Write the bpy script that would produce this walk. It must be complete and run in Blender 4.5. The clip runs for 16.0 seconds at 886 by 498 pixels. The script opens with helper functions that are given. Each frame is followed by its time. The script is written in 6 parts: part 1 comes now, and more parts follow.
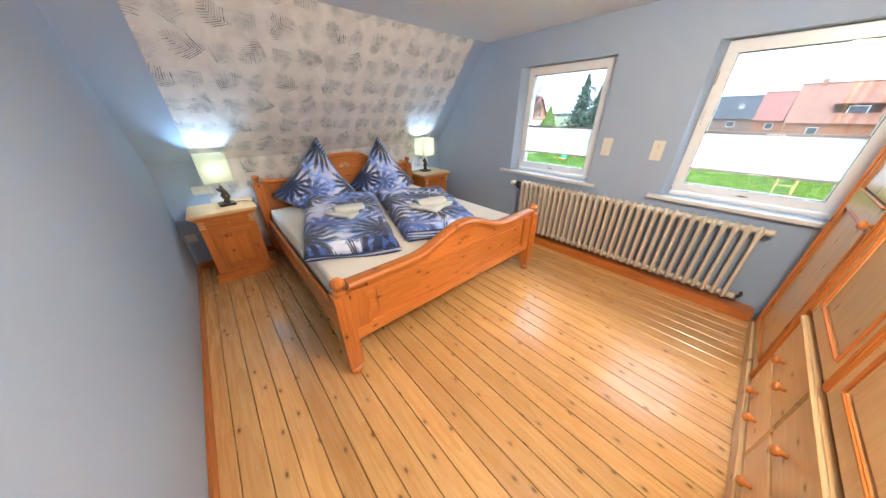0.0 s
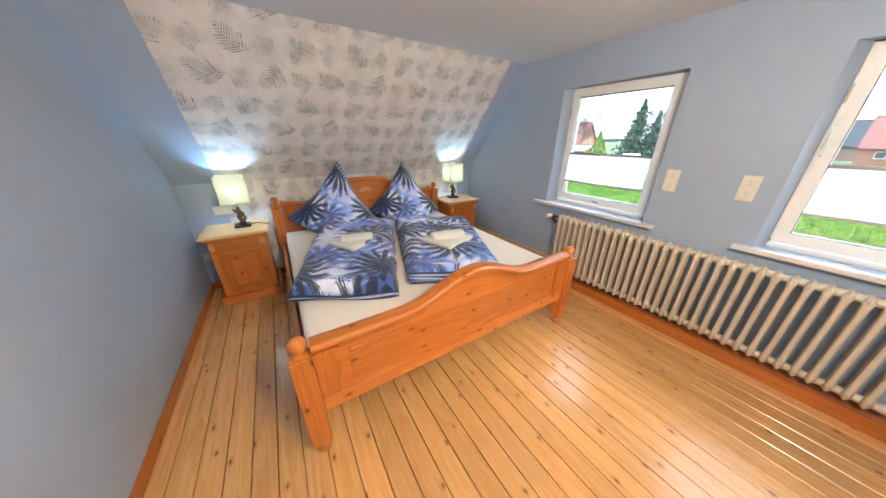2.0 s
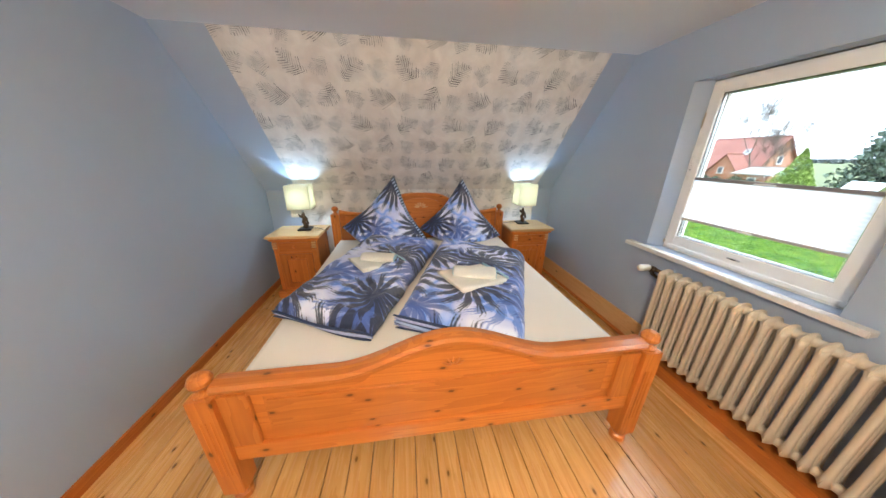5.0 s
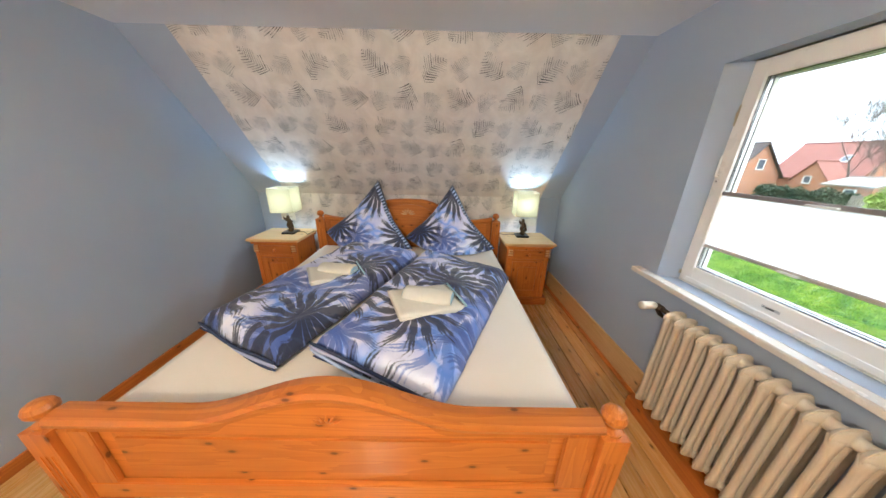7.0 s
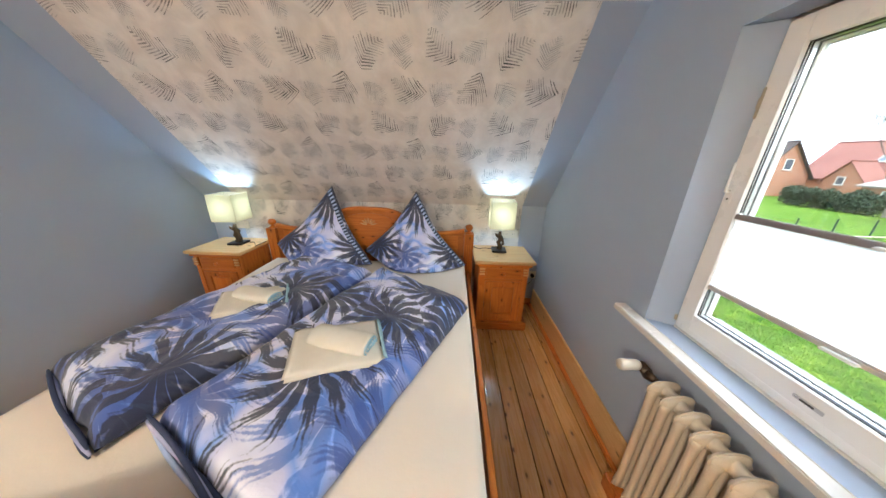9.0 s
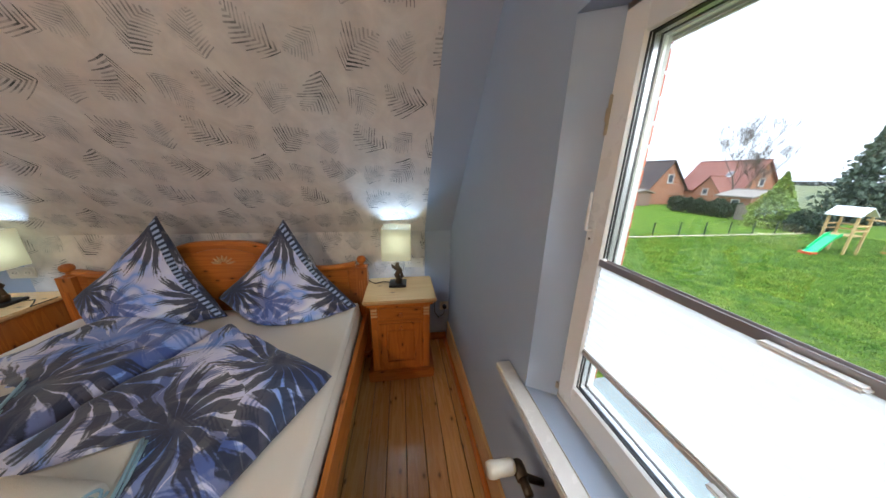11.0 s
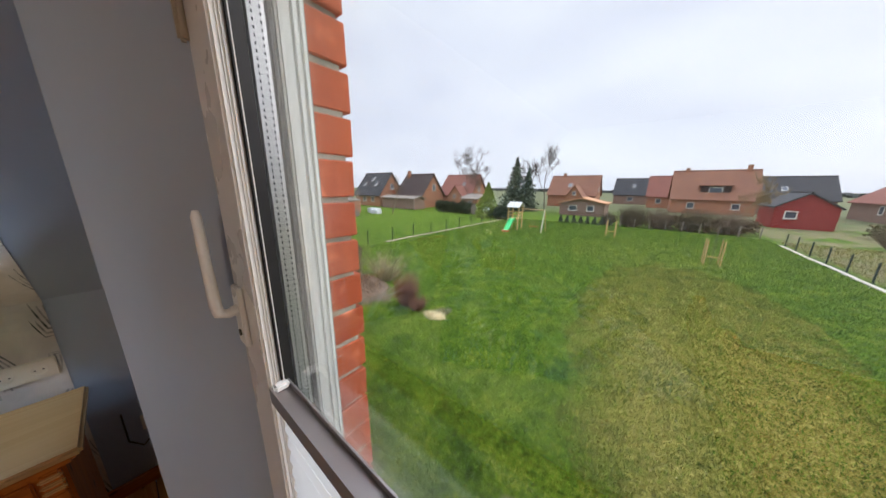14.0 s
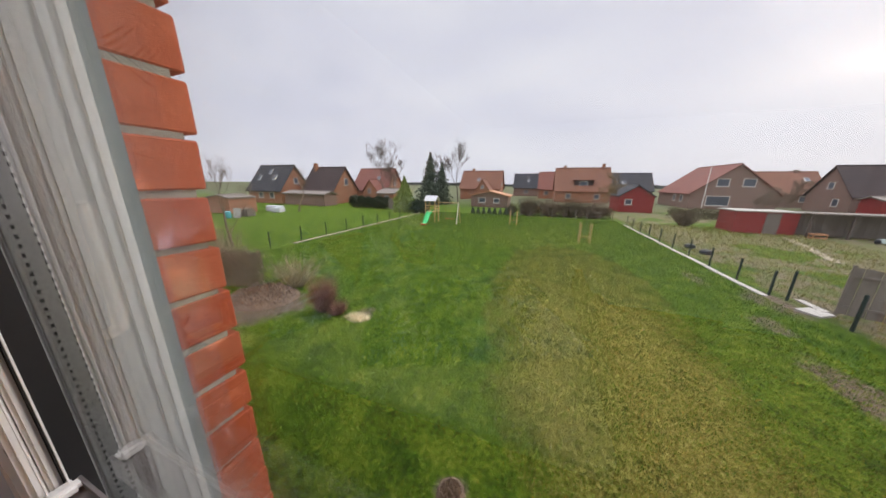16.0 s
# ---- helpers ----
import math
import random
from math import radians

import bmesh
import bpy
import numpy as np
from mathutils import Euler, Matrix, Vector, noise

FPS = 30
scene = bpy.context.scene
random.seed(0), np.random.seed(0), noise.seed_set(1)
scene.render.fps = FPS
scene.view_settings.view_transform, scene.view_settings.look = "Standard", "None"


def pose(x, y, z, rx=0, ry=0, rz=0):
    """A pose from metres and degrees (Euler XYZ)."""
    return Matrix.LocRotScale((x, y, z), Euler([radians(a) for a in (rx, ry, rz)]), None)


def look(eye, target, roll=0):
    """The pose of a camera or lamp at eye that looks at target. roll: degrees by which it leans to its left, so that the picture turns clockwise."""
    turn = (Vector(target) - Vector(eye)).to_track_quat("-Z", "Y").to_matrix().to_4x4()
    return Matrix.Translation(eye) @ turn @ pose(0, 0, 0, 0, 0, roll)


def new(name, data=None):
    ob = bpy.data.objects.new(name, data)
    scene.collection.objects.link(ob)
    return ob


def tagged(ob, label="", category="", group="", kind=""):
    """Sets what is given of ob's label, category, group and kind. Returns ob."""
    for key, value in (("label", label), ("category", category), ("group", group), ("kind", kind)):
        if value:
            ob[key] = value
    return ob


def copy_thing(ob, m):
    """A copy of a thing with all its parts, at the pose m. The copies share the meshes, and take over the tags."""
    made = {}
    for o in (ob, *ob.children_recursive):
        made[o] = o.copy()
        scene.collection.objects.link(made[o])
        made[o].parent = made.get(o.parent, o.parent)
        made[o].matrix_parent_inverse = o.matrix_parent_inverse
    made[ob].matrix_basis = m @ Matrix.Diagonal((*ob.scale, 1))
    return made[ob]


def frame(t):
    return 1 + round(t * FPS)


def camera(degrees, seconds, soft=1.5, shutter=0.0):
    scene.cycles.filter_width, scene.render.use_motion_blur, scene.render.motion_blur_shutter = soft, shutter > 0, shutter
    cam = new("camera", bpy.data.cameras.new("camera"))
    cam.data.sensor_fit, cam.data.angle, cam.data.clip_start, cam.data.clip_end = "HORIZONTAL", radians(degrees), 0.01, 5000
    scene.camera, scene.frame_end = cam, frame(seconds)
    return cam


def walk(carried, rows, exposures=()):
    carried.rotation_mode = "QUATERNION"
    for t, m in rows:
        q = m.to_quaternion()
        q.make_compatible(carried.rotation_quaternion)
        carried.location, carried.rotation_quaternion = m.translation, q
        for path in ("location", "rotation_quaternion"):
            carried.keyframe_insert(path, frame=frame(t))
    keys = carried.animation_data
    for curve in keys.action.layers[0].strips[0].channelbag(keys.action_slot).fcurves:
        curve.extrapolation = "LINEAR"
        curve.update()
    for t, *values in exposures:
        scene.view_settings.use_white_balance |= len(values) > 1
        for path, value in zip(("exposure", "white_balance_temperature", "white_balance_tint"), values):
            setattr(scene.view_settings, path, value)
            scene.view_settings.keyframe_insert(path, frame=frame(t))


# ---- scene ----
import itertools

cam = camera(119.7, 16.0)
PATH = [
    (0, (-0.305, -1.201, 1.449), (0.856, 0.136, 0.519), -0.3),
    (0.5, (-0.252, -1.12, 1.454), (0.909, 0.239, 0.556), 0.0),
    (1, (-0.197, -1.052, 1.449), (0.937, 0.357, 0.594), -0.1),
    (1.5, (-0.077, -1.027, 1.448), (0.987, 0.454, 0.627), -0.1),
    (2, (0.079, -1.02, 1.453), (1.054, 0.538, 0.663), 0.1),
    (2.5, (0.216, -0.99, 1.449), (1.059, 0.646, 0.668), 0.1),
    (3, (0.321, -0.931, 1.433), (1.032, 0.778, 0.677), 0.3),
    (3.5, (0.42, -0.895, 1.439), (0.998, 0.871, 0.7), 0.4),
    (4, (0.551, -0.895, 1.443), (1.007, 0.913, 0.719), 0.4),
    (6.5, (1.118, -0.658, 1.451), (1.197, 1.227, 0.788), 1.2),
    (7, (1.282, -0.617, 1.454), (1.297, 1.268, 0.785), 1.2),
    (7.5, (1.383, -0.556, 1.455), (1.348, 1.323, 0.77), 1.2),
    (8, (1.483, -0.433, 1.47), (1.409, 1.443, 0.78), 1.2),
    (10.5, (2.047, 0.017, 1.511), (2.177, 1.92, 0.911), 1.6),
    (11, (2.171, 0.124, 1.527), (2.487, 2.017, 0.962), 1.3),
    (11.5, (2.269, 0.206, 1.528), (2.825, 2.051, 0.992), 1.1),
    (12, (2.326, 0.309, 1.532), (3.168, 2.052, 1.028), 1.0),
    (12.5, (2.378, 0.364, 1.532), (3.465, 1.972, 1.051), 1.0),
    (13, (2.462, 0.37, 1.531), (3.743, 1.831, 1.059), 0.9),
    (13.5, (2.541, 0.398, 1.524), (3.962, 1.727, 1.061), 0.8),
    (14, (2.61, 0.42, 1.512), (4.137, 1.625, 1.047), 0.8),
    (14.5, (2.631, 0.421, 1.511), (4.242, 1.506, 1.039), 0.7),
    (15, (2.648, 0.43, 1.507), (4.339, 1.382, 1.024), 0.7),
    (15.5, (2.65, 0.424, 1.506), (4.411, 1.236, 1.015), 0.7),
    (16, (2.653, 0.42, 1.507), (4.47, 1.091, 1.009), 0.7),
]
EXPOSURES = [(0.0, 1.75, 5200, 3), (4.0, 1.68, 5450, 3), (9.0, 1.62, 5650, 4), (10.5, 1.1, 5650, 6), (11.5, 0.72, 5750, 8), (12.0, 0.55, 5850, 9), (13.0, 0.38, 6000, 11), (14.0, 0.0, 6200, 14), (15.0, -0.2, 6400, 17), (16.0, -0.3, 6500, 19)]
walk(cam, [(t, look(eye, target, roll)) for t, eye, target, roll in PATH], EXPOSURES)

# ---- light ----
SUN_EL, SUN_AZ = 30.0, 135.0
world = bpy.data.worlds.new("world")
scene.world = world
world.use_nodes = True
wn, wl = world.node_tree.nodes, world.node_tree.links
for n in list(wn):
    wn.remove(n)
sky = wn.new("ShaderNodeTexSky")
sky.sky_type = "NISHITA"
sky.sun_disc = False
sky.sun_elevation, sky.sun_rotation = radians(SUN_EL), radians(SUN_AZ)
sky.air_density, sky.dust_density, sky.ozone_density = 1.0, 4.0, 1.0
wgeo = wn.new("ShaderNodeTexCoord")
wmap = wn.new("ShaderNodeMapping")
wmap.inputs["Scale"].default_value = (1.0, 1.0, 3.5)
wl.new(wgeo.outputs["Generated"], wmap.inputs["Vector"])
wno = wn.new("ShaderNodeTexNoise")
wno.inputs["Scale"].default_value, wno.inputs["Detail"].default_value = 2.2, 6.0
wl.new(wmap.outputs["Vector"], wno.inputs["Vector"])
wramp = wn.new("ShaderNodeValToRGB")
wramp.color_ramp.elements[0].position, wramp.color_ramp.elements[1].position = 0.3, 0.75
wramp.color_ramp.elements[0].color, wramp.color_ramp.elements[1].color = (0.72, 0.73, 0.84, 1), (0.88, 0.88, 0.94, 1)
wl.new(wno.outputs["Fac"], wramp.inputs["Fac"])
SKY, CLOUD = 0.08, 1.6
bg1, bg2, wmix, wout = wn.new("ShaderNodeBackground"), wn.new("ShaderNodeBackground"), wn.new("ShaderNodeMixShader"), wn.new("ShaderNodeOutputWorld")
wl.new(sky.outputs["Color"], bg1.inputs["Color"])
# an overcast sky is about three times as bright overhead as at the horizon
wsep, wup, wlift = wn.new("ShaderNodeSeparateXYZ"), wn.new("ShaderNodeMapRange"), wn.new("ShaderNodeVectorMath")
wl.new(wgeo.outputs["Generated"], wsep.inputs[0])
wl.new(wsep.outputs[2], wup.inputs["Value"])
wup.inputs["From Min"].default_value, wup.inputs["From Max"].default_value = 0.56, 1.0
wup.inputs["To Min"].default_value, wup.inputs["To Max"].default_value = 1.0, 3.7
wlift.operation = "SCALE"
wl.new(wramp.outputs["Color"], wlift.inputs[0])
wl.new(wup.outputs[0], wlift.inputs["Scale"])
wl.new(wlift.outputs[0], bg2.inputs["Color"])
bg1.inputs["Strength"].default_value, bg2.inputs["Strength"].default_value = SKY, CLOUD
wmix.inputs["Fac"].default_value = 0.88
wl.new(bg1.outputs[0], wmix.inputs[1])
wl.new(bg2.outputs[0], wmix.inputs[2])
wl.new(wmix.outputs[0], wout.inputs["Surface"])


def lamp(name, kind, energy, m, color=(1, 1, 1), **more):
    data = bpy.data.lights.new(name, kind)
    data.energy, data.color = energy, color
    for k, v in more.items():
        if k == "size":
            data.size = v
        if k == "size_y":
            data.shape, data.size_y = "RECTANGLE", v
        if k == "angle":
            data.angle = v
        if k == "radius":
            data.shadow_soft_size = v
    ob = new(name, data)
    ob.matrix_world = m
    return ob


sun_el, sun_az = radians(SUN_EL), radians(SUN_AZ)
sun_dir = Vector((math.sin(sun_az) * math.cos(sun_el), math.cos(sun_az) * math.cos(sun_el), math.sin(sun_el)))
lamp("sun", "SUN", 2.1, look(sun_dir * 50, (0, 0, 0)), (1.0, 0.95, 0.88), angle=radians(40))
LAMP_W, CEIL_W = 2.2, 31.0
W1 = (-0.148, 0.800, 0.814, 1.893)
W2 = (-1.715, -0.778, 0.814, 1.893)
# Unseen lamp, added to fill the room; its place keeps it out of the panes.
lamp("unseen_ceiling_light", "POINT", CEIL_W, pose(0.6, -1.5, 1.95), (1.0, 0.82, 0.60), radius=0.12)

# ---- materials ----
def mat(name):
    m = bpy.data.materials.new(name)
    m.use_nodes = True
    return m, m.node_tree.nodes, m.node_tree.links, m.node_tree.nodes["Principled BSDF"]


def ramp_node(nodes, stops):
    r = nodes.new("ShaderNodeValToRGB")
    e = r.color_ramp.elements
    e[0].position, e[0].color = stops[0][0], (*stops[0][1], 1)
    e[1].position, e[1].color = stops[-1][0], (*stops[-1][1], 1)
    for p, c in stops[1:-1]:
        n = e.new(p)
        n.color = (*c, 1)
    return r


def noise_node(nodes, links, vec, scale, detail=4.0, rough=0.55, dist=0.0):
    n = nodes.new("ShaderNodeTexNoise")
    n.inputs["Scale"].default_value, n.inputs["Detail"].default_value = scale, detail
    n.inputs["Roughness"].default_value, n.inputs["Distortion"].default_value = rough, dist
    if vec:
        links.new(vec, n.inputs["Vector"])
    return n


def mixc(nodes, links, fac, a, b, mode="MIX"):
    m = nodes.new("ShaderNodeMix")
    m.data_type, m.blend_type = "RGBA", mode
    for sock, v in ((m.inputs[0], fac), (m.inputs[6], a), (m.inputs[7], b)):
        if hasattr(v, "links"):
            links.new(v, sock)
        elif isinstance(v, tuple):
            sock.default_value = (*v, 1)
        else:
            sock.default_value = v
    return m.outputs[2]


def math_node(nodes, links, op, a, b=0.0):
    m = nodes.new("ShaderNodeMath")
    m.operation = op
    for sock, v in ((m.inputs[0], a), (m.inputs[1], b)):
        if hasattr(v, "links"):
            links.new(v, sock)
        else:
            sock.default_value = v
    return m.outputs[0]


def coords(nodes, links, scale=(1, 1, 1), rot=(0, 0, 0), offset=False, kind="Object"):
    t, mp = nodes.new("ShaderNodeTexCoord"), nodes.new("ShaderNodeMapping")
    mp.inputs["Scale"].default_value, mp.inputs["Rotation"].default_value = scale, rot
    links.new(t.outputs[kind], mp.inputs["Vector"])
    if offset:
        oi, sc = nodes.new("ShaderNodeObjectInfo"), nodes.new("ShaderNodeVectorMath")
        sc.operation = "SCALE"
        cb = nodes.new("ShaderNodeCombineXYZ")
        for k in range(3):
            links.new(oi.outputs["Random"], cb.inputs[k])
        links.new(cb.outputs[0], sc.inputs[0])
        sc.inputs["Scale"].default_value = 37.0
        links.new(sc.outputs[0], mp.inputs["Location"])
    return mp.outputs["Vector"]


def bump(nodes, links, bsdf, height, strength=0.3, dist=0.002):
    b = nodes.new("ShaderNodeBump")
    b.inputs["Strength"].default_value, b.inputs["Distance"].default_value = strength, dist
    links.new(height, b.inputs["Height"])
    links.new(b.outputs[0], bsdf.inputs["Normal"])


def plain(name, color, rough=0.5, metal=0.0, vary=0.12, scale=14.0, relief=0.1, coat=0.0):
    m, n, l, p = mat(name)
    v = coords(n, l)
    no, fine = noise_node(n, l, v, scale, 5), noise_node(n, l, v, scale * 14, 3)
    c = mixc(n, l, no.outputs["Fac"], tuple(x * (1 - vary) for x in color), tuple(min(1, x * (1 + vary)) for x in color))
    l.new(c, p.inputs["Base Color"])
    r = math_node(n, l, "MULTIPLY_ADD", no.outputs["Fac"], 0.2)
    r.node.inputs[2].default_value = rough - 0.1
    l.new(r, p.inputs["Roughness"])
    p.inputs["Metallic"].default_value = metal
    p.inputs["Coat Weight"].default_value = coat
    if relief:
        bump(n, l, p, fine.outputs["Fac"], relief)
    return m


def wood(name, light, dark, axis="Y", rough=0.35, knots=True, coat=0.3, offset=True, size=1.0):
    """Pine: long streaks along one axis, growth bands and knots."""
    m, n, l, p = mat(name)
    along = {"X": (0.06, 1, 1), "Y": (1, 0.06, 1), "Z": (1, 1, 0.06)}[axis]
    v = coords(n, l, tuple(s * size for s in along), offset=offset)
    g1 = noise_node(n, l, v, 9, 3, 0.5, 0.6)
    g2 = noise_node(n, l, v, 60, 4, 0.6, 0.2)
    bands = math_node(n, l, "FRACT", math_node(n, l, "MULTIPLY", g1.outputs["Fac"], 9.0))
    k = math_node(n, l, "MULTIPLY", bands, 0.45)
    k = math_node(n, l, "ADD", k, math_node(n, l, "MULTIPLY", g2.outputs["Fac"], 0.32))
    base = ramp_node(n, [(0.15, light), (0.95, dark)])
    l.new(k, base.inputs["Fac"])
    col = base.outputs["Color"]
    oi = n.new("ShaderNodeObjectInfo")
    tone = ramp_node(n, [(0.0, (0.80, 0.76, 0.70)), (1.0, (1.12, 1.10, 1.05))])
    l.new(oi.outputs["Random"], tone.inputs["Fac"])
    if offset:
        col = mixc(n, l, 1.0, col, tone.outputs["Color"], "MULTIPLY")
    if knots:
        ax, a1, a2 = {"X": (0, 1, 2), "Y": (1, 0, 2), "Z": (2, 0, 1)}[axis]
        sk, ck = n.new("ShaderNodeSeparateXYZ"), n.new("ShaderNodeCombineXYZ")
        l.new(coords(n, l, (1, 1, 1), offset=offset), sk.inputs[0])
        l.new(math_node(n, l, "ADD", sk.outputs[a1], sk.outputs[a2]), ck.inputs[0])
        l.new(math_node(n, l, "MULTIPLY", sk.outputs[ax], 0.5), ck.inputs[1])
        vk = ck.outputs[0]
        vo = n.new("ShaderNodeTexVoronoi")
        vo.voronoi_dimensions = "2D"
        vo.inputs["Scale"].default_value = 6.5
        vo.inputs["Randomness"].default_value = 1.0
        l.new(vk, vo.inputs["Vector"])
        ring = ramp_node(n, [(0.0, (1, 1, 1)), (0.030, (0.9, 0.9, 0.9)), (0.052, (0.25, 0.25, 0.25)), (0.11, (0, 0, 0))])
        l.new(vo.outputs["Distance"], ring.inputs["Fac"])
        col = mixc(n, l, ring.outputs["Color"], col, tuple(x * 0.28 for x in dark))
    l.new(col, p.inputs["Base Color"])
    r = math_node(n, l, "MULTIPLY_ADD", g2.outputs["Fac"], 0.22)
    r.node.inputs[2].default_value = rough - 0.1
    l.new(r, p.inputs["Roughness"])
    p.inputs["Coat Weight"].default_value, p.inputs["Coat Roughness"].default_value = coat, 0.14
    bump(n, l, p, g2.outputs["Fac"], 0.12, 0.001)
    return m


PINE_L, PINE_D = (0.60, 0.205, 0.030), (0.41, 0.105, 0.012)
M_floor = wood("floor_pine", (0.71, 0.42, 0.148), (0.56, 0.275, 0.072), "Y", 0.26, coat=0.65)
M_pine_x = wood("pine_along_x", PINE_L, PINE_D, "X")
M_pine_y = wood("pine_along_y", PINE_L, PINE_D, "Y")
M_pine_z = wood("pine_along_z", PINE_L, PINE_D, "Z")
M_pale_x = wood("pale_pine_along_x", (0.74, 0.50, 0.24), (0.62, 0.37, 0.15), "X")
M_pale_y = wood("pale_pine_along_y", (0.74, 0.50, 0.24), (0.62, 0.37, 0.15), "Y")
M_pale_z = wood("pale_pine_along_z", (0.74, 0.50, 0.24), (0.62, 0.37, 0.15), "Z")
M_wall = plain("blue_grey_wall_paint", (0.39, 0.465, 0.595), 0.75, 0, 0.04, 2.0, 0.25)
M_ceiling = plain("white_ceiling_paint", (0.74, 0.74, 0.76), 0.8, 0, 0.03, 3.0, 0.1)
M_white = plain("white_window_plastic", (0.89, 0.885, 0.87), 0.3, 0, 0.02, 6.0, 0.0, 0.1)
M_sill = plain("pale_stone_sill", (0.74, 0.71, 0.67), 0.25, 0, 0.06, 25.0, 0.0, 0.2)
M_radiator = plain("cream_radiator_enamel", (0.68, 0.59, 0.46), 0.35, 0, 0.05, 8.0, 0.06, 0.2)
M_black = plain("black_rubber", (0.012, 0.012, 0.014), 0.5, 0, 0.1, 20.0, 0.0)
M_sheet = plain("cream_sheet_cotton", (0.82, 0.75, 0.65), 0.85, 0, 0.03, 5.0, 0.3)
M_towel = plain("white_terry_towel", (0.78, 0.75, 0.66), 0.95, 0, 0.05, 30.0, 0.9)
M_metal = plain("brushed_metal", (0.55, 0.55, 0.56), 0.35, 1.0, 0.08, 20.0, 0.05)
M_bronze = plain("dark_bronze", (0.11, 0.075, 0.045), 0.4, 0.6, 0.35, 30.0, 0.2)
M_earth = plain("brown_earth", (0.15, 0.10, 0.065), 0.95, 0, 0.75, 7.0, 0.9)


def palm_fabric(name, scale=3.0, seed=0.0):
    """Cotton printed with palm fronds, dark and blue on pale lilac."""
    m, n, l, p = mat(name)
    t = n.new("ShaderNodeTexCoord")
    mp = n.new("ShaderNodeMapping")
    mp.inputs["Location"].default_value = (seed, seed * 0.7, 0)
    mp.inputs["Scale"].default_value = (scale, scale, scale)
    l.new(t.outputs["UV"], mp.inputs["Vector"])
    warp = noise_node(n, l, mp.outputs[0], 1.3, 3)
    wv = n.new("ShaderNodeVectorMath")
    wv.operation = "MULTIPLY_ADD"
    l.new(warp.outputs["Color"], wv.inputs[0])
    wv.inputs[1].default_value = (0.35, 0.35, 0)
    l.new(mp.outputs[0], wv.inputs[2])
    wash = noise_node(n, l, mp.outputs[0], 0.9, 3)
    base = ramp_node(n, [(0.34, (0.22, 0.42, 0.92)), (0.42, (0.84, 0.85, 0.97)), (0.50, (0.62, 0.64, 0.88)), (0.55, (0.24, 0.40, 0.85)), (0.60, (0.80, 0.78, 0.92)), (0.7, (0.36, 0.48, 0.88))])
    l.new(wash.outputs["Fac"], base.inputs["Fac"])
    col = base.outputs["Color"]
    for k, (sc, dark, reach, spokes) in enumerate(((0.85, (0.06, 0.16, 0.55), 0.54, 76), (0.95, (0.05, 0.09, 0.33), 0.46, 90), (0.9, (0.020, 0.024, 0.045), 0.54, 84))):
        off = n.new("ShaderNodeVectorMath")
        off.operation = "ADD"
        l.new(wv.outputs[0], off.inputs[0])
        off.inputs[1].default_value = (3.7 * k + 0.3, 1.9 * k, 0)
        vo = n.new("ShaderNodeTexVoronoi")
        vo.voronoi_dimensions = "2D"
        vo.inputs["Scale"].default_value = sc
        vo.inputs["Randomness"].default_value = 0.75
        l.new(off.outputs[0], vo.inputs["Vector"])
        d = n.new("ShaderNodeVectorMath")
        d.operation = "SUBTRACT"
        l.new(off.outputs[0], d.inputs[0])
        l.new(vo.outputs["Position"], d.inputs[1])
        s = n.new("ShaderNodeSeparateXYZ")
        l.new(d.outputs[0], s.inputs[0])
        ang = math_node(n, l, "ARCTAN2", s.outputs[1], s.outputs[0])
        r = math_node(n, l, "MULTIPLY", vo.outputs["Distance"], 1.0)
        lobes = math_node(n, l, "POWER", math_node(n, l, "ABSOLUTE", math_node(n, l, "SINE", math_node(n, l, "ADD", math_node(n, l, "MULTIPLY", ang, (6.5, 5.5, 7.5)[k]), math_node(n, l, "MULTIPLY", r, 2.5)))), 0.9)
        spine = math_node(n, l, "SINE", math_node(n, l, "ADD", math_node(n, l, "MULTIPLY", ang, float(spokes)), math_node(n, l, "MULTIPLY", r, 34.0)))
        rough = noise_node(n, l, off.outputs[0], 22, 5, 0.7)
        edge = math_node(n, l, "SUBTRACT", math_node(n, l, "MULTIPLY", math_node(n, l, "ADD", math_node(n, l, "MULTIPLY", lobes, 0.75), 0.25), reach), r)
        edge = math_node(n, l, "ADD", edge, math_node(n, l, "MULTIPLY", math_node(n, l, "SUBTRACT", rough.outputs["Fac"], 0.5), 0.34))
        streak = math_node(n, l, "ADD", edge, math_node(n, l, "MULTIPLY", spine, math_node(n, l, "ADD", math_node(n, l, "MULTIPLY", r, 0.10), 0.015)))
        f = n.new("ShaderNodeMapRange")
        f.inputs["From Min"].default_value, f.inputs["From Max"].default_value = -0.02, 0.09
        l.new(streak, f.inputs["Value"])
        f2 = math_node(n, l, "MULTIPLY", f.outputs[0], (0.72, 0.8, 0.9)[k])
        col = mixc(n, l, f2, col, dark)
    l.new(col, p.inputs["Base Color"])
    p.inputs["Roughness"].default_value = 0.8
    p.inputs["Sheen Weight"].default_value = 0.2
    v = coords(n, l)
    wr, we = noise_node(n, l, v, 9, 3, 0.5, 1.2), noise_node(n, l, v, 400, 2)
    bump(n, l, p, math_node(n, l, "ADD", wr.outputs["Fac"], math_node(n, l, "MULTIPLY", we.outputs["Fac"], 0.05)), 0.6, 0.012)
    return m


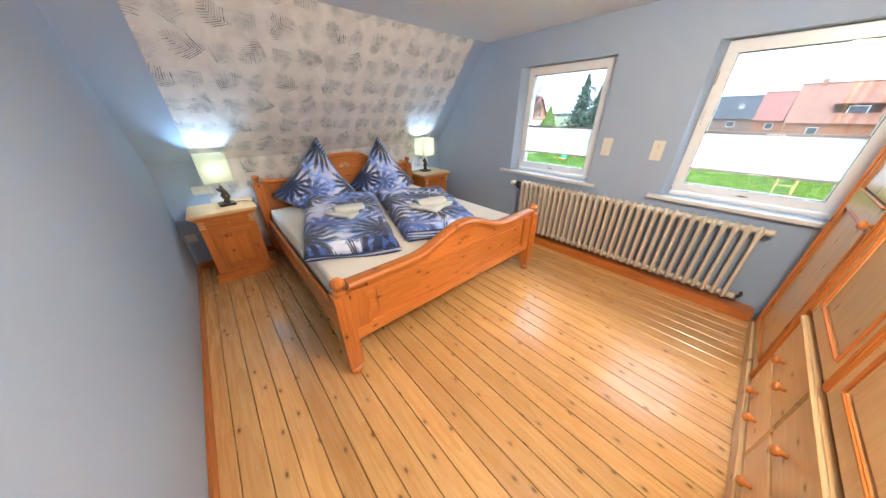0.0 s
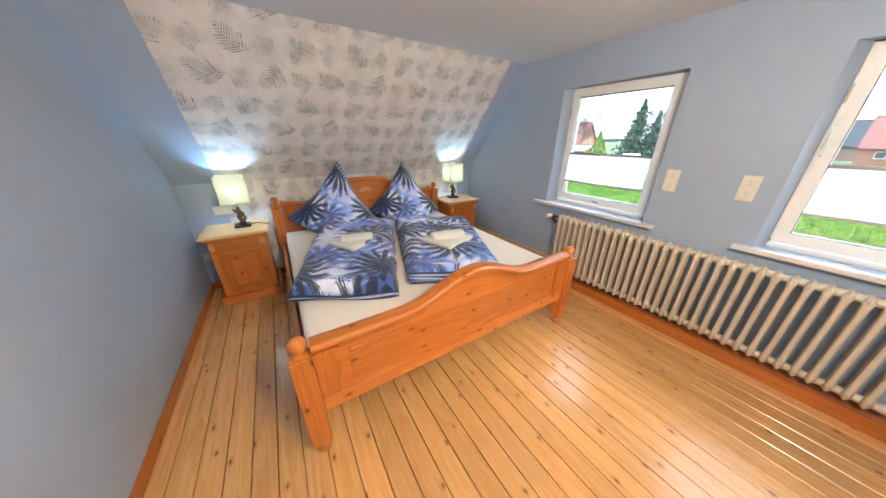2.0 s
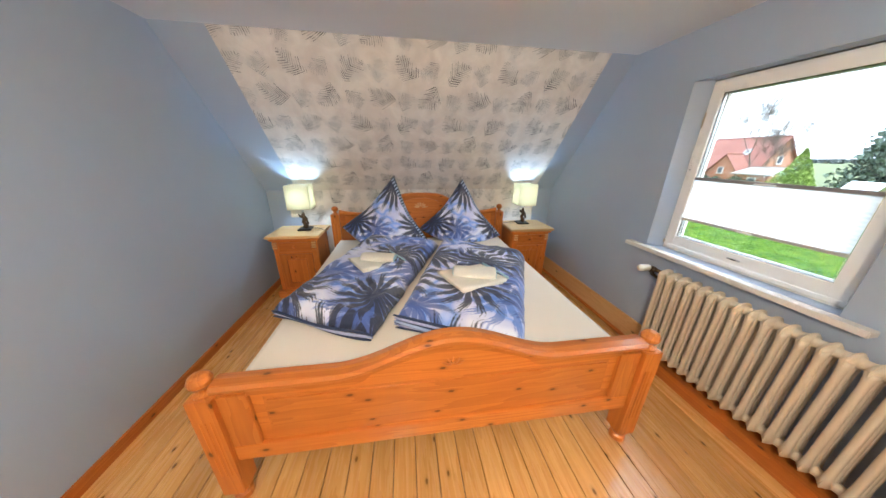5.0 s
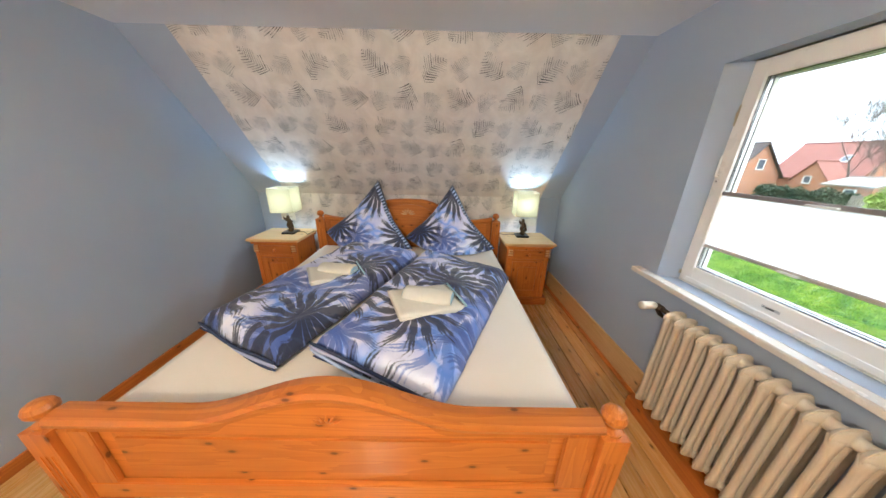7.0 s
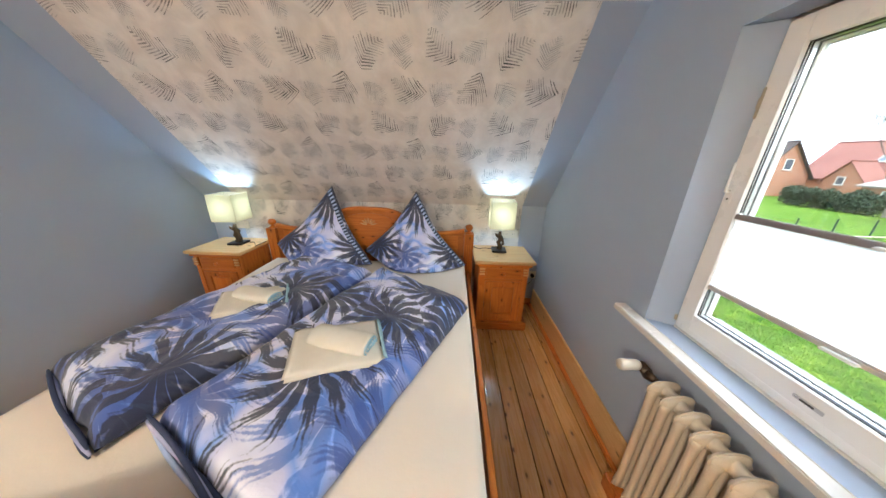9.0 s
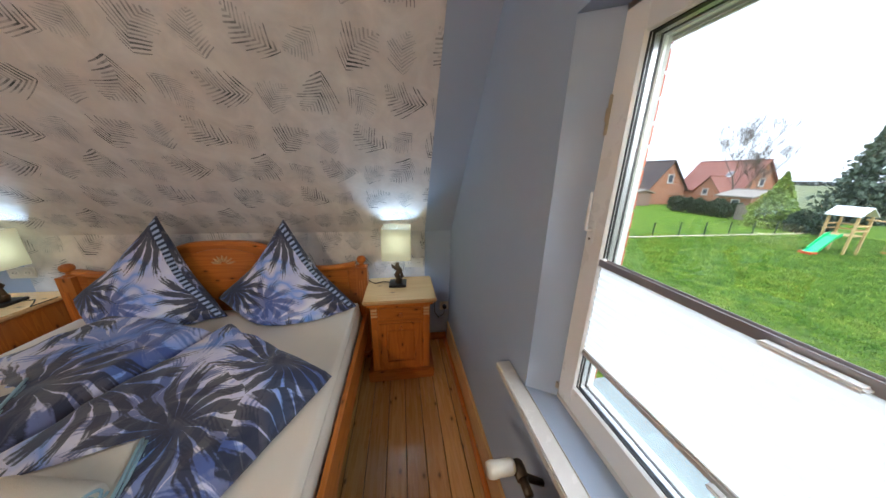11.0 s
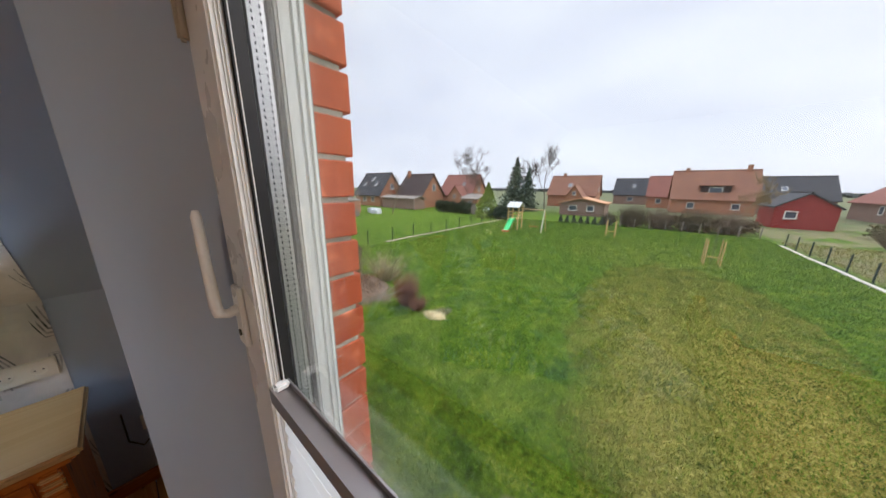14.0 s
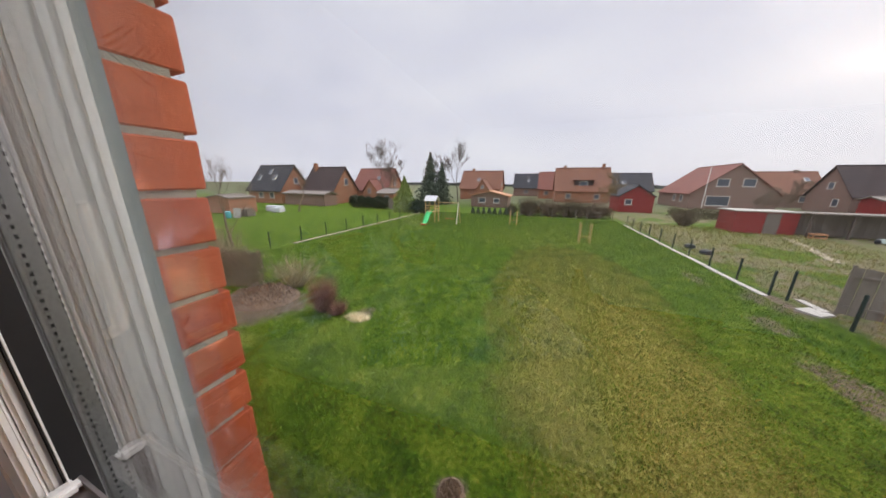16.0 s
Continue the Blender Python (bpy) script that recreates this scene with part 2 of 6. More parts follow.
def wallpaper_mat():
    """Pale mottled paper with staggered feather-like palm leaves; its UV is in metres."""
    m, n, l, p = mat("leaf_wallpaper")
    t = n.new("ShaderNodeTexCoord")
    cloud = noise_node(n, l, t.outputs["UV"], 5.5, 5, 0.6, 0.8)
    base = ramp_node(n, [(0.35, (0.70, 0.655, 0.62)), (0.65, (0.83, 0.795, 0.76))])
    l.new(cloud.outputs["Fac"], base.inputs["Fac"])
    col = base.outputs["Color"]
    for k, (cw, ch, ox, oy, size, depth, tone) in enumerate(((0.40, 0.44, 0.0, 0.0, 0.112, 1.0, (0.022, 0.035, 0.04)), (0.40, 0.44, 0.20, 0.22, 0.106, 1.0, (0.03, 0.045, 0.05)),
                                                         (0.40, 0.44, 0.20, 0.01, 0.088, 0.75, (0.10, 0.115, 0.13)), (0.40, 0.44, 0.01, 0.23, 0.084, 0.7, (0.12, 0.14, 0.16)))):
        s = n.new("ShaderNodeSeparateXYZ")
        l.new(t.outputs["UV"], s.inputs[0])
        gx = math_node(n, l, "DIVIDE", math_node(n, l, "ADD", s.outputs[0], 10 + ox), cw)
        gy = math_node(n, l, "DIVIDE", math_node(n, l, "ADD", s.outputs[1], 10 + oy), ch)
        ix, iy = math_node(n, l, "FLOOR", gx), math_node(n, l, "FLOOR", gy)
        fx = math_node(n, l, "MULTIPLY", math_node(n, l, "SUBTRACT", math_node(n, l, "SUBTRACT", gx, ix), 0.5), cw)
        fy = math_node(n, l, "MULTIPLY", math_node(n, l, "SUBTRACT", math_node(n, l, "SUBTRACT", gy, iy), 0.5), ch)
        par = math_node(n, l, "MODULO", math_node(n, l, "ADD", math_node(n, l, "ADD", ix, iy), float(k)), 2.0)
        cb = n.new("ShaderNodeCombineXYZ")
        l.new(fx, cb.inputs[0])
        l.new(fy, cb.inputs[1])
        ang = math_node(n, l, "ADD", math_node(n, l, "MULTIPLY", par, 1.3 + 0.35 * k), (-0.95, 0.75, 2.2, -0.6)[k])
        rot = n.new("ShaderNodeVectorRotate")
        rot.rotation_type = "Z_AXIS"
        l.new(cb.outputs[0], rot.inputs["Vector"])
        l.new(ang, rot.inputs["Angle"])
        q = n.new("ShaderNodeSeparateXYZ")
        l.new(rot.outputs[0], q.inputs[0])
        bend = math_node(n, l, "MULTIPLY", math_node(n, l, "MULTIPLY", q.outputs[0], q.outputs[0]), 3.0)
        v0 = math_node(n, l, "SUBTRACT", q.outputs[1], bend)
        u = math_node(n, l, "DIVIDE", q.outputs[0], size)
        av = math_node(n, l, "DIVIDE", math_node(n, l, "ABSOLUTE", v0), size)
        ph = math_node(n, l, "ADD", u, math_node(n, l, "MULTIPLY", av, (0.95, 0.7, 1.1, 0.85)[k]))
        leaflet = math_node(n, l, "FLOOR", math_node(n, l, "ADD", math_node(n, l, "MULTIPLY", ph, 6.2), 0.25))
        cell = n.new("ShaderNodeCombineXYZ")
        l.new(leaflet, cell.inputs[0])
        l.new(math_node(n, l, "ADD", math_node(n, l, "MULTIPLY", ix, 7.0), iy), cell.inputs[1])
        l.new(math_node(n, l, "SIGN", v0), cell.inputs[2])
        wn_ = n.new("ShaderNodeTexWhiteNoise")
        l.new(cell.outputs[0], wn_.inputs["Vector"])
        rnd = wn_.outputs["Value"]
        wid = math_node(n, l, "MULTIPLY", math_node(n, l, "SUBTRACT", 1.0, math_node(n, l, "POWER", math_node(n, l, "ABSOLUTE", u), 2.4)), math_node(n, l, "ADD", math_node(n, l, "MULTIPLY", rnd, 0.42), 0.42))
        inside = math_node(n, l, "SUBTRACT", wid, av)
        st = math_node(n, l, "SINE", math_node(n, l, "MULTIPLY", ph, 38.96))
        sr = n.new("ShaderNodeMapRange")
        sr.inputs["From Min"].default_value, sr.inputs["From Max"].default_value = -0.15, 0.3
        l.new(math_node(n, l, "SUBTRACT", st, math_node(n, l, "MULTIPLY", av, 0.75)), sr.inputs["Value"])
        mask = math_node(n, l, "MULTIPLY", math_node(n, l, "GREATER_THAN", inside, 0.0), sr.outputs[0])
        mask = math_node(n, l, "MULTIPLY", mask, math_node(n, l, "ADD", math_node(n, l, "MULTIPLY", rnd, 0.55), 0.45))
        fade = noise_node(n, l, t.outputs["UV"], 17, 3)
        fr = n.new("ShaderNodeMapRange")
        fr.inputs["From Min"].default_value, fr.inputs["From Max"].default_value = 0.40, 0.60
        l.new(fade.outputs["Fac"], fr.inputs["Value"])
        dense = n.new("ShaderNodeMapRange")
        dense.inputs["From Min"].default_value, dense.inputs["From Max"].default_value = -0.6, 0.9
        dense.inputs["To Min"].default_value = 0.6
        l.new(u, dense.inputs["Value"])
        mask = math_node(n, l, "MULTIPLY", math_node(n, l, "MULTIPLY", mask, dense.outputs[0]), math_node(n, l, "ADD", math_node(n, l, "MULTIPLY", fr.outputs[0], 0.75), 0.45))
        hr = n.new("ShaderNodeMapRange")
        hr.inputs["From Min"].default_value, hr.inputs["From Max"].default_value = -0.35, 0.75
        l.new(math_node(n, l, "ADD", math_node(n, l, "SUBTRACT", 0.65, math_node(n, l, "SQRT", math_node(n, l, "ADD", math_node(n, l, "MULTIPLY", math_node(n, l, "MULTIPLY", u, u), 0.7), math_node(n, l, "MULTIPLY", av, av)))), math_node(n, l, "MULTIPLY", math_node(n, l, "SUBTRACT", fade.outputs["Fac"], 0.5), 1.6)), hr.inputs["Value"])
        halo = math_node(n, l, "MULTIPLY", hr.outputs[0], 0.34)
        col = mixc(n, l, halo, col, (0.33, 0.37, 0.43))
        col = mixc(n, l, math_node(n, l, "MULTIPLY", mask, depth), col, tone)
    l.new(col, p.inputs["Base Color"])
    p.inputs["Roughness"].default_value = 0.7
    fine = noise_node(n, l, t.outputs["UV"], 60, 4)
    bump(n, l, p, fine.outputs["Fac"], 0.15, 0.002)
    return m


M_fabric = palm_fabric("palm_print_duvet", 2.0)
M_fabric2 = palm_fabric("palm_print_pillow", 2.1, 4.3)
M_paper = wallpaper_mat()


def stripes_mat(name, a, b, freq, axis="V"):
    m, n, l, p = mat(name)
    t, s = n.new("ShaderNodeTexCoord"), n.new("ShaderNodeSeparateXYZ")
    l.new(t.outputs["UV"], s.inputs[0])
    w = noise_node(n, l, t.outputs["UV"], 8, 3)
    ph = math_node(n, l, "ADD", math_node(n, l, "MULTIPLY", s.outputs[{"U": 0, "V": 1}[axis]], freq), math_node(n, l, "MULTIPLY", w.outputs["Fac"], 2.0))
    l.new(mixc(n, l, math_node(n, l, "GREATER_THAN", math_node(n, l, "SINE", ph), 0.0), a, b), p.inputs["Base Color"])
    p.inputs["Roughness"].default_value = 0.8
    return m


M_stripe = stripes_mat("striped_fabric_edge", (0.035, 0.05, 0.10), (0.42, 0.52, 0.74), 150, "V")


def glass_mat(name, tint=(1, 1, 1), gloss=1.0):
    m, n, l, p = mat(name)
    n.remove(p)
    tr, gl, mx, fr = n.new("ShaderNodeBsdfTransparent"), n.new("ShaderNodeBsdfGlossy"), n.new("ShaderNodeMixShader"), n.new("ShaderNodeLayerWeight")
    tr.inputs["Color"].default_value = (*tint, 1)
    gl.inputs["Roughness"].default_value = 0.0
    fr.inputs["Blend"].default_value = 0.5
    l.new(math_node(n, l, "ADD", math_node(n, l, "MULTIPLY", math_node(n, l, "POWER", fr.outputs["Facing"], 5.0), gloss), 0.055), mx.inputs[0])
    l.new(tr.outputs[0], mx.inputs[1])
    l.new(gl.outputs[0], mx.inputs[2])
    l.new(mx.outputs[0], n["Material Output"].inputs["Surface"])
    return m


M_glass = glass_mat("window_glass", (0.97, 0.985, 0.975), 0.9)
M_darkglass = plain("far_window_glass", (0.07, 0.085, 0.11), 0.08, 0, 0.3, 1.0, 0.0)


def translucent_mat(name, color, glow=0.0, glow_color=(1, 1, 1)):
    m, n, l, p = mat(name)
    tl, mx = n.new("ShaderNodeBsdfTranslucent"), n.new("ShaderNodeMixShader")
    tl.inputs["Color"].default_value = (*color, 1)
    no = noise_node(n, l, coords(n, l), 220, 2)
    l.new(mixc(n, l, no.outputs["Fac"], tuple(c * 0.93 for c in color), color), p.inputs["Base Color"])
    p.inputs["Roughness"].default_value = 0.9
    if glow:
        p.inputs["Emission Color"].default_value, p.inputs["Emission Strength"].default_value = (*glow_color, 1), glow
    mx.inputs[0].default_value = 0.68
    l.new(p.outputs[0], mx.inputs[1])
    l.new(tl.outputs[0], mx.inputs[2])
    l.new(mx.outputs[0], n["Material Output"].inputs["Surface"])
    return m


M_blind = translucent_mat("white_pleated_blind", (0.90, 0.91, 0.97))
M_shade = translucent_mat("lit_lamp_shade", (0.50, 0.44, 0.31), 0.12, (1.0, 0.86, 0.58))
M_handle = plain("white_handle_plastic", (0.86, 0.86, 0.85), 0.3, 0.0, 0.01, 6, 0.0)
M_rail = plain("brown_grey_blind_rail", (0.40, 0.37, 0.365), 0.35, 0.6, 0.05, 10, 0.0)
M_railpale = plain("pale_beige_blind_rail", (0.62, 0.585, 0.55), 0.35, 0.3, 0.05, 10, 0.0)
M_hinge = plain("worn_brass", (0.48, 0.42, 0.33), 0.45, 0.4, 0.3, 60, 0.1)
M_alu = plain("spacer_aluminium", (0.6, 0.6, 0.62), 0.3, 0.9, 0.1, 90, 0.1)


def spacer_mat():
    """Bright aluminium with two rows of pin holes."""
    m, n, l, p = mat("perforated_aluminium")
    s = n.new("ShaderNodeSeparateXYZ")
    l.new(n.new("ShaderNodeTexCoord").outputs["Object"], s.inputs[0])
    run = math_node(n, l, "FRACT", math_node(n, l, "MULTIPLY", math_node(n, l, "ADD", s.outputs[2], s.outputs[1]), 190.0))
    rows = math_node(n, l, "LESS_THAN", math_node(n, l, "ABSOLUTE", math_node(n, l, "SUBTRACT", math_node(n, l, "ABSOLUTE", math_node(n, l, "SUBTRACT", s.outputs[0], 0.03235)), 0.0030)), 0.0006)
    hole = math_node(n, l, "MULTIPLY", rows, math_node(n, l, "LESS_THAN", run, 0.45))
    l.new(mixc(n, l, hole, (0.62, 0.62, 0.64), (0.05, 0.05, 0.06)), p.inputs["Base Color"])
    p.inputs["Metallic"].default_value, p.inputs["Roughness"].default_value = 0.7, 0.32
    return m


M_spacer = spacer_mat()
M_grey = plain("grey_shutter_guide", (0.25, 0.29, 0.29), 0.4, 0.0, 0.08, 20, 0.0)
M_shutter = plain("beige_shutter_slat", (0.62, 0.60, 0.52), 0.45, 0.0, 0.05, 8, 0.0)
M_whiteplastic = plain("cream_socket_plastic", (0.80, 0.76, 0.66), 0.3, 0, 0.02, 8, 0.0)
M_darkplug = plain("dark_socket_hole", (0.05, 0.05, 0.05), 0.5, 0, 0.1, 8, 0.0)
M_bag = plain("dark_grey_cloth", (0.03, 0.035, 0.04), 0.7, 0, 0.3, 20, 0.4)


def brick_mat(name, a, b):
    m, n, l, p = mat(name)
    oi = n.new("ShaderNodeObjectInfo")
    v = coords(n, l, offset=True)
    no, fi, st = noise_node(n, l, v, 9, 4), noise_node(n, l, v, 130, 4, 0.7), noise_node(n, l, v, 28, 3)
    c = ramp_node(n, [(0.0, a), (1.0, b)])
    l.new(math_node(n, l, "ADD", math_node(n, l, "MULTIPLY", oi.outputs["Random"], 0.5), math_node(n, l, "MULTIPLY", math_node(n, l, "SUBTRACT", no.outputs["Fac"], 0.25), 1.1)), c.inputs["Fac"])
    sp = ramp_node(n, [(0.60, (0, 0, 0)), (0.74, (1, 1, 1))])
    l.new(st.outputs["Fac"], sp.inputs["Fac"])
    col = mixc(n, l, math_node(n, l, "MULTIPLY", sp.outputs["Color"], 0.8), c.outputs["Color"], tuple(min(1, x * 1.7 + 0.06) for x in b))
    l.new(col, p.inputs["Base Color"])
    p.inputs["Roughness"].default_value = 0.8
    bump(n, l, p, math_node(n, l, "ADD", fi.outputs["Fac"], no.outputs["Fac"]), 0.5, 0.003)
    return m


M_brick = brick_mat("red_clay_brick", (0.40, 0.062, 0.022), (0.62, 0.14, 0.05))
M_mortar = plain("grey_mortar", (0.47, 0.44, 0.37), 0.95, 0, 0.4, 60, 0.9)


def wall_brick_mat(name, a, b, mortar, course=0.075):
    """Brickwork far off, where single bricks are too small to see."""
    m, n, l, p = mat(name)
    t = n.new("ShaderNodeTexCoord")
    s = n.new("ShaderNodeSeparateXYZ")
    l.new(t.outputs["Object"], s.inputs[0])
    cb = n.new("ShaderNodeCombineXYZ")
    l.new(math_node(n, l, "ADD", s.outputs[0], s.outputs[1]), cb.inputs[0])
    l.new(s.outputs[2], cb.inputs[1])
    br = n.new("ShaderNodeTexBrick")
    br.inputs["Color1"].default_value, br.inputs["Color2"].default_value, br.inputs["Mortar"].default_value = (*a, 1), (*b, 1), (*mortar, 1)
    br.inputs["Scale"].default_value = 1.0
    br.inputs["Brick Width"].default_value, br.inputs["Row Height"].default_value, br.inputs["Mortar Size"].default_value = 0.25, course, 0.008
    l.new(cb.outputs[0], br.inputs["Vector"])
    no = noise_node(n, l, t.outputs["Object"], 0.8, 5)
    l.new(mixc(n, l, math_node(n, l, "MULTIPLY", no.outputs["Fac"], 0.5), br.outputs["Color"], tuple(x * 0.55 for x in a)), p.inputs["Base Color"])
    p.inputs["Roughness"].default_value = 0.9
    return m


M_hb_orange = wall_brick_mat("orange_brickwork", (0.38, 0.125, 0.05), (0.46, 0.18, 0.08), (0.40, 0.33, 0.27))
M_hb_brown = wall_brick_mat("brown_brickwork", (0.24, 0.135, 0.10), (0.31, 0.18, 0.13), (0.30, 0.26, 0.23))


def roof_mat(name, a, b):
    m, n, l, p = mat(name)
    t = n.new("ShaderNodeTexCoord")
    w = n.new("ShaderNodeTexWave")
    w.wave_type, w.bands_direction, w.wave_profile = "BANDS", "Z", "SAW"
    w.inputs["Scale"].default_value, w.inputs["Distortion"].default_value = 1.25, 0.15
    l.new(t.outputs["Object"], w.inputs["Vector"])
    no, n2 = noise_node(n, l, t.outputs["Object"], 0.7, 6, 0.7), noise_node(n, l, t.outputs["Object"], 7, 3)
    c = ramp_node(n, [(0.3, a), (0.7, b)])
    l.new(no.outputs["Fac"], c.inputs["Fac"])
    col = mixc(n, l, math_node(n, l, "MULTIPLY", w.outputs["Fac"], 0.35), c.outputs["Color"], tuple(x * 0.45 for x in a))
    col = mixc(n, l, math_node(n, l, "MULTIPLY", n2.outputs["Fac"], 0.3), col, tuple(min(1, x * 1.5 + 0.03) for x in b))
    l.new(col, p.inputs["Base Color"])
    p.inputs["Roughness"].default_value = 0.75
    bump(n, l, p, w.outputs["Fac"], 0.5, 0.03)
    return m


M_roof_red = roof_mat("red_roof_tiles", (0.17, 0.055, 0.036), (0.27, 0.095, 0.065))
M_roof_rust = roof_mat("rusty_brown_roof_tiles", (0.13, 0.045, 0.025), (0.28, 0.12, 0.062))
M_roof_dark = roof_mat("dark_slate_roof_tiles", (0.014, 0.015, 0.019), (0.042, 0.042, 0.048))
M_roof_brown = roof_mat("dark_brown_roof_tiles", (0.022, 0.012, 0.011), (0.055, 0.030, 0.025))
M_redwood = plain("red_painted_boards", (0.27, 0.02, 0.016), 0.7, 0, 0.15, 3, 0.2)
M_greywood = wood("weathered_grey_boards", (0.27, 0.235, 0.21), (0.10, 0.085, 0.075), "Z", 0.85, False, 0.0)
M_playwood = wood("yellow_play_timber", (0.60, 0.42, 0.20), (0.45, 0.28, 0.12), "Z", 0.6, False, 0.0)
M_orange = plain("weathered_orange_board", (0.48, 0.24, 0.12), 0.7, 0, 0.15, 3, 0.2)
M_slide = plain("green_slide_plastic", (0.03, 0.55, 0.16), 0.35, 0, 0.05, 3, 0.0)
M_redplastic = plain("red_plastic", (0.65, 0.06, 0.02), 0.4, 0, 0.05, 3, 0.0)
M_greenmetal = plain("dark_green_metal", (0.015, 0.035, 0.03), 0.5, 0.2, 0.1, 10, 0.0)
M_concrete = plain("pale_concrete", (0.46, 0.43, 0.38), 0.9, 0, 0.18, 5, 0.4)
M_kerbstone = plain("beige_edging_stone", (0.36, 0.30, 0.22), 0.95, 0, 0.3, 6, 0.5)
M_bark = plain("grey_brown_bark", (0.13, 0.105, 0.085), 0.95, 0, 0.3, 12, 0.6)
M_twig = plain("brown_twigs", (0.20, 0.145, 0.10), 0.9, 0, 0.3, 3, 0.2)
M_redtwig = plain("reddish_brown_twigs", (0.23, 0.105, 0.06), 0.9, 0, 0.3, 8, 0.2)
M_conifer = plain("dark_conifer_green", (0.085, 0.11, 0.068), 0.8, 0, 0.5, 2, 0.3)
M_thuja = plain("yellow_green_conifer", (0.19, 0.26, 0.03), 0.8, 0, 0.5, 2, 0.3)
M_hedge = plain("dark_hedge_green", (0.022, 0.042, 0.014), 0.8, 0, 0.5, 3, 0.3)
M_screen = plain("woven_brushwood", (0.27, 0.19, 0.125), 0.95, 0, 0.6, 9, 0.5)
M_straw = plain("pale_straw", (0.72, 0.60, 0.36), 0.95, 0, 0.3, 30, 0.5)


def ground_mat():
    m, n, l, p = mat("garden_ground")
    t = n.new("ShaderNodeTexCoord")
    v = t.outputs["Object"]
    big, mid, fine, vfine = noise_node(n, l, v, 0.16, 5, 0.6), noise_node(n, l, v, 1.1, 5, 0.65), noise_node(n, l, v, 13, 6, 0.8), noise_node(n, l, v, 60, 4, 0.7)
    g = ramp_node(n, [(0.41, (0.016, 0.042, 0.003)), (0.47, (0.045, 0.105, 0.005)), (0.53, (0.105, 0.175, 0.008)), (0.59, (0.22, 0.25, 0.03))])
    clump = noise_node(n, l, v, 3.0, 6, 0.7, 0.3)
    l.new(math_node(n, l, "ADD", math_node(n, l, "MULTIPLY", mid.outputs["Fac"], 0.25), math_node(n, l, "ADD", math_node(n, l, "MULTIPLY", clump.outputs["Fac"], 0.2), math_node(n, l, "MULTIPLY", fine.outputs["Fac"], 0.55))), g.inputs["Fac"])
    worn = ramp_node(n, [(0.38, (0.10, 0.115, 0.012)), (0.5, (0.25, 0.225, 0.04)), (0.6, (0.42, 0.36, 0.10))])
    l.new(fine.outputs["Fac"], worn.inputs["Fac"])
    s = n.new("ShaderNodeSeparateXYZ")
    l.new(v, s.inputs[0])
    col = g.outputs["Color"]

    def spot(cx, cy, rx, ry, soft=0.5, rough=1.0):
        dx = math_node(n, l, "DIVIDE", math_node(n, l, "SUBTRACT", s.outputs[0], cx), rx)
        dy = math_node(n, l, "DIVIDE", math_node(n, l, "SUBTRACT", s.outputs[1], cy), ry)
        d = math_node(n, l, "SQRT", math_node(n, l, "ADD", math_node(n, l, "MULTIPLY", dx, dx), math_node(n, l, "MULTIPLY", dy, dy)))
        d = math_node(n, l, "ADD", d, math_node(n, l, "MULTIPLY", math_node(n, l, "SUBTRACT", mid.outputs["Fac"], 0.5), rough))
        r = n.new("ShaderNodeMapRange")
        r.inputs["From Min"].default_value, r.inputs["From Max"].default_value = 1.0, 1.0 - soft
        l.new(d, r.inputs["Value"])
        return r.outputs[0]
    for cx, cy, rx, ry, k in ((9.2, -1.5, 4.6, 2.7, 0.85), (14.5, -1.2, 7.5, 3.3, 0.75), (26, 0.5, 7, 6, 0.35)):
        col = mixc(n, l, math_node(n, l, "MULTIPLY", spot(cx, cy, rx, ry, 0.35, 0.7), k), col, worn.outputs["Color"])
    earth = ramp_node(n, [(0.38, (0.06, 0.042, 0.026)), (0.62, (0.28, 0.22, 0.15))])
    l.new(fine.outputs["Fac"], earth.inputs["Fac"])
    for cx, cy, rx, ry in ((8.3, 9.3, 1.5, 1.9), (5.2, 1.2, 0.3, 0.28), (13.2, -6.8, 0.8, 0.5), (10.0, -6.4, 1.5, 0.6), (15.5, -8.2, 1.6, 0.8), (17.8, -6.8, 1.2, 0.35), (9.1, 5.6, 0.5, 0.35)):
        col = mixc(n, l, spot(cx, cy, rx, ry, 0.4, 1.4), col, earth.outputs["Color"])
    rough_lot = mixc(n, l, math_node(n, l, "GREATER_THAN", mid.outputs["Fac"], 0.5), (0.14, 0.16, 0.05), (0.22, 0.18, 0.11))
    lot = n.new("ShaderNodeMapRange")
    lot.inputs["From Min"].default_value, lot.inputs["From Max"].default_value = -8.7, -9.4
    l.new(s.outputs[1], lot.inputs["Value"])
    col = mixc(n, l, math_node(n, l, "MULTIPLY", lot.outputs[0], math_node(n, l, "GREATER_THAN", big.outputs["Fac"], 0.44)), col, rough_lot)
    far = n.new("ShaderNodeMapRange")
    far.inputs["From Min"].default_value, far.inputs["From Max"].default_value = 45, 70
    l.new(s.outputs[0], far.inputs["Value"])
    col = mixc(n, l, far.outputs[0], col, mixc(n, l, mid.outputs["Fac"], (0.10, 0.13, 0.05), (0.16, 0.15, 0.09)))
    l.new(col, p.inputs["Base Color"])
    p.inputs["Roughness"].default_value = 0.95
    p.inputs["Specular IOR Level"].default_value = 0.15
    bump(n, l, p, math_node(n, l, "ADD", math_node(n, l, "MULTIPLY", fine.outputs["Fac"], 1.0), vfine.outputs["Fac"]), 0.9, 0.05)
    return m


M_ground = ground_mat()


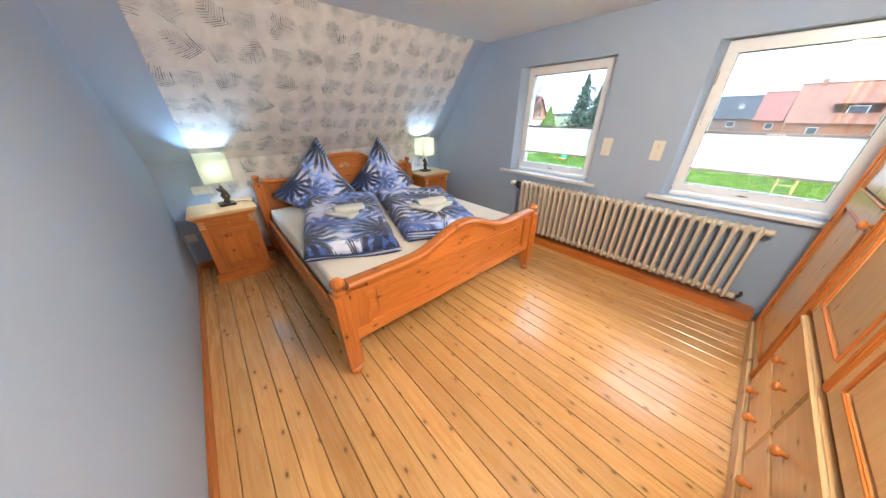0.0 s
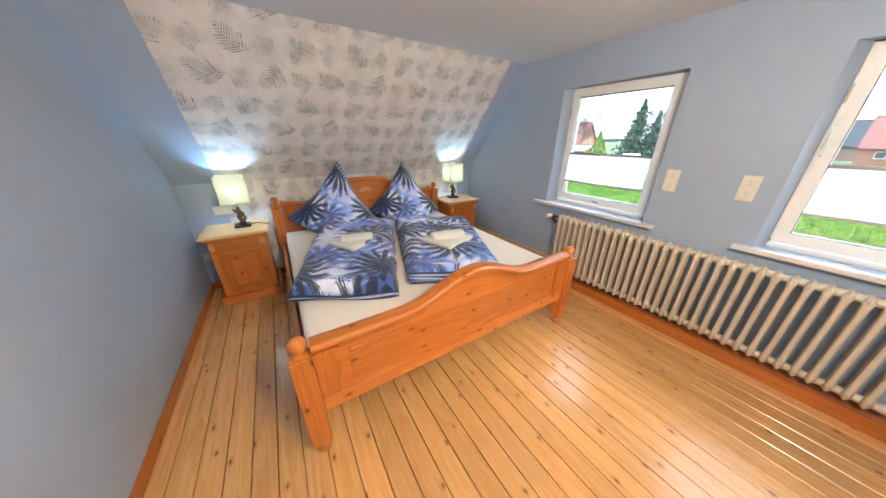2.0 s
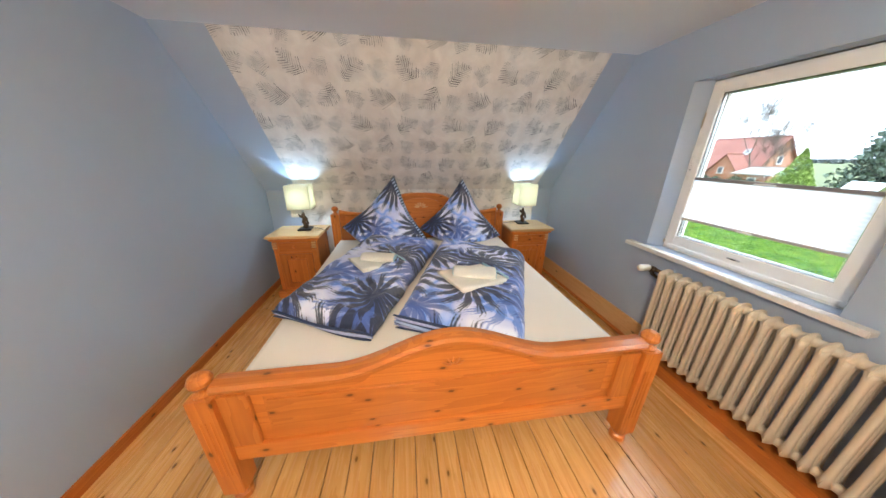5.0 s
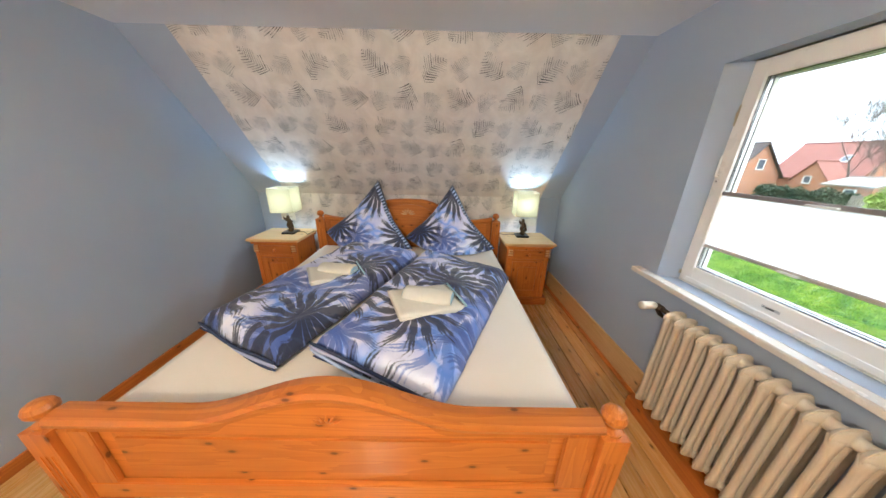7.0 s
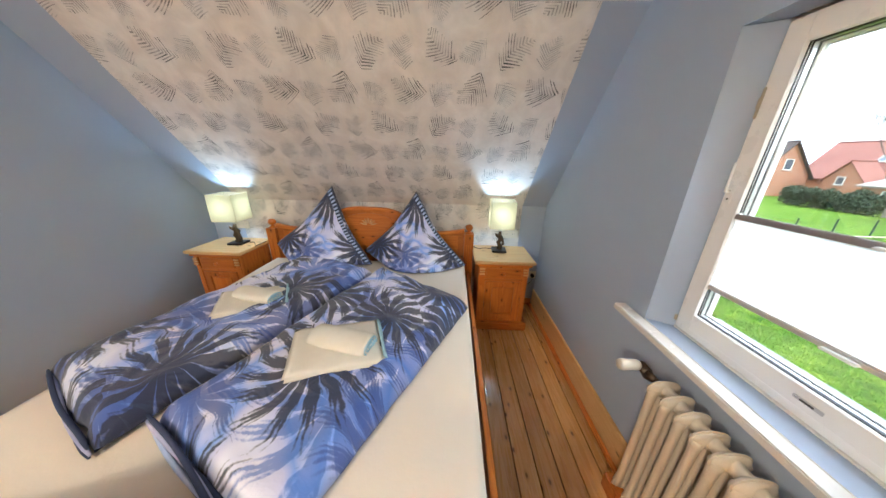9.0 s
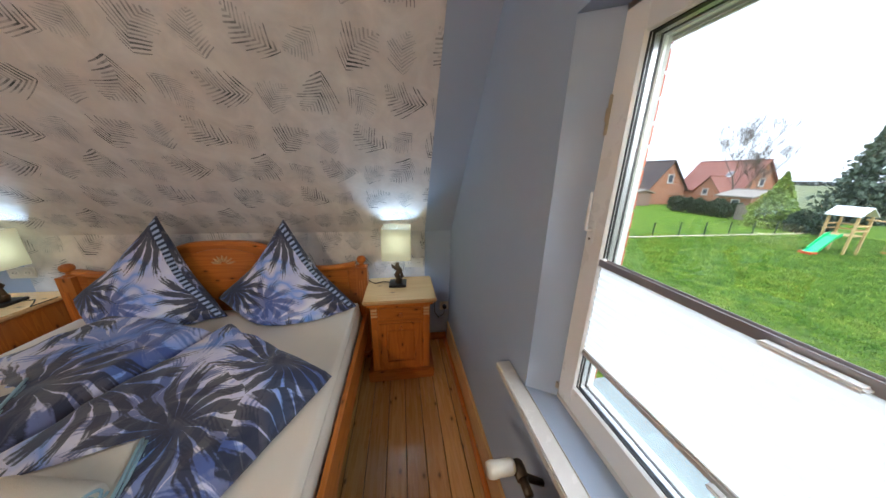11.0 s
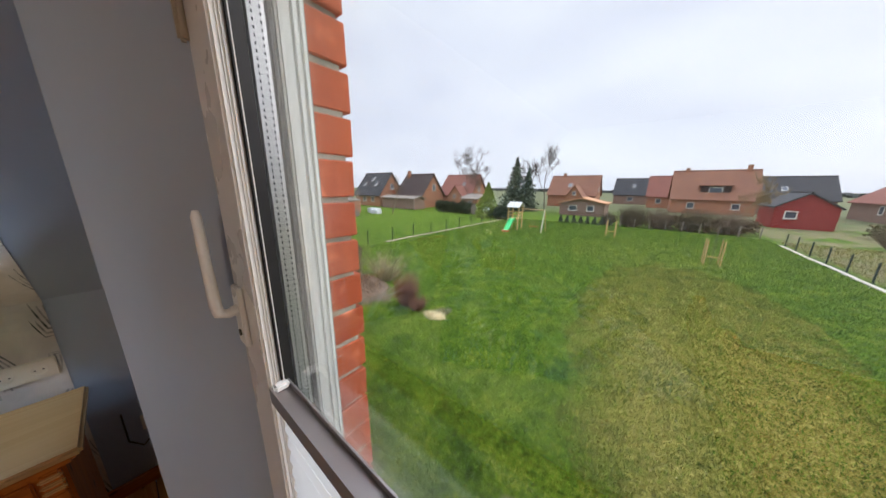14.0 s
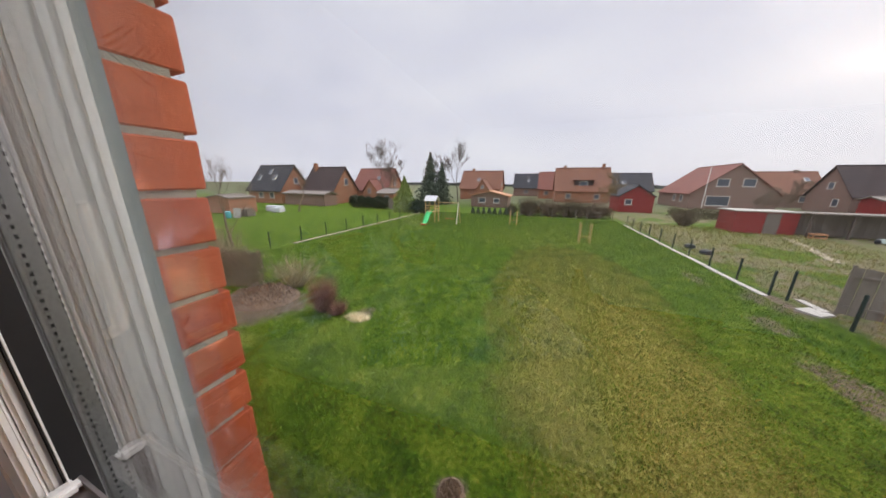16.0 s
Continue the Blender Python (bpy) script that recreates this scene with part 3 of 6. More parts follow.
def blade_mat(name, stops):
    """Grass blades, tufts of one tone beside tufts of another."""
    m, n, l, p = mat(name)
    v = coords(n, l)
    tuft, clump, single = noise_node(n, l, v, 1.5, 4, 0.65, 0.4), noise_node(n, l, v, 14, 4, 0.7), noise_node(n, l, v, 70, 2)
    k = math_node(n, l, "ADD", math_node(n, l, "MULTIPLY", tuft.outputs["Fac"], 0.3), math_node(n, l, "MULTIPLY", clump.outputs["Fac"], 0.45))
    k = math_node(n, l, "ADD", k, math_node(n, l, "MULTIPLY", single.outputs["Fac"], 0.25))
    c = ramp_node(n, stops)
    l.new(k, c.inputs["Fac"])
    l.new(c.outputs["Color"], p.inputs["Base Color"])
    p.inputs["Roughness"].default_value = 0.75
    return m


M_blade = blade_mat("grass_blades", [(0.43, (0.015, 0.05, 0.003)), (0.485, (0.075, 0.185, 0.005)), (0.53, (0.18, 0.30, 0.010)), (0.58, (0.40, 0.40, 0.08))])
M_blade_dry = blade_mat("dry_grass_blades", [(0.43, (0.05, 0.09, 0.006)), (0.48, (0.21, 0.20, 0.03)), (0.53, (0.34, 0.29, 0.065)), (0.60, (0.50, 0.43, 0.16))])


# ---- building tools ----
def link(name, bm, material, parent=None, label="", smooth=False, bevel=0.0):
    me = bpy.data.meshes.new(name)
    if bevel:
        bmesh.ops.bevel(bm, geom=bm.edges[:], offset=bevel, segments=2, affect="EDGES", clamp_overlap=True)
    bmesh.ops.recalc_face_normals(bm, faces=bm.faces[:])
    bm.to_mesh(me)
    bm.free()
    if smooth:
        me.polygons.foreach_set("use_smooth", [True] * len(me.polygons))
        me.update()
    for mm in (material if isinstance(material, (list, tuple)) else [material]):
        me.materials.append(mm)
    ob = new(name, me)
    if parent:
        ob.parent = parent
    if label:
        tagged(ob, label)
    return ob


def part(name, bm, material, parent, label="", **more):
    return link(name, bm, material, parent, label, **more)


def thing(name, x, y, z, label, category, group="", rz=0.0):
    ob = new(name)
    ob.matrix_world = pose(x, y, z, 0, 0, rz)
    ob.empty_display_size = 0.1
    return tagged(ob, label, category, group)


def setting(name, bm, material, **more):
    return tagged(link(name, bm, material, **more), kind="structure")


def box(bm, x0, y0, z0, x1, y1, z1, m=None):
    vs = [bm.verts.new(Vector(c) if m is None else m @ Vector(c)) for c in itertools.product((x0, x1), (y0, y1), (z0, z1))]
    for f in ((0, 1, 3, 2), (4, 6, 7, 5), (0, 4, 5, 1), (2, 3, 7, 6), (0, 2, 6, 4), (1, 5, 7, 3)):
        bm.faces.new([vs[i] for i in f])
    return vs


def boxes(*rows, m=None):
    bm = bmesh.new()
    for r in rows:
        box(bm, *r, m)
    return bm


def rounded(x0, y0, z0, x1, y1, z1, r=0.006, seg=2):
    bm = boxes((x0, y0, z0, x1, y1, z1))
    bmesh.ops.bevel(bm, geom=bm.edges[:], offset=r, segments=seg, affect="EDGES", clamp_overlap=True)
    return bm


def prism(bm, outline, at, depth, axes="xz"):
    """An outline in two axes, pushed out along the third from at to at + depth."""
    def place(a, b, c):
        v = {axes[0]: a, axes[1]: b}
        rest = [k for k in "xyz" if k not in axes][0]
        v[rest] = c
        return (v["x"], v["y"], v["z"])
    lo = [bm.verts.new(place(a, b, at)) for a, b in outline]
    hi = [bm.verts.new(place(a, b, at + depth)) for a, b in outline]
    bm.faces.new(lo)
    bm.faces.new(hi[::-1])
    n = len(outline)
    for i in range(n):
        bm.faces.new((lo[i], hi[i], hi[(i + 1) % n], lo[(i + 1) % n]))


def lathe(bm, profile, segs=20, x=0.0, y=0.0, z=0.0, m=None):
    """A turned shape: profile of (radius, height)."""
    m = m or Matrix.Identity(4)
    rings = []
    for r, h in profile:
        rings.append([bm.verts.new(m @ Vector((x + r * math.cos(2 * math.pi * i / segs), y + r * math.sin(2 * math.pi * i / segs), z + h))) for i in range(segs)])
    for a, b in zip(rings, rings[1:]):
        for i in range(segs):
            bm.faces.new((a[i], a[(i + 1) % segs], b[(i + 1) % segs], b[i]))
    bm.faces.new(rings[0][::-1])
    bm.faces.new(rings[-1])


def tube(bm, points, radius, segs=8):
    pts = [Vector(p) for p in points]
    rad = radius if isinstance(radius, (list, tuple)) else [radius] * len(pts)
    rings = []
    for i, p in enumerate(pts):
        d = (pts[min(i + 1, len(pts) - 1)] - pts[max(i - 1, 0)]).normalized()
        a = d.cross(Vector((0, 0, 1)) if abs(d.z) < 0.9 else Vector((1, 0, 0))).normalized()
        b = d.cross(a)
        rings.append([bm.verts.new(p + rad[i] * (a * math.cos(2 * math.pi * k / segs) + b * math.sin(2 * math.pi * k / segs))) for k in range(segs)])
    for u, v in zip(rings, rings[1:]):
        for k in range(segs):
            bm.faces.new((u[k], u[(k + 1) % segs], v[(k + 1) % segs], v[k]))
    bm.faces.new(rings[0][::-1])
    bm.faces.new(rings[-1])

# ---- the room ----
XL, XR, YB, YK, ZC, ZK, YS = -0.73, 2.59, -2.25, 2.24, 2.185, 1.06, 1.31
G = -2.75
XO = 2.80
setting("subfloor", boxes((XL, YB, -0.25, XR, YK, -0.026)), M_earth)
setting("ceiling", boxes((XL, YB, ZC, XR, YS, ZC + 0.2)), M_ceiling)
setting("wall_west", boxes((XL - 0.2, YB - 0.2, -0.25, XL, YK + 0.2, 2.5)), M_wall)
setting("wall_south", boxes((XL, YB - 0.2, -0.25, XR, YB, 2.5)), M_wall)
setting("wall_north", boxes((XL, YK, -0.25, XR, YK + 0.2, ZK)), M_wall)
bm = bmesh.new()
prism(bm, [(YK + 0.2, ZK), (YK, ZK), (YS, ZC), (YS, ZC + 0.2), (YS + 0.12, ZC + 0.2)], XL, XR - XL, "yz")
setting("sloping_ceiling", bm, M_wall)
O1, O2 = (-0.149, 0.776, 0.82, 1.90), (-1.716, -0.789, 0.82, 1.90)


def pierced(x0, x1, y0, y1, z0, z1, holes):
    """Boxes of a wall along y with openings (y from, y to, z from, z to)."""
    rows, y = [], y0
    for a, b, lo, hi in sorted(holes):
        rows += [(x0, y, z0, x1, a, z1), (x0, a, z0, x1, b, lo), (x0, a, hi, x1, b, z1)]
        y = b
    return rows + [(x0, y, z0, x1, y1, z1)]


setting("wall_east", boxes(*pierced(XR, 2.676, YB - 0.2, YK + 0.2, -0.25, 2.5, [W1, W2])), M_wall)
outer = setting("outer_wall", boxes(*pierced(2.770, 2.830, -6, 6, G, 3.2, [O1, O2])), M_mortar)
setting("house_roof", boxes((-4, -6, 2.52, 2.86, 6, 2.7)), M_roof_red)

# wallpaper, a thin sheet over the knee wall and the slope
bm = bmesh.new()
uvl = bm.loops.layers.uv.new("UVMap")
x0, x1, e = -0.415, 2.365, 0.003
slope = math.hypot(YK - YS, ZC - ZK)
nrm = Vector((0, -(ZC - ZK), -(YK - YS))).normalized() * e
front = [(YK - e, 0.0, 0.0), (YK - e, ZK, ZK), (YS + nrm.y, ZC + nrm.z, ZK + slope)]
for (ya, za, va), (yb, zb, vb) in zip(front, front[1:]):
    f = bm.faces.new([bm.verts.new(v) for v in ((x0, ya, za), (x1, ya, za), (x1, yb, zb), (x0, yb, zb))])
    for lp, (u, v) in zip(f.loops, ((x0, va), (x1, va), (x1, vb), (x0, vb))):
        lp[uvl].uv = (u, v)
me = bpy.data.meshes.new("wallpaper")
bm.to_mesh(me)
bm.free()
me.materials.append(M_paper)
paper = tagged(new("wallpaper", me), "pale wallpaper with grey palm leaves on the sloping wall", kind="structure")

# baseboards and trim
setting("baseboard_east", boxes((2.573, 0.60, 0, 2.589, 2.222, 0.19)), M_pale_y, bevel=0.003)
setting("baseboard_west", boxes((XL + 0.001, -1.6, 0, XL + 0.018, 2.222, 0.07)), M_pine_y, bevel=0.003)
setting("baseboard_north", boxes((XL + 0.02, 2.223, 0, 2.57, 2.239, 0.07)), M_pine_x, bevel=0.003)
setting("trim_east", boxes((2.545, 0.60, 0, 2.572, 2.22, 0.028)), M_pine_y, bevel=0.008)
setting("pipe_casing", boxes((2.465, -1.62, 0, 2.589, 0.598, 0.085)), M_pine_y, bevel=0.004)


# windows
def window(name, w):
    ya, yb, za, zb = w
    top = tagged(new(name), "white plastic tilt window with a half-lowered white pleated blind", "window", kind="structure")
    top.matrix_world = pose(2.670, (ya + yb) / 2, za)
    W, H = (yb - ya) / 2, zb - za
    f, side_t = 0.012, 0.063

    def ring(a0, a1, b0, b1, xa, xb, t):
        return boxes((xa, a0, b0, xb, a0 + t, b1), (xa, a1 - t, b0, xb, a1, b1), (xa, a0 + t, b0, xb, a1 - t, b0 + t), (xa, a0 + t, b1 - t, xb, a1 - t, b1))
    gy, gz0, gz1 = W - f - side_t, f + side_t, H - f - side_t

    def inner_ring(xa, xb, proud):
        """A ring lining the opening of the sash, standing proud into it."""
        e = 0.010
        return ring(-gy - e, gy + e, gz0 - e, gz1 + e, xa, xb, e + proud)
    part("window_frame", ring(-W + 0.001, W - 0.001, -0.022, H - 0.001, 0.014, 0.088, 0.030), M_white, top, bevel=0.003)
    part("sash", ring(-W + f, W - f, f, H - f, 0.002, 0.0075, side_t), M_white, top, bevel=0.002)
    part("bead", inner_ring(0.0078, 0.0125, 0.001), M_white, top, bevel=0.0015)
    part("gasket", inner_ring(0.0128, 0.0238, 0.003), M_black, top, "deep black rubber gasket")
    part("spacer", inner_ring(0.0262, 0.0385, 0.002), M_spacer, top, "perforated aluminium spacer between the panes")
    part("gasket", inner_ring(0.0405, 0.0445, 0.003), M_black, top, "black rubber gasket")
    part("sash_core", inner_ring(0.0448, 0.056, 0.006), M_white, top, bevel=0.002)
    part("outer_bead", inner_ring(0.0566, 0.0640, 0.0035), M_white, top, bevel=0.003)
    part("frame_lip", inner_ring(0.0645, 0.0715, 0.0005), M_white, top, bevel=0.003)
    for x in (0.0242, 0.0388):
        g = part("pane", boxes((x, -gy - 0.0015, gz0 - 0.0015, x + 0.0015, gy + 0.0015, gz1 + 0.0015)), M_glass, top)
        g.visible_shadow = False
    for a, b in ((W - 0.012, W + 0.003), (-W - 0.003, -W + 0.012)):
        part("shutter_guide", boxes((0.0885, a, 0.0, 0.1035, b, H)), M_grey, top, "grey-green brush-lined shutter guide", bevel=0.001)
    for a, b in ((W - 0.0005, W + 0.0175), (-W - 0.0175, -W + 0.0005)):
        part("guide_edge", boxes((0.1038, a, 0.0, 0.1075, b, H)), M_white, top, "white outer edge of the shutter guide", bevel=0.001)
    for i in range(3):
        part("shutter_slat", rounded(0.0890, -W + 0.0125, H - 0.075 + 0.045 * i, 0.1030, W - 0.0125, H - 0.034 + 0.045 * i, 0.004), M_shutter, top)
    # hinges on the far jamb: a worn brass plate above, a small foot below
    hinge = part("hinge", rounded(-0.0055, W - f - 0.010, H - 0.265, 0.0015, W - f - 0.003, H - 0.175, 0.002), M_hinge, top, "worn brass hinge")
    part("pin", rounded(-0.009, W - f - 0.009, H - 0.235, -0.006, W - f - 0.004, H - 0.205, 0.001), M_hinge, hinge)
    part("hinge", rounded(-0.006, W - f - 0.006, 0.012, 0.0015, W - f + 0.006, 0.035, 0.002), M_hinge, top, "small dark hinge foot")
    # handle: a narrow plate with a screw, a bent neck and an upright lever
    hy = W - 0.033
    handle = part("handle", rounded(-0.0030, hy - 0.011, 0.514, 0.0018, hy + 0.011, 0.576, 0.0012), M_handle, top, "white plastic window handle")
    bm = bmesh.new()
    lathe(bm, [(0.0035, 0.0), (0.0035, 0.0012), (0.002, 0.0014)], 12, m=pose(-0.0031, hy, 0.528, 0, -90, 0))
    part("screw", bm, M_darkplug, handle)
    bm = bmesh.new()
    tube(bm, [(-0.0012, hy, 0.553), (-0.010, hy, 0.551), (-0.0165, hy + 0.001, 0.553), (-0.0180, hy + 0.001, 0.562), (-0.0185, hy + 0.001, 0.600), (-0.0185, hy + 0.001, 0.645), (-0.0185, hy + 0.001, 0.650)], [0.0055, 0.0045, 0.0050, 0.0048, 0.0041, 0.0037, 0.0022], 14)
    part("lever", bm, M_handle, handle, smooth=True)
    part("strike_plate", rounded(-0.0025, -gy - 0.034, 0.50, 0.0018, -gy - 0.010, 0.60, 0.0015), M_handle, top)
    latch = part("latch", rounded(-0.0015, -0.03, 0.034, 0.0018, 0.035, 0.046, 0.0015), M_alu, top)
    part("slot", rounded(-0.0030, -0.012, 0.037, -0.0017, 0.018, 0.043, 0.0006), M_darkplug, latch)
    # pleated blind: an open channel above, the fabric, a rail below
    z_top, z_bot = 1.318 - za, 1.045 - za
    bm = bmesh.new()
    prism(bm, [(0.001, z_top - 0.011), (0.0185, z_top - 0.011), (0.0185, z_top + 0.006), (0.0168, z_top + 0.006), (0.0168, z_top + 0.001), (0.0030, z_top + 0.001), (0.0030, z_top + 0.006), (0.001, z_top + 0.006)], -gy + 0.003, 2 * gy - 0.006, "xz")
    blind = part("blind", bm, M_rail, top, "brown-grey metal blind rail")
    for s in (-1, 1):
        a, b = sorted((s * (gy - 0.0025), s * (gy - 0.012)))
        part("end_cap", rounded(0.0032, a, z_top + 0.0015, 0.0166, b, z_top + 0.0085, 0.002), M_handle, blind, "small white end cap")
        for x in (0.006, 0.0135):
            cord = bmesh.new()
            tube(cord, [(x, s * (gy - 0.006), gz0 + 0.002), (x, s * (gy - 0.006), gz1 - 0.002)], 0.0005, 5)
            part("cord", cord, M_handle, blind)
    bm = bmesh.new()
    n = 13
    prev = None
    for i in range(n * 2 + 1):
        z = z_top - 0.0115 - (z_top - z_bot - 0.022) * i / (n * 2)
        x = 0.008 + (0.0022 if i % 2 else 0.0)
        cur = [bm.verts.new((x, s * (gy - 0.004), z)) for s in (-1, 1)]
        if prev:
            bm.faces.new((prev[0], prev[1], cur[1], cur[0]))
        prev = cur
    part("pleats", bm, M_blind, blind, "white pleated fabric")
    part("bottom_rail", rounded(0.001, -gy + 0.003, z_bot - 0.008, 0.0185, gy - 0.003, z_bot + 0.010, 0.004), M_railpale, blind, "pale grey-beige bottom rail")
    part("grip", rounded(-0.018, -0.045, z_top - 0.010, 0.0005, 0.045, z_top - 0.002, 0.003), M_handle, blind)
    part("grip", rounded(-0.016, -0.035, z_bot - 0.006, 0.0005, 0.035, z_bot + 0.002, 0.003), M_handle, blind)
    return top


F1, F2 = (-0.128, 0.755, 0.84, 1.889), (-1.695, -0.810, 0.84, 1.889)
window("window_1", F1)
window("window_2", F2)
for w, f in ((W1, F1), (W2, F2)):
    bm = bmesh.new()
    prism(bm, [(2.5905, w[1] - 0.0008), (2.6755, w[1] - 0.0008), (2.6755, f[1] - 0.0095)], w[2] + 0.002, w[3] - w[2] - 0.003, "xy")
    setting("reveal", bm, M_wall)
    bm = bmesh.new()
    prism(bm, [(2.5905, w[0] + 0.0008), (2.6755, w[0] + 0.0008), (2.6755, f[0] + 0.0080)], w[2] + 0.002, w[3] - w[2] - 0.003, "xy")
    setting("reveal", bm, M_wall)
    setting("window_lining", boxes((2.6775, f[0] - 0.03, f[2] - 0.012, 2.7695, f[0] - 0.002, f[3] + 0.02), (2.6775, f[1] + 0.002, f[2] - 0.012, 2.7695, f[1] + 0.03, f[3] + 0.02), (2.6775, f[0] - 0.03, f[3] + 0.0205, 2.7695, f[1] + 0.03, f[3] + 0.06), (2.6775, f[0] - 0.03, f[2] - 0.06, 2.7695, f[1] + 0.03, f[2] - 0.0235)), M_white)
for (a, b), w in zip(((-0.255, 0.935), (-1.76, -0.695)), (W1, W2)):
    setting("window_sill", boxes((2.532, a, 0.784, 2.5885, b, 0.8135)), M_sill, bevel=0.004)
    setting("sill_inner", boxes((2.589, w[0] + 0.0015, 0.7855, 2.6755, w[1] - 0.0015, 0.8135)), M_sill)
setting("outer_sill", boxes((2.7705, -0.143, 0.825, 2.88, 0.77, 0.845), (2.7705, -1.71, 0.825, 2.88, -0.795, 0.845)), M_grey)

# ---- bed ----
bed = thing("bed", 0, 0, 0, "wide pine double bed with carved footboard and turned posts", "bed")
POST_F = [(0.030, 0.0), (0.038, 0.012), (0.036, 0.035), (0.026, 0.045), (0.034, 0.060), (0.044, 0.075), (0.044, 0.08)]
BALL = [(0.036, 0.0), (0.036, 0.010), (0.018, 0.018), (0.018, 0.030), (0.030, 0.040), (0.040, 0.055), (0.041, 0.070), (0.034, 0.086), (0.020, 0.096), (0.006, 0.099)]


def post(x, y, top, ball=1.0):
    bm = bmesh.new()
    lathe(bm, POST_F, 20, x, y, 0)
    box(bm, x - 0.043, y - 0.043, 0.08, x + 0.043, y + 0.043, top)
    lathe(bm, [(r * ball, h * ball) for r, h in BALL], 20, x, y, top)
    p = part("post", bm, M_pine_z, bed)
    for k in (-0.018, 0.0, 0.018):
        part("flute", rounded(x + k - 0.004, y - 0.0465, 0.20, x + k + 0.004, y - 0.042, top - 0.10, 0.002), M_pine_z, p)


for x in (0.0, 1.86):
    post(x, -0.005, 0.605, 0.95)
    post(x, 2.075, 0.822, 0.85)


def crest(t, low, high, half, shoulder):
    """Height of the swept top edge; t runs from 0 at one post to 1 at the other."""
    d = abs(t - 0.5) * 2
    if half:
        return low + (high - low) * math.cos(math.pi / 2 * min(1.0, d / 0.54)) ** 2
    return low + (high - low) * max(0.0, math.cos(math.pi / 2 * min(1.0, d / 0.52) ** 1.7)) - 0.03 * math.sin(math.pi * max(0.0, (d - 0.48) / 0.52))


def swept_cap(y0, y1, low, high, half, shoulder, thick, m, name="top_rail"):
    bm = bmesh.new()
    n = 48
    rings = []
    for i in range(n + 1):
        t = i / n
        x = 0.045 + 1.77 * t
        z = crest(t, low, high, half, shoulder)
        rings.append([bm.verts.new(c) for c in ((x, y0, z - thick), (x, y0 - 0.004, z - thick * 0.5), (x, y0 + 0.004, z - 0.003), (x, (y0 + y1) / 2, z + 0.002), (x, y1 - 0.004, z - 0.003), (x, y1 + 0.004, z - thick * 0.5), (x, y1, z - thick))])
    for a, b in zip(rings, rings[1:]):
        for k in range(7):
            bm.faces.new((a[k], b[k], b[(k + 1) % 7], a[(k + 1) % 7]))
    bm.faces.new(rings[0])
    bm.faces.new(rings[-1][::-1])
    return part(name, bm, m, bed)


def board_under(y0, y1, z0, low, high, half, shoulder, drop, m, name, x0=0.045, x1=1.815, n=48):
    bm = bmesh.new()
    outline = [(x1, z0), (x0, z0)]
    for i in range(n + 1):
        x = x0 + (x1 - x0) * i / n
        outline.append((x, crest((x - 0.045) / 1.77, low, high, half, shoulder) - drop))
    prism(bm, outline, y0, y1 - y0, "xz")
    return part(name, bm, m, bed)


# footboard
swept_cap(-0.045, 0.03, 0.665, 0.79, 0.10, 0.45, 0.034, M_pine_x)
board_under(-0.010, 0.018, 0.27, 0.665, 0.79, 0.10, 0.45, 0.034, M_pine_x, "footboard")
part("lower_rail", boxes((0.044, -0.030, 0.255, 1.816, -0.0102, 0.335)), M_pine_x, bed, bevel=0.003)
part("end_stile", boxes((0.044, -0.030, 0.3352, 0.15, -0.0102, 0.60)), M_pine_z, bed, bevel=0.003)
part("end_stile", boxes((1.71, -0.030, 0.3352, 1.816, -0.0102, 0.60)), M_pine_z, bed, bevel=0.003)
bm = bmesh.new()
outline = []
for i in range(49):
    x = 0.1502 + 1.5596 * i / 48
    outline.append((x, crest((x - 0.045) / 1.77, 0.665, 0.79, 0.10, 0.45) - 0.036))
for i in range(49):
    x = 1.7098 - 1.5596 * i / 48
    d = abs(x - 0.93)
    z = 0.597 if d > 0.37 else (0.607 if d > 0.335 else (0.632 + 0.085 * math.cos(d / 0.335 * math.pi / 2)))
    outline.append((x, z))
prism(bm, outline, -0.030, 0.0198, "xz")
part("upper_rail", bm, M_pine_x, bed)
bm = bmesh.new()
prism(bm, [(0.19, 0.375), (1.67, 0.375), (1.67, 0.565), (0.19, 0.565)], -0.019, 0.0085, "xz")
bmesh.ops.bevel(bm, geom=[e for e in bm.edges if all(v.co.y < -0.015 for v in e.verts)], offset=0.014, segments=2, affect="EDGES")
part("panel", bm, M_pine_x, bed)
for k in range(5):
    a = radians(-60 + 30 * k)
    bm = bmesh.new()
    tube(bm, [(0.93 + 0.010 * math.sin(a), -0.0305, 0.640 + 0.010 * math.cos(a)), (0.93 + 0.03 * math.sin(a), -0.033, 0.640 + 0.028 * math.cos(a)), (0.93 + 0.052 * math.sin(a), -0.0305, 0.640 + 0.045 * math.cos(a))], [0.002, 0.006, 0.002], 6)
    part("carving", bm, M_pine_x, bed)
# headboard
swept_cap(2.045, 2.10, 0.865, 1.045, 0.0, 0.55, 0.03, M_pine_x, "head_rail")
board_under(2.065, 2.085, 0.30, 0.865, 1.045, 0.0, 0.55, 0.03, M_pine_x, "headboard")
for a, b in ((0.10, 0.50), (1.36, 1.76)):
    part("panel", rounded(a, 2.055, 0.60, b, 2.0648, 0.80, 0.006), M_pine_x, bed)
bm = bmesh.new()
outline = [(0.62, 0.62), (1.24, 0.62)] + [(0.93 + 0.31 * math.cos(radians(a)), 0.80 + 0.19 * math.sin(radians(a))) for a in range(0, 181, 12)]
prism(bm, outline, 2.055, 0.0098, "xz")
part("arch_panel", bm, M_pine_x, bed)
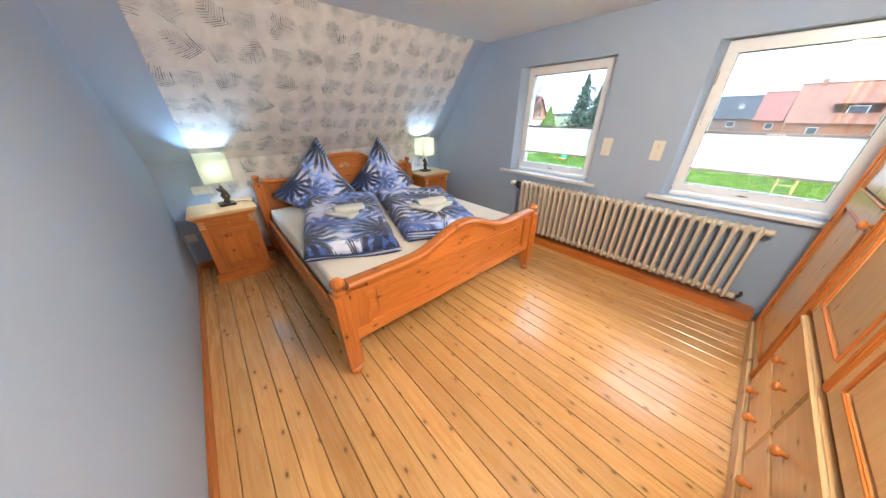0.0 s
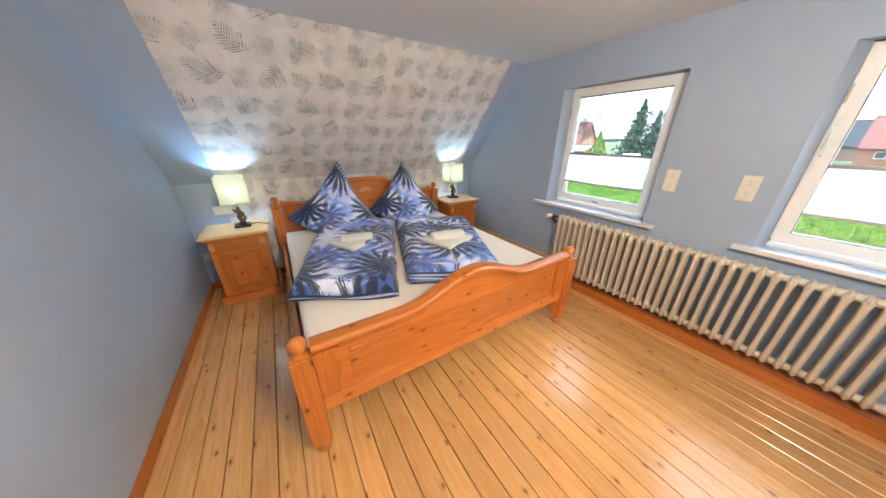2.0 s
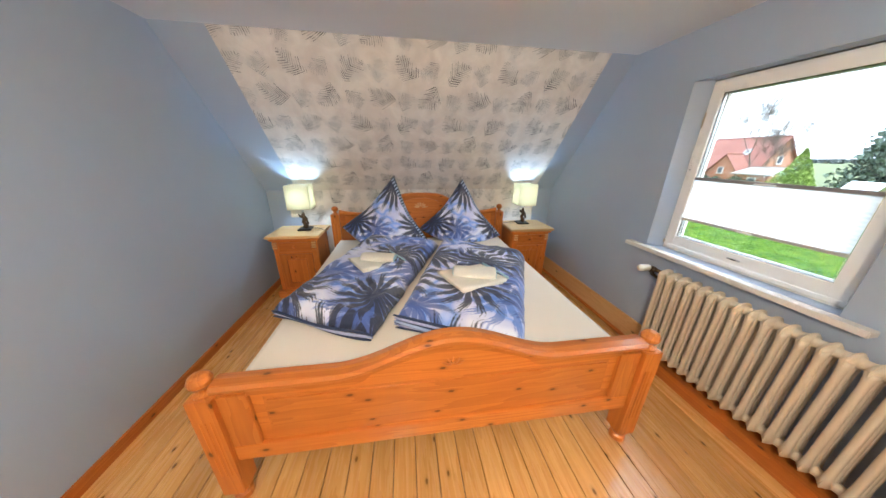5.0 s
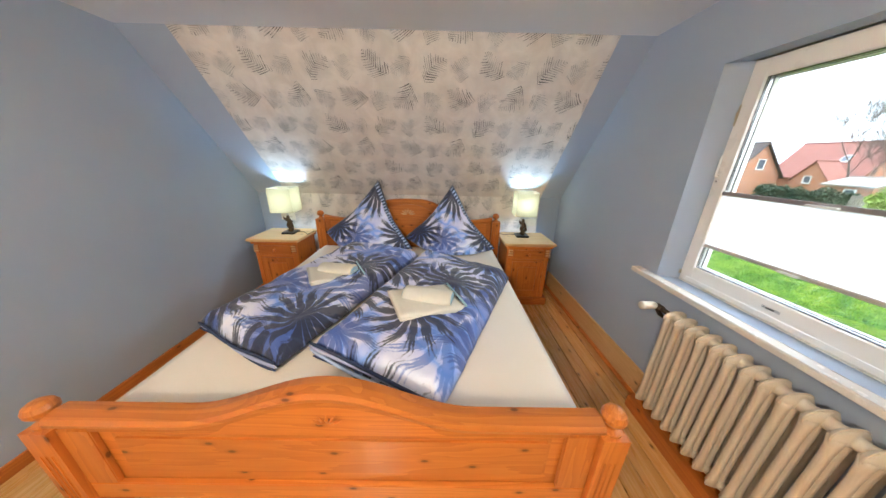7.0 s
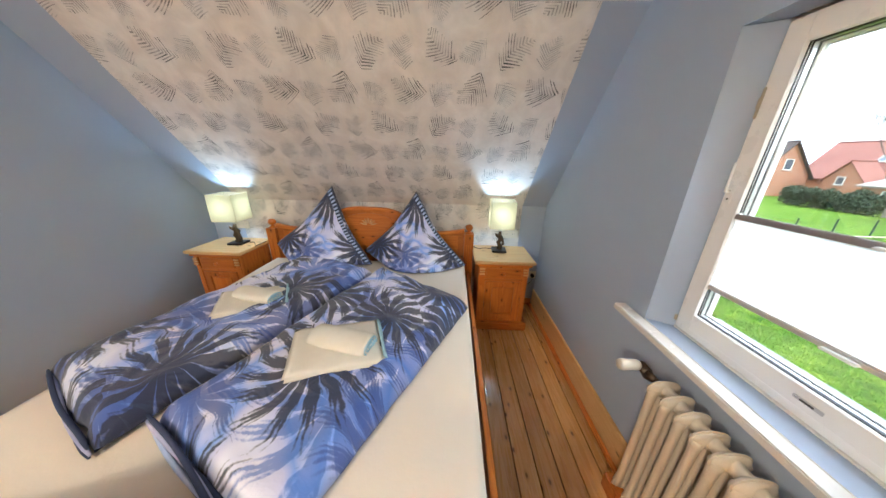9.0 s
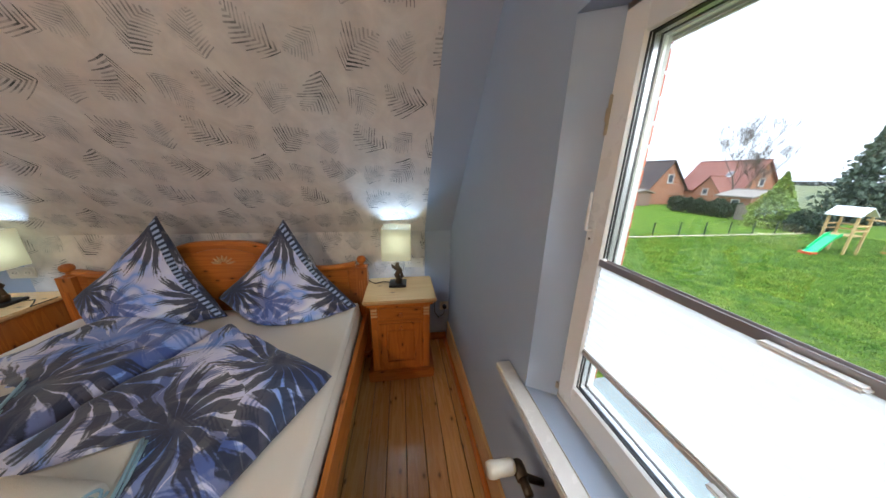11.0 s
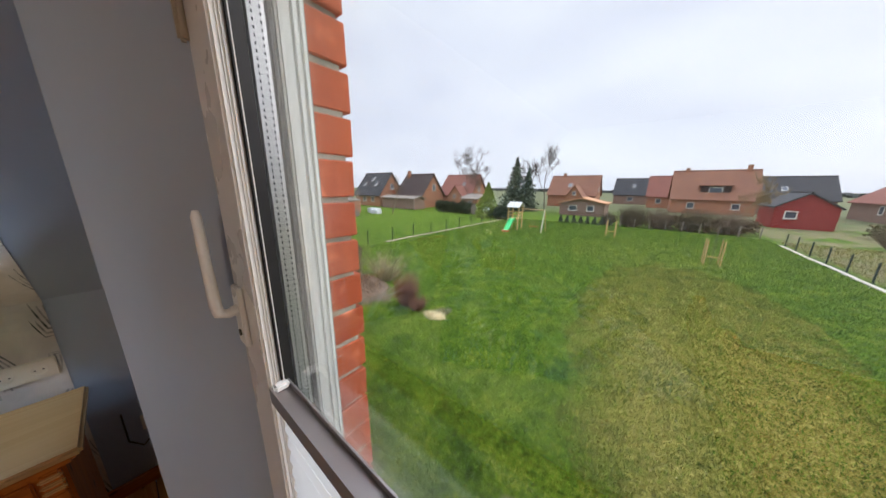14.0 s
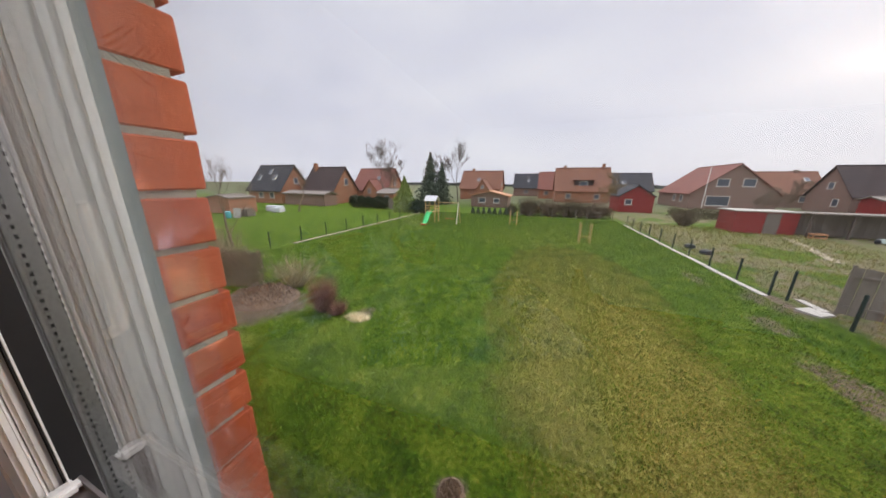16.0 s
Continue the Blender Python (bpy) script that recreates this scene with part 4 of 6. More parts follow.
for k in range(7):
    a = radians(-72 + 24 * k)
    bm = bmesh.new()
    tube(bm, [(0.93 + 0.02 * math.sin(a), 2.0545, 0.875 + 0.02 * math.cos(a)), (0.93 + 0.05 * math.sin(a), 2.050, 0.875 + 0.045 * math.cos(a)), (0.93 + 0.08 * math.sin(a), 2.0545, 0.875 + 0.07 * math.cos(a))], [0.002, 0.008, 0.002], 6)
    part("carving", bm, M_pale_x, bed)
# sides and base
for x in (-0.02, 1.855):
    part("side_rail", rounded(x, 0.04, 0.235, x + 0.025, 2.03, 0.435, 0.004), M_pine_y, bed)
for i in range(14):
    part("slat", boxes((0.03, 0.12 + 0.14 * i, 0.30, 1.83, 0.19 + 0.14 * i, 0.32)), M_pale_x, bed)
part("support_beam", boxes((0.9, 0.04, 0.2552, 0.96, 2.03, 0.2998)), M_pale_y, bed)


def soft_grid(nx, ny, fn, close=None):
    """A closed soft body: fn(u, v, side) gives the place, with u and v from 0 to 1 and side +1 above, -1 below."""
    bm = bmesh.new()
    uvl = bm.loops.layers.uv.new("UVMap")
    top, bot = {}, {}
    for i in range(nx + 1):
        for j in range(ny + 1):
            u, v = i / nx, j / ny
            top[i, j] = bm.verts.new(fn(u, v, 1))
            edge = i in (0, nx) or j in (0, ny)
            bot[i, j] = top[i, j] if edge else bm.verts.new(fn(u, v, -1))
    for i in range(nx):
        for j in range(ny):
            for d, order in ((top, ((0, 0), (1, 0), (1, 1), (0, 1))), (bot, ((0, 0), (0, 1), (1, 1), (1, 0)))):
                f = bm.faces.new([d[i + a, j + b] for a, b in order])
                for lp, (a, b) in zip(f.loops, order):
                    lp[uvl].uv = ((i + a) / nx, (j + b) / ny)
    return bm


def scale_uv(bm, su, sv, ou=0.0, ov=0.0):
    uvl = bm.loops.layers.uv.active
    for f in bm.faces:
        for lp in f.loops:
            lp[uvl].uv = (lp[uvl].uv[0] * su + ou, lp[uvl].uv[1] * sv + ov)


ms = thing("mattress", 0, 0, 0, "wide mattress in a smooth cream fitted sheet", "mattress")
part("core", boxes((0.03, 0.06, 0.3205, 1.83, 2.01, 0.52)), M_sheet, ms)


def sheet_at(u, v, side):
    x, y = 0.010 + 1.84 * u, 0.046 + 1.985 * v
    e = min(min(u, 1 - u) * 1.84, min(v, 1 - v) * 1.985)
    k = min(1.0, e / 0.045)
    z = 0.545 - 0.035 * (1 - math.sqrt(max(0.0, 1 - (1 - k) ** 2))) + 0.003 * noise.noise(Vector((x * 3, y * 3, 0)))
    if e <= 0.0001:
        z = 0.36
    return Vector((x, y, z if side > 0 else min(z, 0.36)))


part("fitted_sheet", soft_grid(70, 74, sheet_at), M_sheet, ms, "smooth cream fitted sheet", smooth=True)


M_navy = plain("navy_cotton", (0.035, 0.05, 0.11), 0.8, 0, 0.3, 40, 0.3)
M_lilac = plain("lilac_cotton", (0.42, 0.45, 0.66), 0.8, 0, 0.2, 40, 0.3)


def duvet(corners, z0, thick, label, uvo, seed, folds):
    a, b, c, d = (Vector((*p, 0)) for p in corners)

    def fn(u, v, side):
        p = (a * (1 - u) + b * u) * (1 - v) + (d * (1 - u) + c * u) * v
        ed = min(u, 1 - u) * 0.68
        ev = min(v, 1 - v) * 1.5
        e = max(0.0, min(1.0, min(ed, ev) / 0.075))
        e = math.sin(e * math.pi / 2) ** 0.8
        wob = noise.noise(Vector((u * 3.1 + seed, v * 5.7, 0)))
        fine = noise.noise(Vector((u * 11 + seed, v * 17, 3)))
        fold = math.sin((u * 2.2 + v * 3.1 + wob) * 6) * 0.5
        out = 0.014 * noise.noise(Vector((u * 7, v * 9 + seed, 5)))
        if side > 0:
            z = z0 + 0.022 + (thick - 0.02) * e + e * (0.020 * wob + 0.008 * fine + 0.006 * fold)
        else:
            z = z0 + 0.004 + (1 - e) * 0.014
        return Vector((p.x + out, p.y + out, z))
    bm = soft_grid(44, 80, fn)
    scale_uv(bm, 0.68, 1.45, *uvo)
    top = thing("duvet", a.x, a.y, z0, label, "duvet", "duvets on the bed")
    for v in bm.verts:
        v.co -= Vector((a.x, a.y, z0))
    part("cover", bm, M_fabric, top, smooth=True)
    run = b - a
    for i in range(folds):
        bm = bmesh.new()
        q = 0.010 * math.sin(i * 1.9)
        pts = [(0.01 + (run.x - 0.015) * t + q, -0.010 + run.y * t - 0.007 * (i % 2) + 0.008 * math.sin(t * 6 + i), 0.011 + 0.0128 * i + 0.006 * math.sin(t * 7 + 0.4 * i)) for t in [k / 14 for k in range(15)]]
        tube(bm, pts, [0.004] + [0.0078] * 13 + [0.004], 8)
        m, what = ((M_navy, "navy"), (M_lilac, "lilac"), (M_navy, "navy"), (M_stripe, "striped"))[i % 4]
        part("fold", bm, m, top, what + " folded layer", smooth=True)
    return top


duvet(((-0.03, 0.57), (0.57, 0.28), (1.08, 1.64), (0.36, 1.90)), 0.545, 0.112, "folded duvet in blue and grey palm-leaf print on the bed", (0.2, 0.1), 1.0, 3)
duvet(((0.675, 0.375), (1.29, 0.065), (1.82, 1.22), (1.12, 1.70)), 0.545, 0.115, "folded duvet in blue palm-leaf print, striped underside showing at its end", (3.1, 2.3), 7.0, 7)

def pillow(tip, left, right, bottom, label, uvo, seed):
    """A square pillow stood on one corner against the headboard, its lowest corner tucked under."""
    T, L, R, B = (Vector(p) for p in (tip, left, right, bottom))
    n = (R - L).cross(T - L).normalized()
    if n.y > 0:
        n = -n

    def fn(u, v, side):
        # u, v run along the two edges that leave the tip
        p = T * (1 - u) * (1 - v) + L * u * (1 - v) + R * v * (1 - u) + B * u * v
        e = min(u, 1 - u, v, 1 - v)
        puff = (min(1.0, (16 * u * (1 - u) * v * (1 - v))) ** 0.42)
        w = noise.noise(Vector((u * 3 + seed, v * 3, 1))) * 0.02 + noise.noise(Vector((u * 9 + seed, v * 9, 4))) * 0.006
        sag = 0.035 * math.sin(math.pi * u) * (1 if v < 0.02 else 0)
        q = p + n * side * (0.105 * puff + (w if side > 0 else 0) * puff) + n * 0.0
        pull = 0.045 * (math.sin(math.pi * u) * ((1 - v) ** 6) + math.sin(math.pi * v) * ((1 - u) ** 6))
        centre = (T + L + R + B) / 4
        q = q + (centre - p).normalized() * pull
        q.z = max(q.z, 0.552 + 0.004 * (1 - e))
        q.y = min(q.y, (2.038 if q.z < 1.02 else 2.3) - 0.0)
        lim = YK - (q.z - ZK) * (YK - YS) / (ZC - ZK) - 0.02
        q.y = min(q.y, lim)
        return q
    bm = soft_grid(30, 30, fn)
    scale_uv(bm, 0.8, 0.8, *uvo)
    top = link("pillow", bm, [M_fabric2], smooth=True)
    tagged(top, label, "pillow", "pillows at the headboard")
    # striped closing edge, from the tip to the right corner
    bm = bmesh.new()
    uvl = bm.loops.layers.uv.new("UVMap")
    rings = []
    m = 36
    for i in range(m + 1):
        v = 0.02 + 0.96 * i / m
        a, b = fn(0.012, v, 1) + n * 0.003, fn(0.058, v, 1) + n * 0.004
        rings.append((bm.verts.new(a), bm.verts.new(b)))
    for i, (p, q) in enumerate(zip(rings, rings[1:])):
        f = bm.faces.new((p[0], q[0], q[1], p[1]))
        for lp, uv in zip(f.loops, ((0, i / m), (0, (i + 1) / m), (1, (i + 1) / m), (1, i / m))):
            lp[uvl].uv = uv
    part("striped_edge", bm, M_stripe, top, "dark and pale blue striped edge", smooth=True)


pillow((0.655, 1.995, 1.235), (0.08, 1.97, 0.70), (0.99, 1.89, 0.56), (0.42, 1.76, 0.45), "large square pillow in blue palm-leaf print standing against the headboard", (0.15, 0.35), 2.0)
pillow((1.385, 1.995, 1.205), (0.90, 1.97, 0.66), (1.835, 1.89, 0.58), (1.36, 1.74, 0.44), "large square pillow in blue palm print leaning on the headboard", (0.15, 0.35), 9.0)


# ---- towels ----
M_towel_blue = plain("pale_blue_terry_edge", (0.42, 0.62, 0.70), 0.95, 0, 0.1, 40, 0.8)


def towel_pair(x, y, z, rz, s, askew, label):
    top = thing("towel_stack", x, y, z, label, "towels", "towels on the duvets", rz)
    for k in range(3):
        def fn(u, v, side, k=k):
            e = min(1.0, min(u, 1 - u, v, 1 - v) * 14)
            w = 0.006 * noise.noise(Vector((u * 4 + k * 3, v * 4, z * 9)))
            zz = 0.012 * k + (0.006 + 0.008 * e + w if side > 0 else 0.002)
            return Vector(((u - 0.5) * 0.37 * s - 0.006 * k, (v - 0.5) * 0.30 * s + 0.004 * k, zz + 0.01 * math.sin(u * 3 + k)))
        part("folded_layer", soft_grid(14, 14, fn), M_towel, top, smooth=True)
    # the second towel, rolled loosely and laid askew on the first
    turn = pose(0.01, 0.02, 0.046, 0, 0, askew)
    bm = bmesh.new()
    rings, n, m = [], 22, 28
    for i in range(n + 1):
        u = i / n
        row = []
        for k in range(m):
            a = 2 * math.pi * k / m
            lip = 1 + 0.16 * ((k / m + 0.06) % 1.0)
            w = 0.05 * noise.noise(Vector((u * 5, math.cos(a) * 1.5, math.sin(a) * 1.5 + z * 7)))
            e = 1 - 0.10 * (2 * abs(u - 0.5)) ** 6
            y, zz = 0.062 * s * math.cos(a) * (lip + w) * e, 0.034 * s * math.sin(a) * (lip + w) * e
            row.append(bm.verts.new(turn @ Vector(((u - 0.5) * 0.27 * s, y, max(zz, -0.026)))))
        rings.append(row)
    for p, q in zip(rings, rings[1:]):
        for k in range(m):
            bm.faces.new((p[k], p[(k + 1) % m], q[(k + 1) % m], q[k]))
    bm.faces.new(rings[0][::-1])
    bm.faces.new(rings[-1])
    part("rolled_towel", bm, M_towel, top, smooth=True)
    for end in (-1, 1):
        spiral = []
        for k in range(52):
            a, r = k * 0.36, 0.15 + 0.85 * k / 51
            spiral.append(turn @ Vector((end * 0.136 * s, 0.060 * s * r * math.cos(a), max(0.032 * s * r * math.sin(a), -0.024))))
        bm = bmesh.new()
        tube(bm, spiral, 0.0042, 6)
        part("blue_edge", bm, M_towel_blue, top, "pale blue folded towel edge", smooth=True)
    for k in range(3):
        bm = bmesh.new()
        tube(bm, [(0.183 * s - 0.006 * k, y * s, 0.010 + 0.012 * k) for y in (-0.13, -0.06, 0.01, 0.07, 0.13)], 0.0058, 6)
        part("blue_edge", bm, M_towel_blue, top, "pale blue folded towel edge", smooth=True)
    return top


towel_pair(0.54, 1.07, 0.636, 30, 0.95, -42, "folded white towels with pale blue edges on the grey palm duvet")
towel_pair(1.21, 0.70, 0.644, 22, 1.05, -34, "thick folded white towels with blue edges on the blue duvet")


# ---- nightstands ----
def nightstand(x, y):
    ns = thing("nightstand", x, y, 0, "small pine nightstand with a drawer above a panelled door", "nightstand", "nightstands beside the bed")
    part("body", boxes((0.045, 0.045, 0.07, 0.465, 0.41, 0.652)), M_pine_z, ns, bevel=0.003)
    part("plinth", rounded(0.01, 0.015, 0.0, 0.50, 0.42, 0.085, 0.01), M_pine_x, ns)
    part("tabletop", rounded(0.0, 0.0, 0.655, 0.51, 0.43, 0.682, 0.008, 3), M_pale_x, ns)
    part("cornice", rounded(0.02, 0.02, 0.625, 0.49, 0.42, 0.6545, 0.01, 3), M_pine_x, ns)
    dr = part("drawer", rounded(0.105, 0.030, 0.525, 0.405, 0.0448, 0.610, 0.004), M_pine_x, ns)
    bm = bmesh.new()
    lathe(bm, [(0.006, 0), (0.006, 0.010), (0.014, 0.016), (0.015, 0.022), (0.009, 0.027), (0.002, 0.028)], 14, m=pose(0.255, 0.030, 0.568, 90))
    part("knob", bm, M_pine_z, dr, smooth=True)
    part("mould", rounded(0.07, 0.034, 0.495, 0.44, 0.0448, 0.515, 0.005), M_pine_x, ns)
    door = part("door", boxes((0.105, 0.030, 0.12, 0.155, 0.0448, 0.485), (0.355, 0.030, 0.12, 0.405, 0.0448, 0.485), (0.155, 0.030, 0.12, 0.355, 0.0448, 0.165), (0.155, 0.030, 0.44, 0.355, 0.0448, 0.485)), M_pine_z, ns)
    bm = bmesh.new()
    prism(bm, [(0.160, 0.170), (0.350, 0.170), (0.350, 0.435), (0.160, 0.435)], 0.032, 0.012, "xz")
    bmesh.ops.bevel(bm, geom=[e for e in bm.edges if all(v.co.y < 0.035 for v in e.verts)], offset=0.010, segments=2, affect="EDGES")
    part("panel", bm, M_pine_z, door)
    bm = bmesh.new()
    lathe(bm, [(0.005, 0), (0.005, 0.010), (0.012, 0.015), (0.013, 0.021), (0.007, 0.025), (0.002, 0.026)], 14, m=pose(0.255, 0.030, 0.462, 90))
    part("knob", bm, M_pine_z, door, smooth=True)
    for xx in (0.052, 0.418):
        c = part("corbel", rounded(xx, 0.022, 0.535, xx + 0.04, 0.0448, 0.624, 0.006), M_pine_z, ns)
        for k in range(3):
            part("roll", rounded(xx - 0.003, 0.012, 0.600 - 0.024 * k, xx + 0.043, 0.030, 0.614 - 0.024 * k, 0.005), M_pale_x, c)
        part("pilaster", rounded(xx, 0.033, 0.10, xx + 0.04, 0.0448, 0.530, 0.003), M_pine_z, ns)
    return ns


nightstand(-0.602, 1.738)
nightstand(1.897, 1.738)


# ---- table lamps ----
def table_lamp(x, y, sx, seed, rz):
    top = thing("table_lamp", x, y, 0.682, "lit table lamp, square cream shade on a carved bronze driftwood figure", "table lamp", "lamps on the nightstands", rz)
    part("foot", rounded(-0.065, -0.065, 0.0, 0.065, 0.065, 0.018, 0.004), plain("black_lamp_foot", (0.02, 0.018, 0.018), 0.35, 0, 0.2, 20, 0.0), top)
    rng = random.Random(seed)
    bm = bmesh.new()
    pts = [(0.0, 0.0, 0.018), (0.012, 0.004, 0.05), (-0.008, 0.0, 0.085), (0.014, -0.006, 0.12), (-0.004, 0.0, 0.15), (0.0, 0.0, 0.185)]
    tube(bm, pts, [0.030, 0.024, 0.020, 0.026, 0.019, 0.011], 10)
    tube(bm, [(0.010, -0.004, 0.035), (0.036, -0.012, 0.070), (0.028, -0.010, 0.105), (0.010, 0, 0.125)], [0.014, 0.012, 0.011, 0.006], 8)
    tube(bm, [(-0.006, 0, 0.13), (-0.030, -0.010, 0.150), (-0.042, -0.014, 0.172)], [0.016, 0.013, 0.005], 8)
    for v in bm.verts:
        v.co += Vector([0.0045 * noise.noise(v.co * 70 + Vector((seed, k, 0))) for k in range(3)])
    part("sculpture", bm, M_bronze, top, "dark bronze driftwood figure", smooth=True)
    bm = bmesh.new()
    tube(bm, [(0, 0, 0.183), (0, 0, 0.262)], 0.009, 8)
    part("socket", bm, M_metal, top)
    h0, h1, t = 0.228, 0.462, 0.0012
    w0, w1 = sx * 1.02, sx
    bm = bmesh.new()
    corners = ((-1, -1), (1, -1), (1, 1), (-1, 1))
    rings = [[bm.verts.new((a * w, b * w, h)) for a, b in corners] for w, h in ((w0, h0), (w1, h1), (w1 - t, h1), (w0 - t, h0))]
    for a, b in zip(rings, rings[1:] + rings[:1]):
        for k in range(4):
            bm.faces.new((a[k], a[(k + 1) % 4], b[(k + 1) % 4], b[k]))
    part("shade", bm, M_shade, top, "square cream fabric shade, lit")
    bm = bmesh.new()
    for a in (0, 90):
        r = pose(0, 0, 0, 0, 0, a)
        tube(bm, [r @ Vector((-w1 + 0.002, 0, h1 - 0.02)), r @ Vector((w1 - 0.002, 0, h1 - 0.02))], 0.0015, 6)
    part("shade_frame", bm, M_metal, top)
    bm = bmesh.new()
    bmesh.ops.create_uvsphere(bm, u_segments=14, v_segments=10, radius=0.026, matrix=pose(0, 0, 0.29))
    m, n, l, p = mat("bulb_glow")
    p.inputs["Emission Color"].default_value, p.inputs["Emission Strength"].default_value = (0.75, 0.88, 1.0, 1), 8.0
    part("bulb", bm, m, top, "glowing frosted bulb", smooth=True)
    side = -1 if x > 1 else 1
    bm = bmesh.new()
    if side < 0:
        path = [(-0.06, 0.03, 0.006), (-0.12, 0.05, 0.004), (-0.18, 0.02, 0.004), (-0.235, 0.08, 0.004)]
    else:
        path = [(0.06, 0.02, 0.006), (0.12, 0.03, 0.004), (0.16, -0.02, 0.004), (0.20, -0.08, 0.004), (0.215, 0.05, 0.004)]
    tube(bm, path, 0.003, 6)
    part("cable", bm, M_black, top, "thin black cable")
    lamp("lamp_bulb_light", "POINT", LAMP_W, pose(x, y, 0.682 + 0.35), (0.62, 0.82, 1.0), radius=0.03)


table_lamp(-0.295, 1.985, 0.105, 3, 4)
table_lamp(2.135, 2.015, 0.102, 5, -3)


# ---- radiator ----
def radiator():
    rad = thing("radiator", 2.495, 0.545, 0.145, "cream cast-iron column radiator below the window", "radiator")
    bm = bmesh.new()
    for sx in (-0.036, 0.0, 0.036):
        tube(bm, [(sx, 0, 0.018), (sx * 0.94, 0, 0.05), (sx * 0.94, 0, 0.09), (sx * 0.94, 0, 0.48), (sx * 0.94, 0, 0.525), (sx, 0, 0.556)], [0.019, 0.016, 0.0135, 0.0135, 0.016, 0.019], 10)
    for z in (0.018, 0.556):
        bmesh.ops.create_uvsphere(bm, u_segments=18, v_segments=12, radius=1.0, matrix=Matrix.Translation((0, 0, z)) @ Matrix.Diagonal((0.056, 0.0205, 0.031, 1)))
        bmesh.ops.create_uvsphere(bm, u_segments=20, v_segments=12, radius=1.0, matrix=Matrix.Translation((0, 0, z)) @ Matrix.Diagonal((0.061, 0.0045, 0.037, 1)))
        lathe(bm, [(0.026, -0.004), (0.0255, 0.010), (0.0225, 0.022), (0.0215, 0.0300), (0.0225, 0.038), (0.0255, 0.050), (0.026, 0.064)], 14, m=pose(0, 0, z, 90))
    me = bpy.data.meshes.new("column")
    bmesh.ops.recalc_face_normals(bm, faces=bm.faces[:])
    bm.to_mesh(me)
    bm.free()
    me.polygons.foreach_set("use_smooth", [True] * len(me.polygons))
    me.materials.append(M_radiator)
    for i in range(33):
        c = new("column", me)
        c.location = (0, -0.03 - 0.0605 * i, 0)
        c.parent = rad
    bm = bmesh.new()
    tube(bm, [(0, 0.01, 0.552), (0, 0.05, 0.552)], 0.013, 10)
    tube(bm, [(0, 0.05, 0.552), (0.0, 0.085, 0.552), (0.03, 0.085, 0.50), (0.092, 0.085, 0.46)], [0.018, 0.02, 0.012, 0.010], 10)
    v = part("valve", bm, M_bronze, rad, "dark metal valve", smooth=True)
    bm = bmesh.new()
    lathe(bm, [(0.017, 0), (0.022, 0.012), (0.022, 0.05), (0.024, 0.07), (0.020, 0.082)], 16, m=pose(-0.012, 0.085, 0.556, 0, -90, 0))
    part("thermostat_head", bm, M_whiteplastic, v, "cream thermostat head", smooth=True)
    bm = bmesh.new()
    tube(bm, [(0, -1.99, 0.552), (0, -2.035, 0.552)], [0.016, 0.010], 10)
    part("plug", bm, M_radiator, rad, smooth=True)
    bm = bmesh.new()
    tube(bm, [(0, -1.985, 0.022), (0, -2.045, 0.022), (0.05, -2.06, 0.022), (0.09, -2.06, 0.022)], 0.012, 10)
    part("return_pipe", bm, M_bronze, rad, smooth=True)
    for y in (-0.55, -1.35):
        part("bracket", rounded(0.045, y - 0.012, 0.515, 0.093, y + 0.012, 0.535, 0.003), M_bronze, rad)
        part("bracket", rounded(0.045, y - 0.012, 0.08, 0.093, y + 0.012, 0.10, 0.003), M_bronze, rad)


radiator()


# ---- sockets ----
def socket_plate(m, n, label, group=""):
    """A plate with n round sockets in a row, laid in its local x and z, facing -y."""
    top = new("wall_socket")
    top.matrix_world = m
    tagged(top, label, "wall socket", group)
    w = 0.037 * n
    part("plate", rounded(-w - 0.004, -0.009, -0.041, w + 0.004, 0.0, 0.041, 0.003), M_whiteplastic, top)
    for k in range(n):
        cx = (k - (n - 1) / 2) * 0.072
        bm = bmesh.new()
        lathe(bm, [(0.021, 0.0), (0.0215, 0.0035), (0.0185, 0.0035), (0.0175, 0.0012)], 24, m=pose(cx, -0.009, 0, 90))
        s = part("insert", bm, M_whiteplastic, top, smooth=False)
        bm = bmesh.new()
        for d in (-0.0095, 0.0095):
            lathe(bm, [(0.0028, 0.0), (0.0028, 0.0006)], 10, m=pose(cx + d, -0.0103, 0, 90))
        part("hole", bm, M_darkplug, s)
    return top


east = pose(0, 0, 0, 0, 0, -90)
for y in (-0.250, -0.648):
    socket_plate(Matrix.Translation((XR - 0.001, y, 1.165)) @ east @ pose(0, 0, 0, 0, 90, 0), 2, "cream double wall socket, upright, between the windows", "upright sockets between the windows")
socket_plate(pose(2.272, YK - 0.0045, 0.782), 2, "cream double wall socket behind the table lamp")
socket_plate(pose(-0.44, YK - 0.001, 0.80), 2, "cream double wall socket beside the wallpaper edge")
low = socket_plate(pose(2.545, YK - 0.001, 0.35), 1, "cream wall socket low down beside the nightstand")
bm = bmesh.new()
lathe(bm, [(0.018, 0), (0.018, 0.03), (0.008, 0.04)], 14, m=pose(0, -0.012, 0, 90))
tube(bm, [(0, -0.05, 0), (-0.01, -0.055, -0.05), (-0.05, -0.04, -0.10), (-0.09, -0.03, -0.05), (-0.09, -0.02, 0.10)], 0.0035, 6)
part("plug", bm, M_black, low, "black plug and cable", smooth=True)

socket_plate(pose(-0.675, YK - 0.001, 0.35), 1, "cream wall socket low down in the dark corner by the nightstand")

